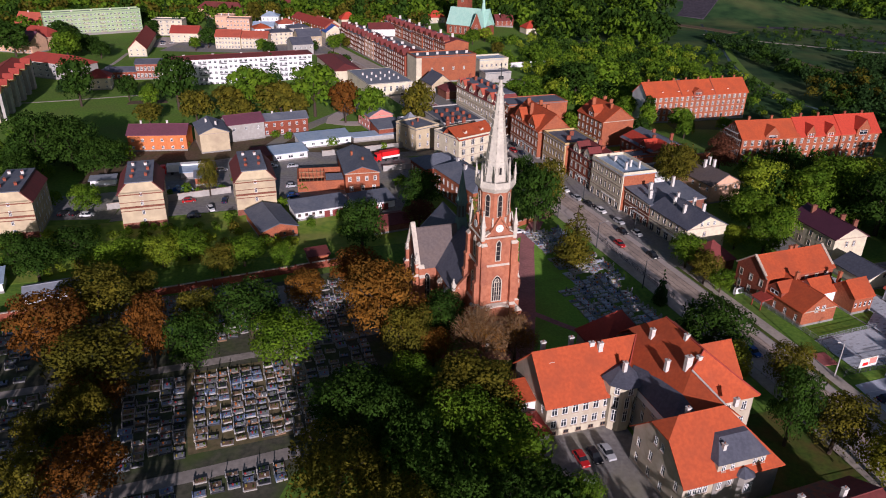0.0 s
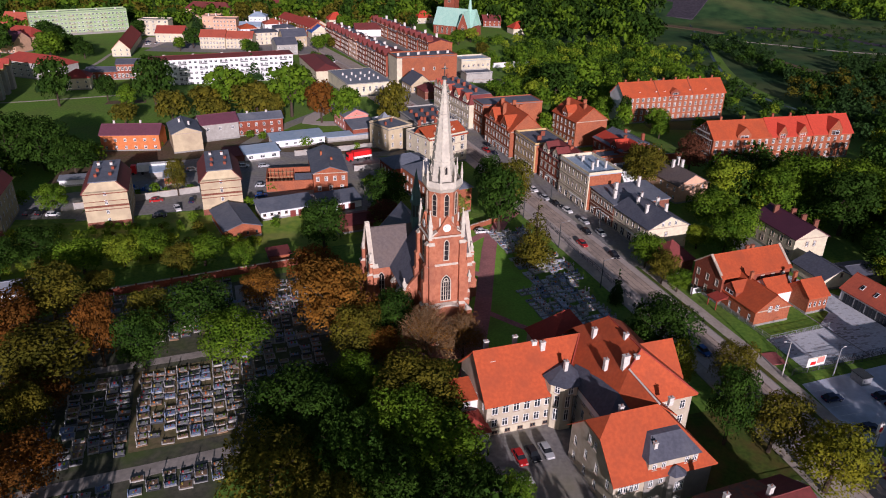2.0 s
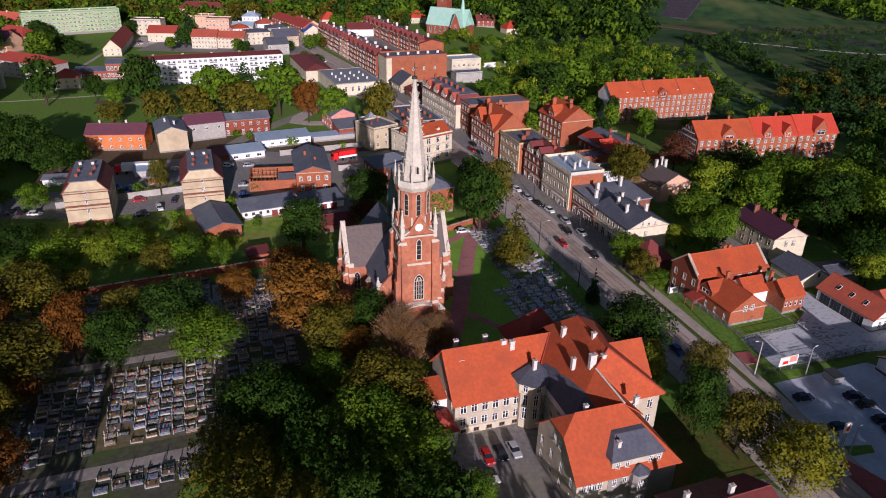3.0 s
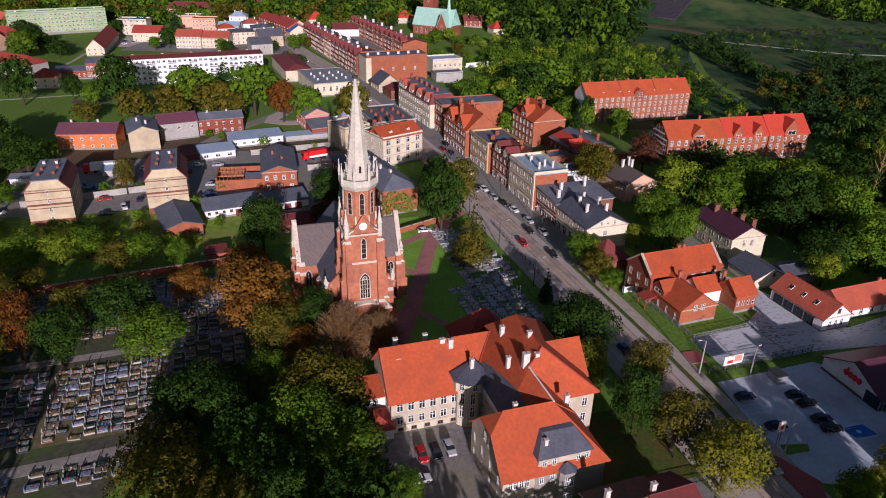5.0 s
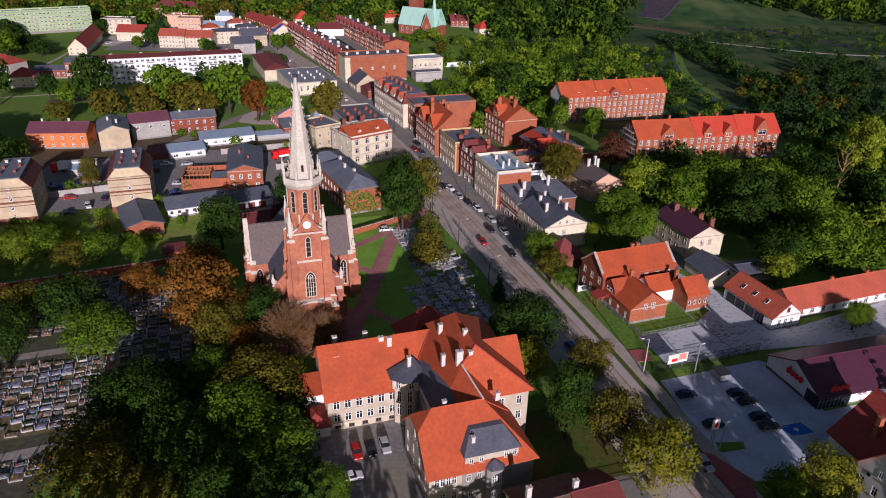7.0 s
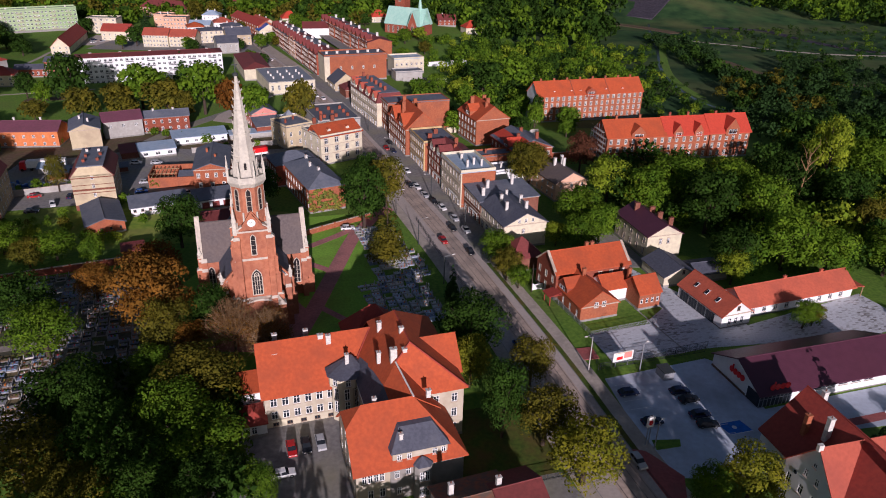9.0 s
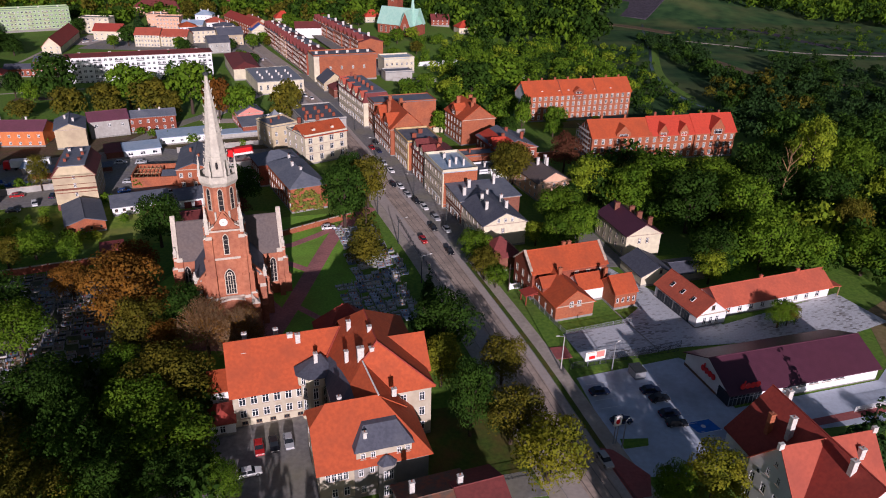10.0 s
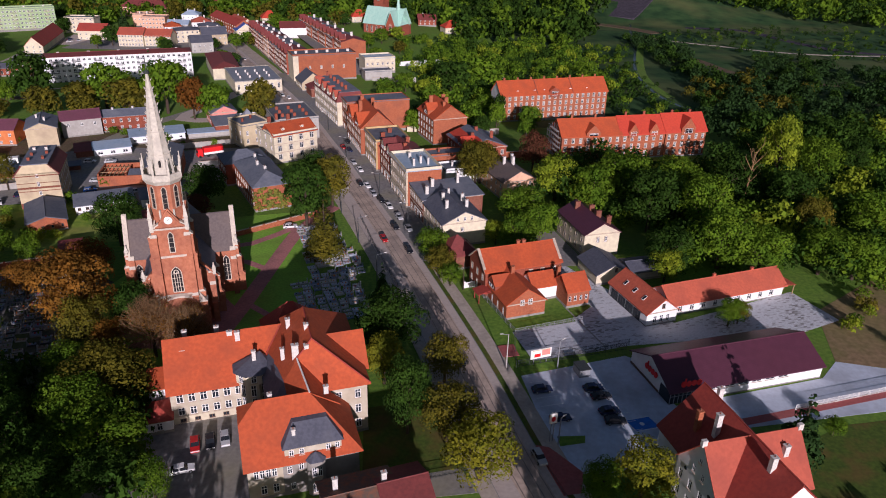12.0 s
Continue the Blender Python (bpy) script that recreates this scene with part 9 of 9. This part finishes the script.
def fence(name, a, b, h, label, key="metal_dark", step=2.4, bars=0.0, z=0.0):
    v = Vector((b[0] - a[0], b[1] - a[1]))
    root = thing(name, pose(a[0], a[1], gz(*a) + z, 0, 0, math.degrees(math.atan2(v.y, v.x))), label, "fence")
    n = max(1, int(v.length / step))
    pm = MB()
    pm.box(-0.04, -0.04, -0.2, 0.04, 0.04, h)
    pd = pm.data("post", [key])
    for i in range(n + 1):
        part("post", pd, (), root, m=Matrix.Translation((v.length * i / n, 0, 0)))
    st = v.length / n
    k = max(2, int(st / bars)) if bars else 1
    us = [0.04]
    for n_bar in range(1, k):
        us += [st * n_bar / k - 0.015, st * n_bar / k + 0.015]
    us.append(st - 0.04)
    zs = [0.1, 0.15, h * 0.5 - 0.02, h * 0.5 + 0.03, h - 0.1, h - 0.04]
    pa, nu = MB(), len(us)
    for yy in (-0.014, 0.014):
        pa.v += [(u, yy, zz) for zz in zs for u in us]
    total = nu * len(zs)
    for a_row in range(len(zs) - 1):
        for a_col in range(nu - 1):
            if a_row % 2 == 0 or a_col % 2 == 1:
                q = a_row * nu + a_col
                pa.f += [(q, q + 1, q + nu + 1, q + nu), (total + q + nu, total + q + nu + 1, total + q + 1, total + q)]
    top_row = (len(zs) - 1) * nu
    pa.f += [(top_row + c, top_row + c + 1, total + top_row + c + 1, total + top_row + c) for c in range(nu - 1)]
    pa.m = [0] * len(pa.f)
    pa = pa.data("panel", [key])
    for i in range(n):
        part("panel", pa, (), root, m=Matrix.Translation((st * i, 0, 0)))


fence("fence", (79.0, 160.0), (88.6, 136.6), 1.4, "grey metal picket fence beside the pavement", "metal_grey", 2.4, 0.2)
mb = MB()
mb.box(0, 0, -0.3, 5.2, 0.3, 1.5)
mb.box(6.6, 0, -0.3, 8.0, 0.3, 1.5)
for u in (-0.2, 5.0, 6.4, 7.8):
    mb.box(u, -0.1, -0.3, u + 0.45, 0.4, 1.8)
tagged(part("garden_wall", mb, "white_render", m=pose(77.2, 158.0, gz(77.2, 158.0), 0, 0, 20)), "low white garden wall with piers beside the brick house", "wall", kind="structure")
fence("fence", (88.6, 136.6), (105.5, 143.0), 1.4, "grey metal picket fence round the lawn", "metal_grey", 2.4, 0.2)
fence("fence", (88.2, 134.6), (87.6, 123.0), 1.6, "dark mesh fence beside the pavement", "metal_dark", 2.4, 0.3)
fence("fence", (88.0, 123.2), (113.4, 131.0), 1.8, "dark mesh fence along the car park", "metal_dark", 2.5, 0.25)
fence("fence", (98.5, 127.5), (114.5, 132.8), 1.8, "dark mesh fence along the plaza", "metal_dark", 2.5, 0.25)
fence("fence", (45.2, 201.5), (52.5, 178.0), 1.5, "dark churchyard fence beside the street", "metal_dark", 2.6, 0.25)
fence("fence", (52.5, 178.0), (60.5, 155.0), 1.5, "dark churchyard fence beside the street", "metal_dark", 2.6, 0.25)
fence("fence", (143, 110.5), (176, 120.5), 1.4, "pale panel fence round the delivery yard", "white_frame", 2.5, 0.12)
fence("fence", (60, 86.5), (77, 91.5), 1.3, "dark garden fence beside the school lawn", "metal_dark", 2.5, 0.25)


def pole(x, y, h, label, arm=None, key="pole_concrete"):
    root = thing("street_lamp" if arm else "pole", pose(x, y, gz(x, y)), label, "street lamp" if arm else "pole")
    mb = MB()
    mb.tube((0, 0, -0.3), (0, 0, h), 0.16, 0.09, 8)
    part("mast", mb, key, root)
    if arm:
        mb = MB()
        mb.tube((0, 0, h - 0.1), (arm[0], arm[1], h + 0.35), 0.06, 0.04, 6)
        part("arm", mb, "metal_grey", root)
        mb = MB()
        d = Vector((arm[0], arm[1], 0)).normalized()
        mb.tube((arm[0] - d.x * 0.2, arm[1] - d.y * 0.2, h + 0.34), (arm[0] + d.x * 0.5, arm[1] + d.y * 0.5, h + 0.4), 0.12, 0.09, 6)
        part("lantern", mb, "lamp_glass", root)


pole(85.4, 122.8, 8.6, "concrete street lamp beside the pavement", (-1.4, -0.4))
pole(96.6, 123.2, 7.0, "slender grey car park lamp", (0.6, 0.2), "metal_grey")
pole(76.8, 157.0, 8.0, "wooden pole beside the fence", None, "bark")
pole(93.2, 98.6, 6.5, "dark slim car park lamp", (0.5, 0.2), "metal_grey")
for px, py in ((54.0, 160.5), (46.5, 184.0), (38.5, 206), (28.5, 231)):
    pole(px, py, 8.0, "dark steel tram line pole", (2.2, 0.6), "metal_dark")
for px, py in ((60.5, 196), (49.5, 222), (33, 262), (20.5, 298)):
    pole(px, py, 8.0, "dark steel tram line pole", (-2.2, -0.6), "metal_dark")
bill = thing("billboard", pose(90.6, 123.9, 0, 0, 0, 20), "advertising billboard with red and yellow shapes on two posts", "billboard")
for u in (0.9, 4.0):
    mb = MB()
    mb.box(u - 0.08, -0.08, -0.3, u + 0.08, 0.08, 3.6)
    part("post", mb, "metal_grey", bill)
mb = MB()
mb.box(0, -0.2, 1.6, 5.0, -0.08, 3.9)
part("board", mb, "sign_white", bill)
for x0, x1, z0, z1, key in ((0.9, 2.4, 2.0, 2.8, "sign_red"), (2.7, 4.7, 2.2, 3.6, "pink_render"), (0.4, 4.6, 3.62, 3.8, "beige_render")):
    mb = MB()
    mb.hexa([(x0, -0.215), (x1, -0.215), (x1, -0.2), (x0, -0.2)], z0, z1)
    part("poster_shape", mb, key, bill)
tot = thing("sign_totem", pose(92.0, 99.6, 0, 0, 0, 20), "tall car park sign with a white panel and red mark", "sign")
for u in (-0.3, 0.3):
    mb = MB()
    mb.box(u - 0.07, -0.07, -0.3, u + 0.07, 0.07, 7.0)
    part("post", mb, "metal_grey", tot)
mb = MB()
mb.box(-0.75, -0.14, 4.4, 0.75, 0.14, 6.6)
part("panel", mb, "sign_white", tot)
mb = MB()
mb.add([(x * 0.45, -0.15, 5.4 + z * 0.6) for x, z in ngon(10, 1.0)], [tuple(range(10))])
part("sign_mark", mb, "sign_red", tot)
kiosk = thing("trolley_shelter", pose(100.8, 119.6, 0, 0, 0, 16), "grey trolley shelter on the car park", "shelter")
mb = MB()
mb.box(0, 0, 0, 2.4, 3.2, 1.9)
part("body", mb, "metal_grey", kiosk)
mb = MB()
mb.box(-0.15, -0.15, 1.9, 2.55, 3.35, 2.05)
part("roof", mb, "metal_dark", kiosk)
bays = thing("bay_markings", pose(0, 0, 0), "white painted parking bay lines", "markings", kind="structure")
for k in range(8):
    mb = MB()
    mb.box(0, 0, 0.032, 4.8, 0.1, 0.04)
    part("bay_line", mb, "line_paint", bays, m=pose(101.2 + 0.75 * k, 117.2 - 2.45 * k, 0, 0, 0, 14))
for k in range(6):
    mb = MB()
    mb.box(0, 0, 0.032, 4.8, 0.1, 0.04)
    part("bay_line", mb, "line_paint", bays, m=pose(90.0 + 0.5 * k, 117.6 - 2.6 * k, 0, 0, 0, 14))
mb = MB()
for p in ([(107.4, 106.0), (109.0, 102.9), (109.15, 102.95), (107.55, 106.05)], [(109.0, 102.9), (114.0, 104.3), (113.95, 104.45), (108.95, 103.05)], [(107.4, 106.0), (112.3, 107.4), (112.25, 107.55), (107.35, 106.15)]):
    mb.hexa(p, 0.03, 0.042)
mb.add([(110.6 + 0.5 * math.cos(a), 105.2 + 0.5 * math.sin(a), 0.041) for a in (6.283 * i / 12 for i in range(12))], [tuple(range(12))])
part("bay_line", mb, "line_paint", bays)


# zebra crossing on the far street
zebra = thing("zebra_crossing", pose(-58.6, 462.8, gz(-58.6, 462.8) + 0.05, 0, 0, 25), "white painted zebra crossing over the street", "markings", kind="structure")
for k in range(9):
    mb = MB()
    mb.box(-5.4 + 1.2 * k, -2.0, -0.05, -4.8 + 1.2 * k, 2.0, 0.02)
    part("stripe", mb, "line_paint", zebra)
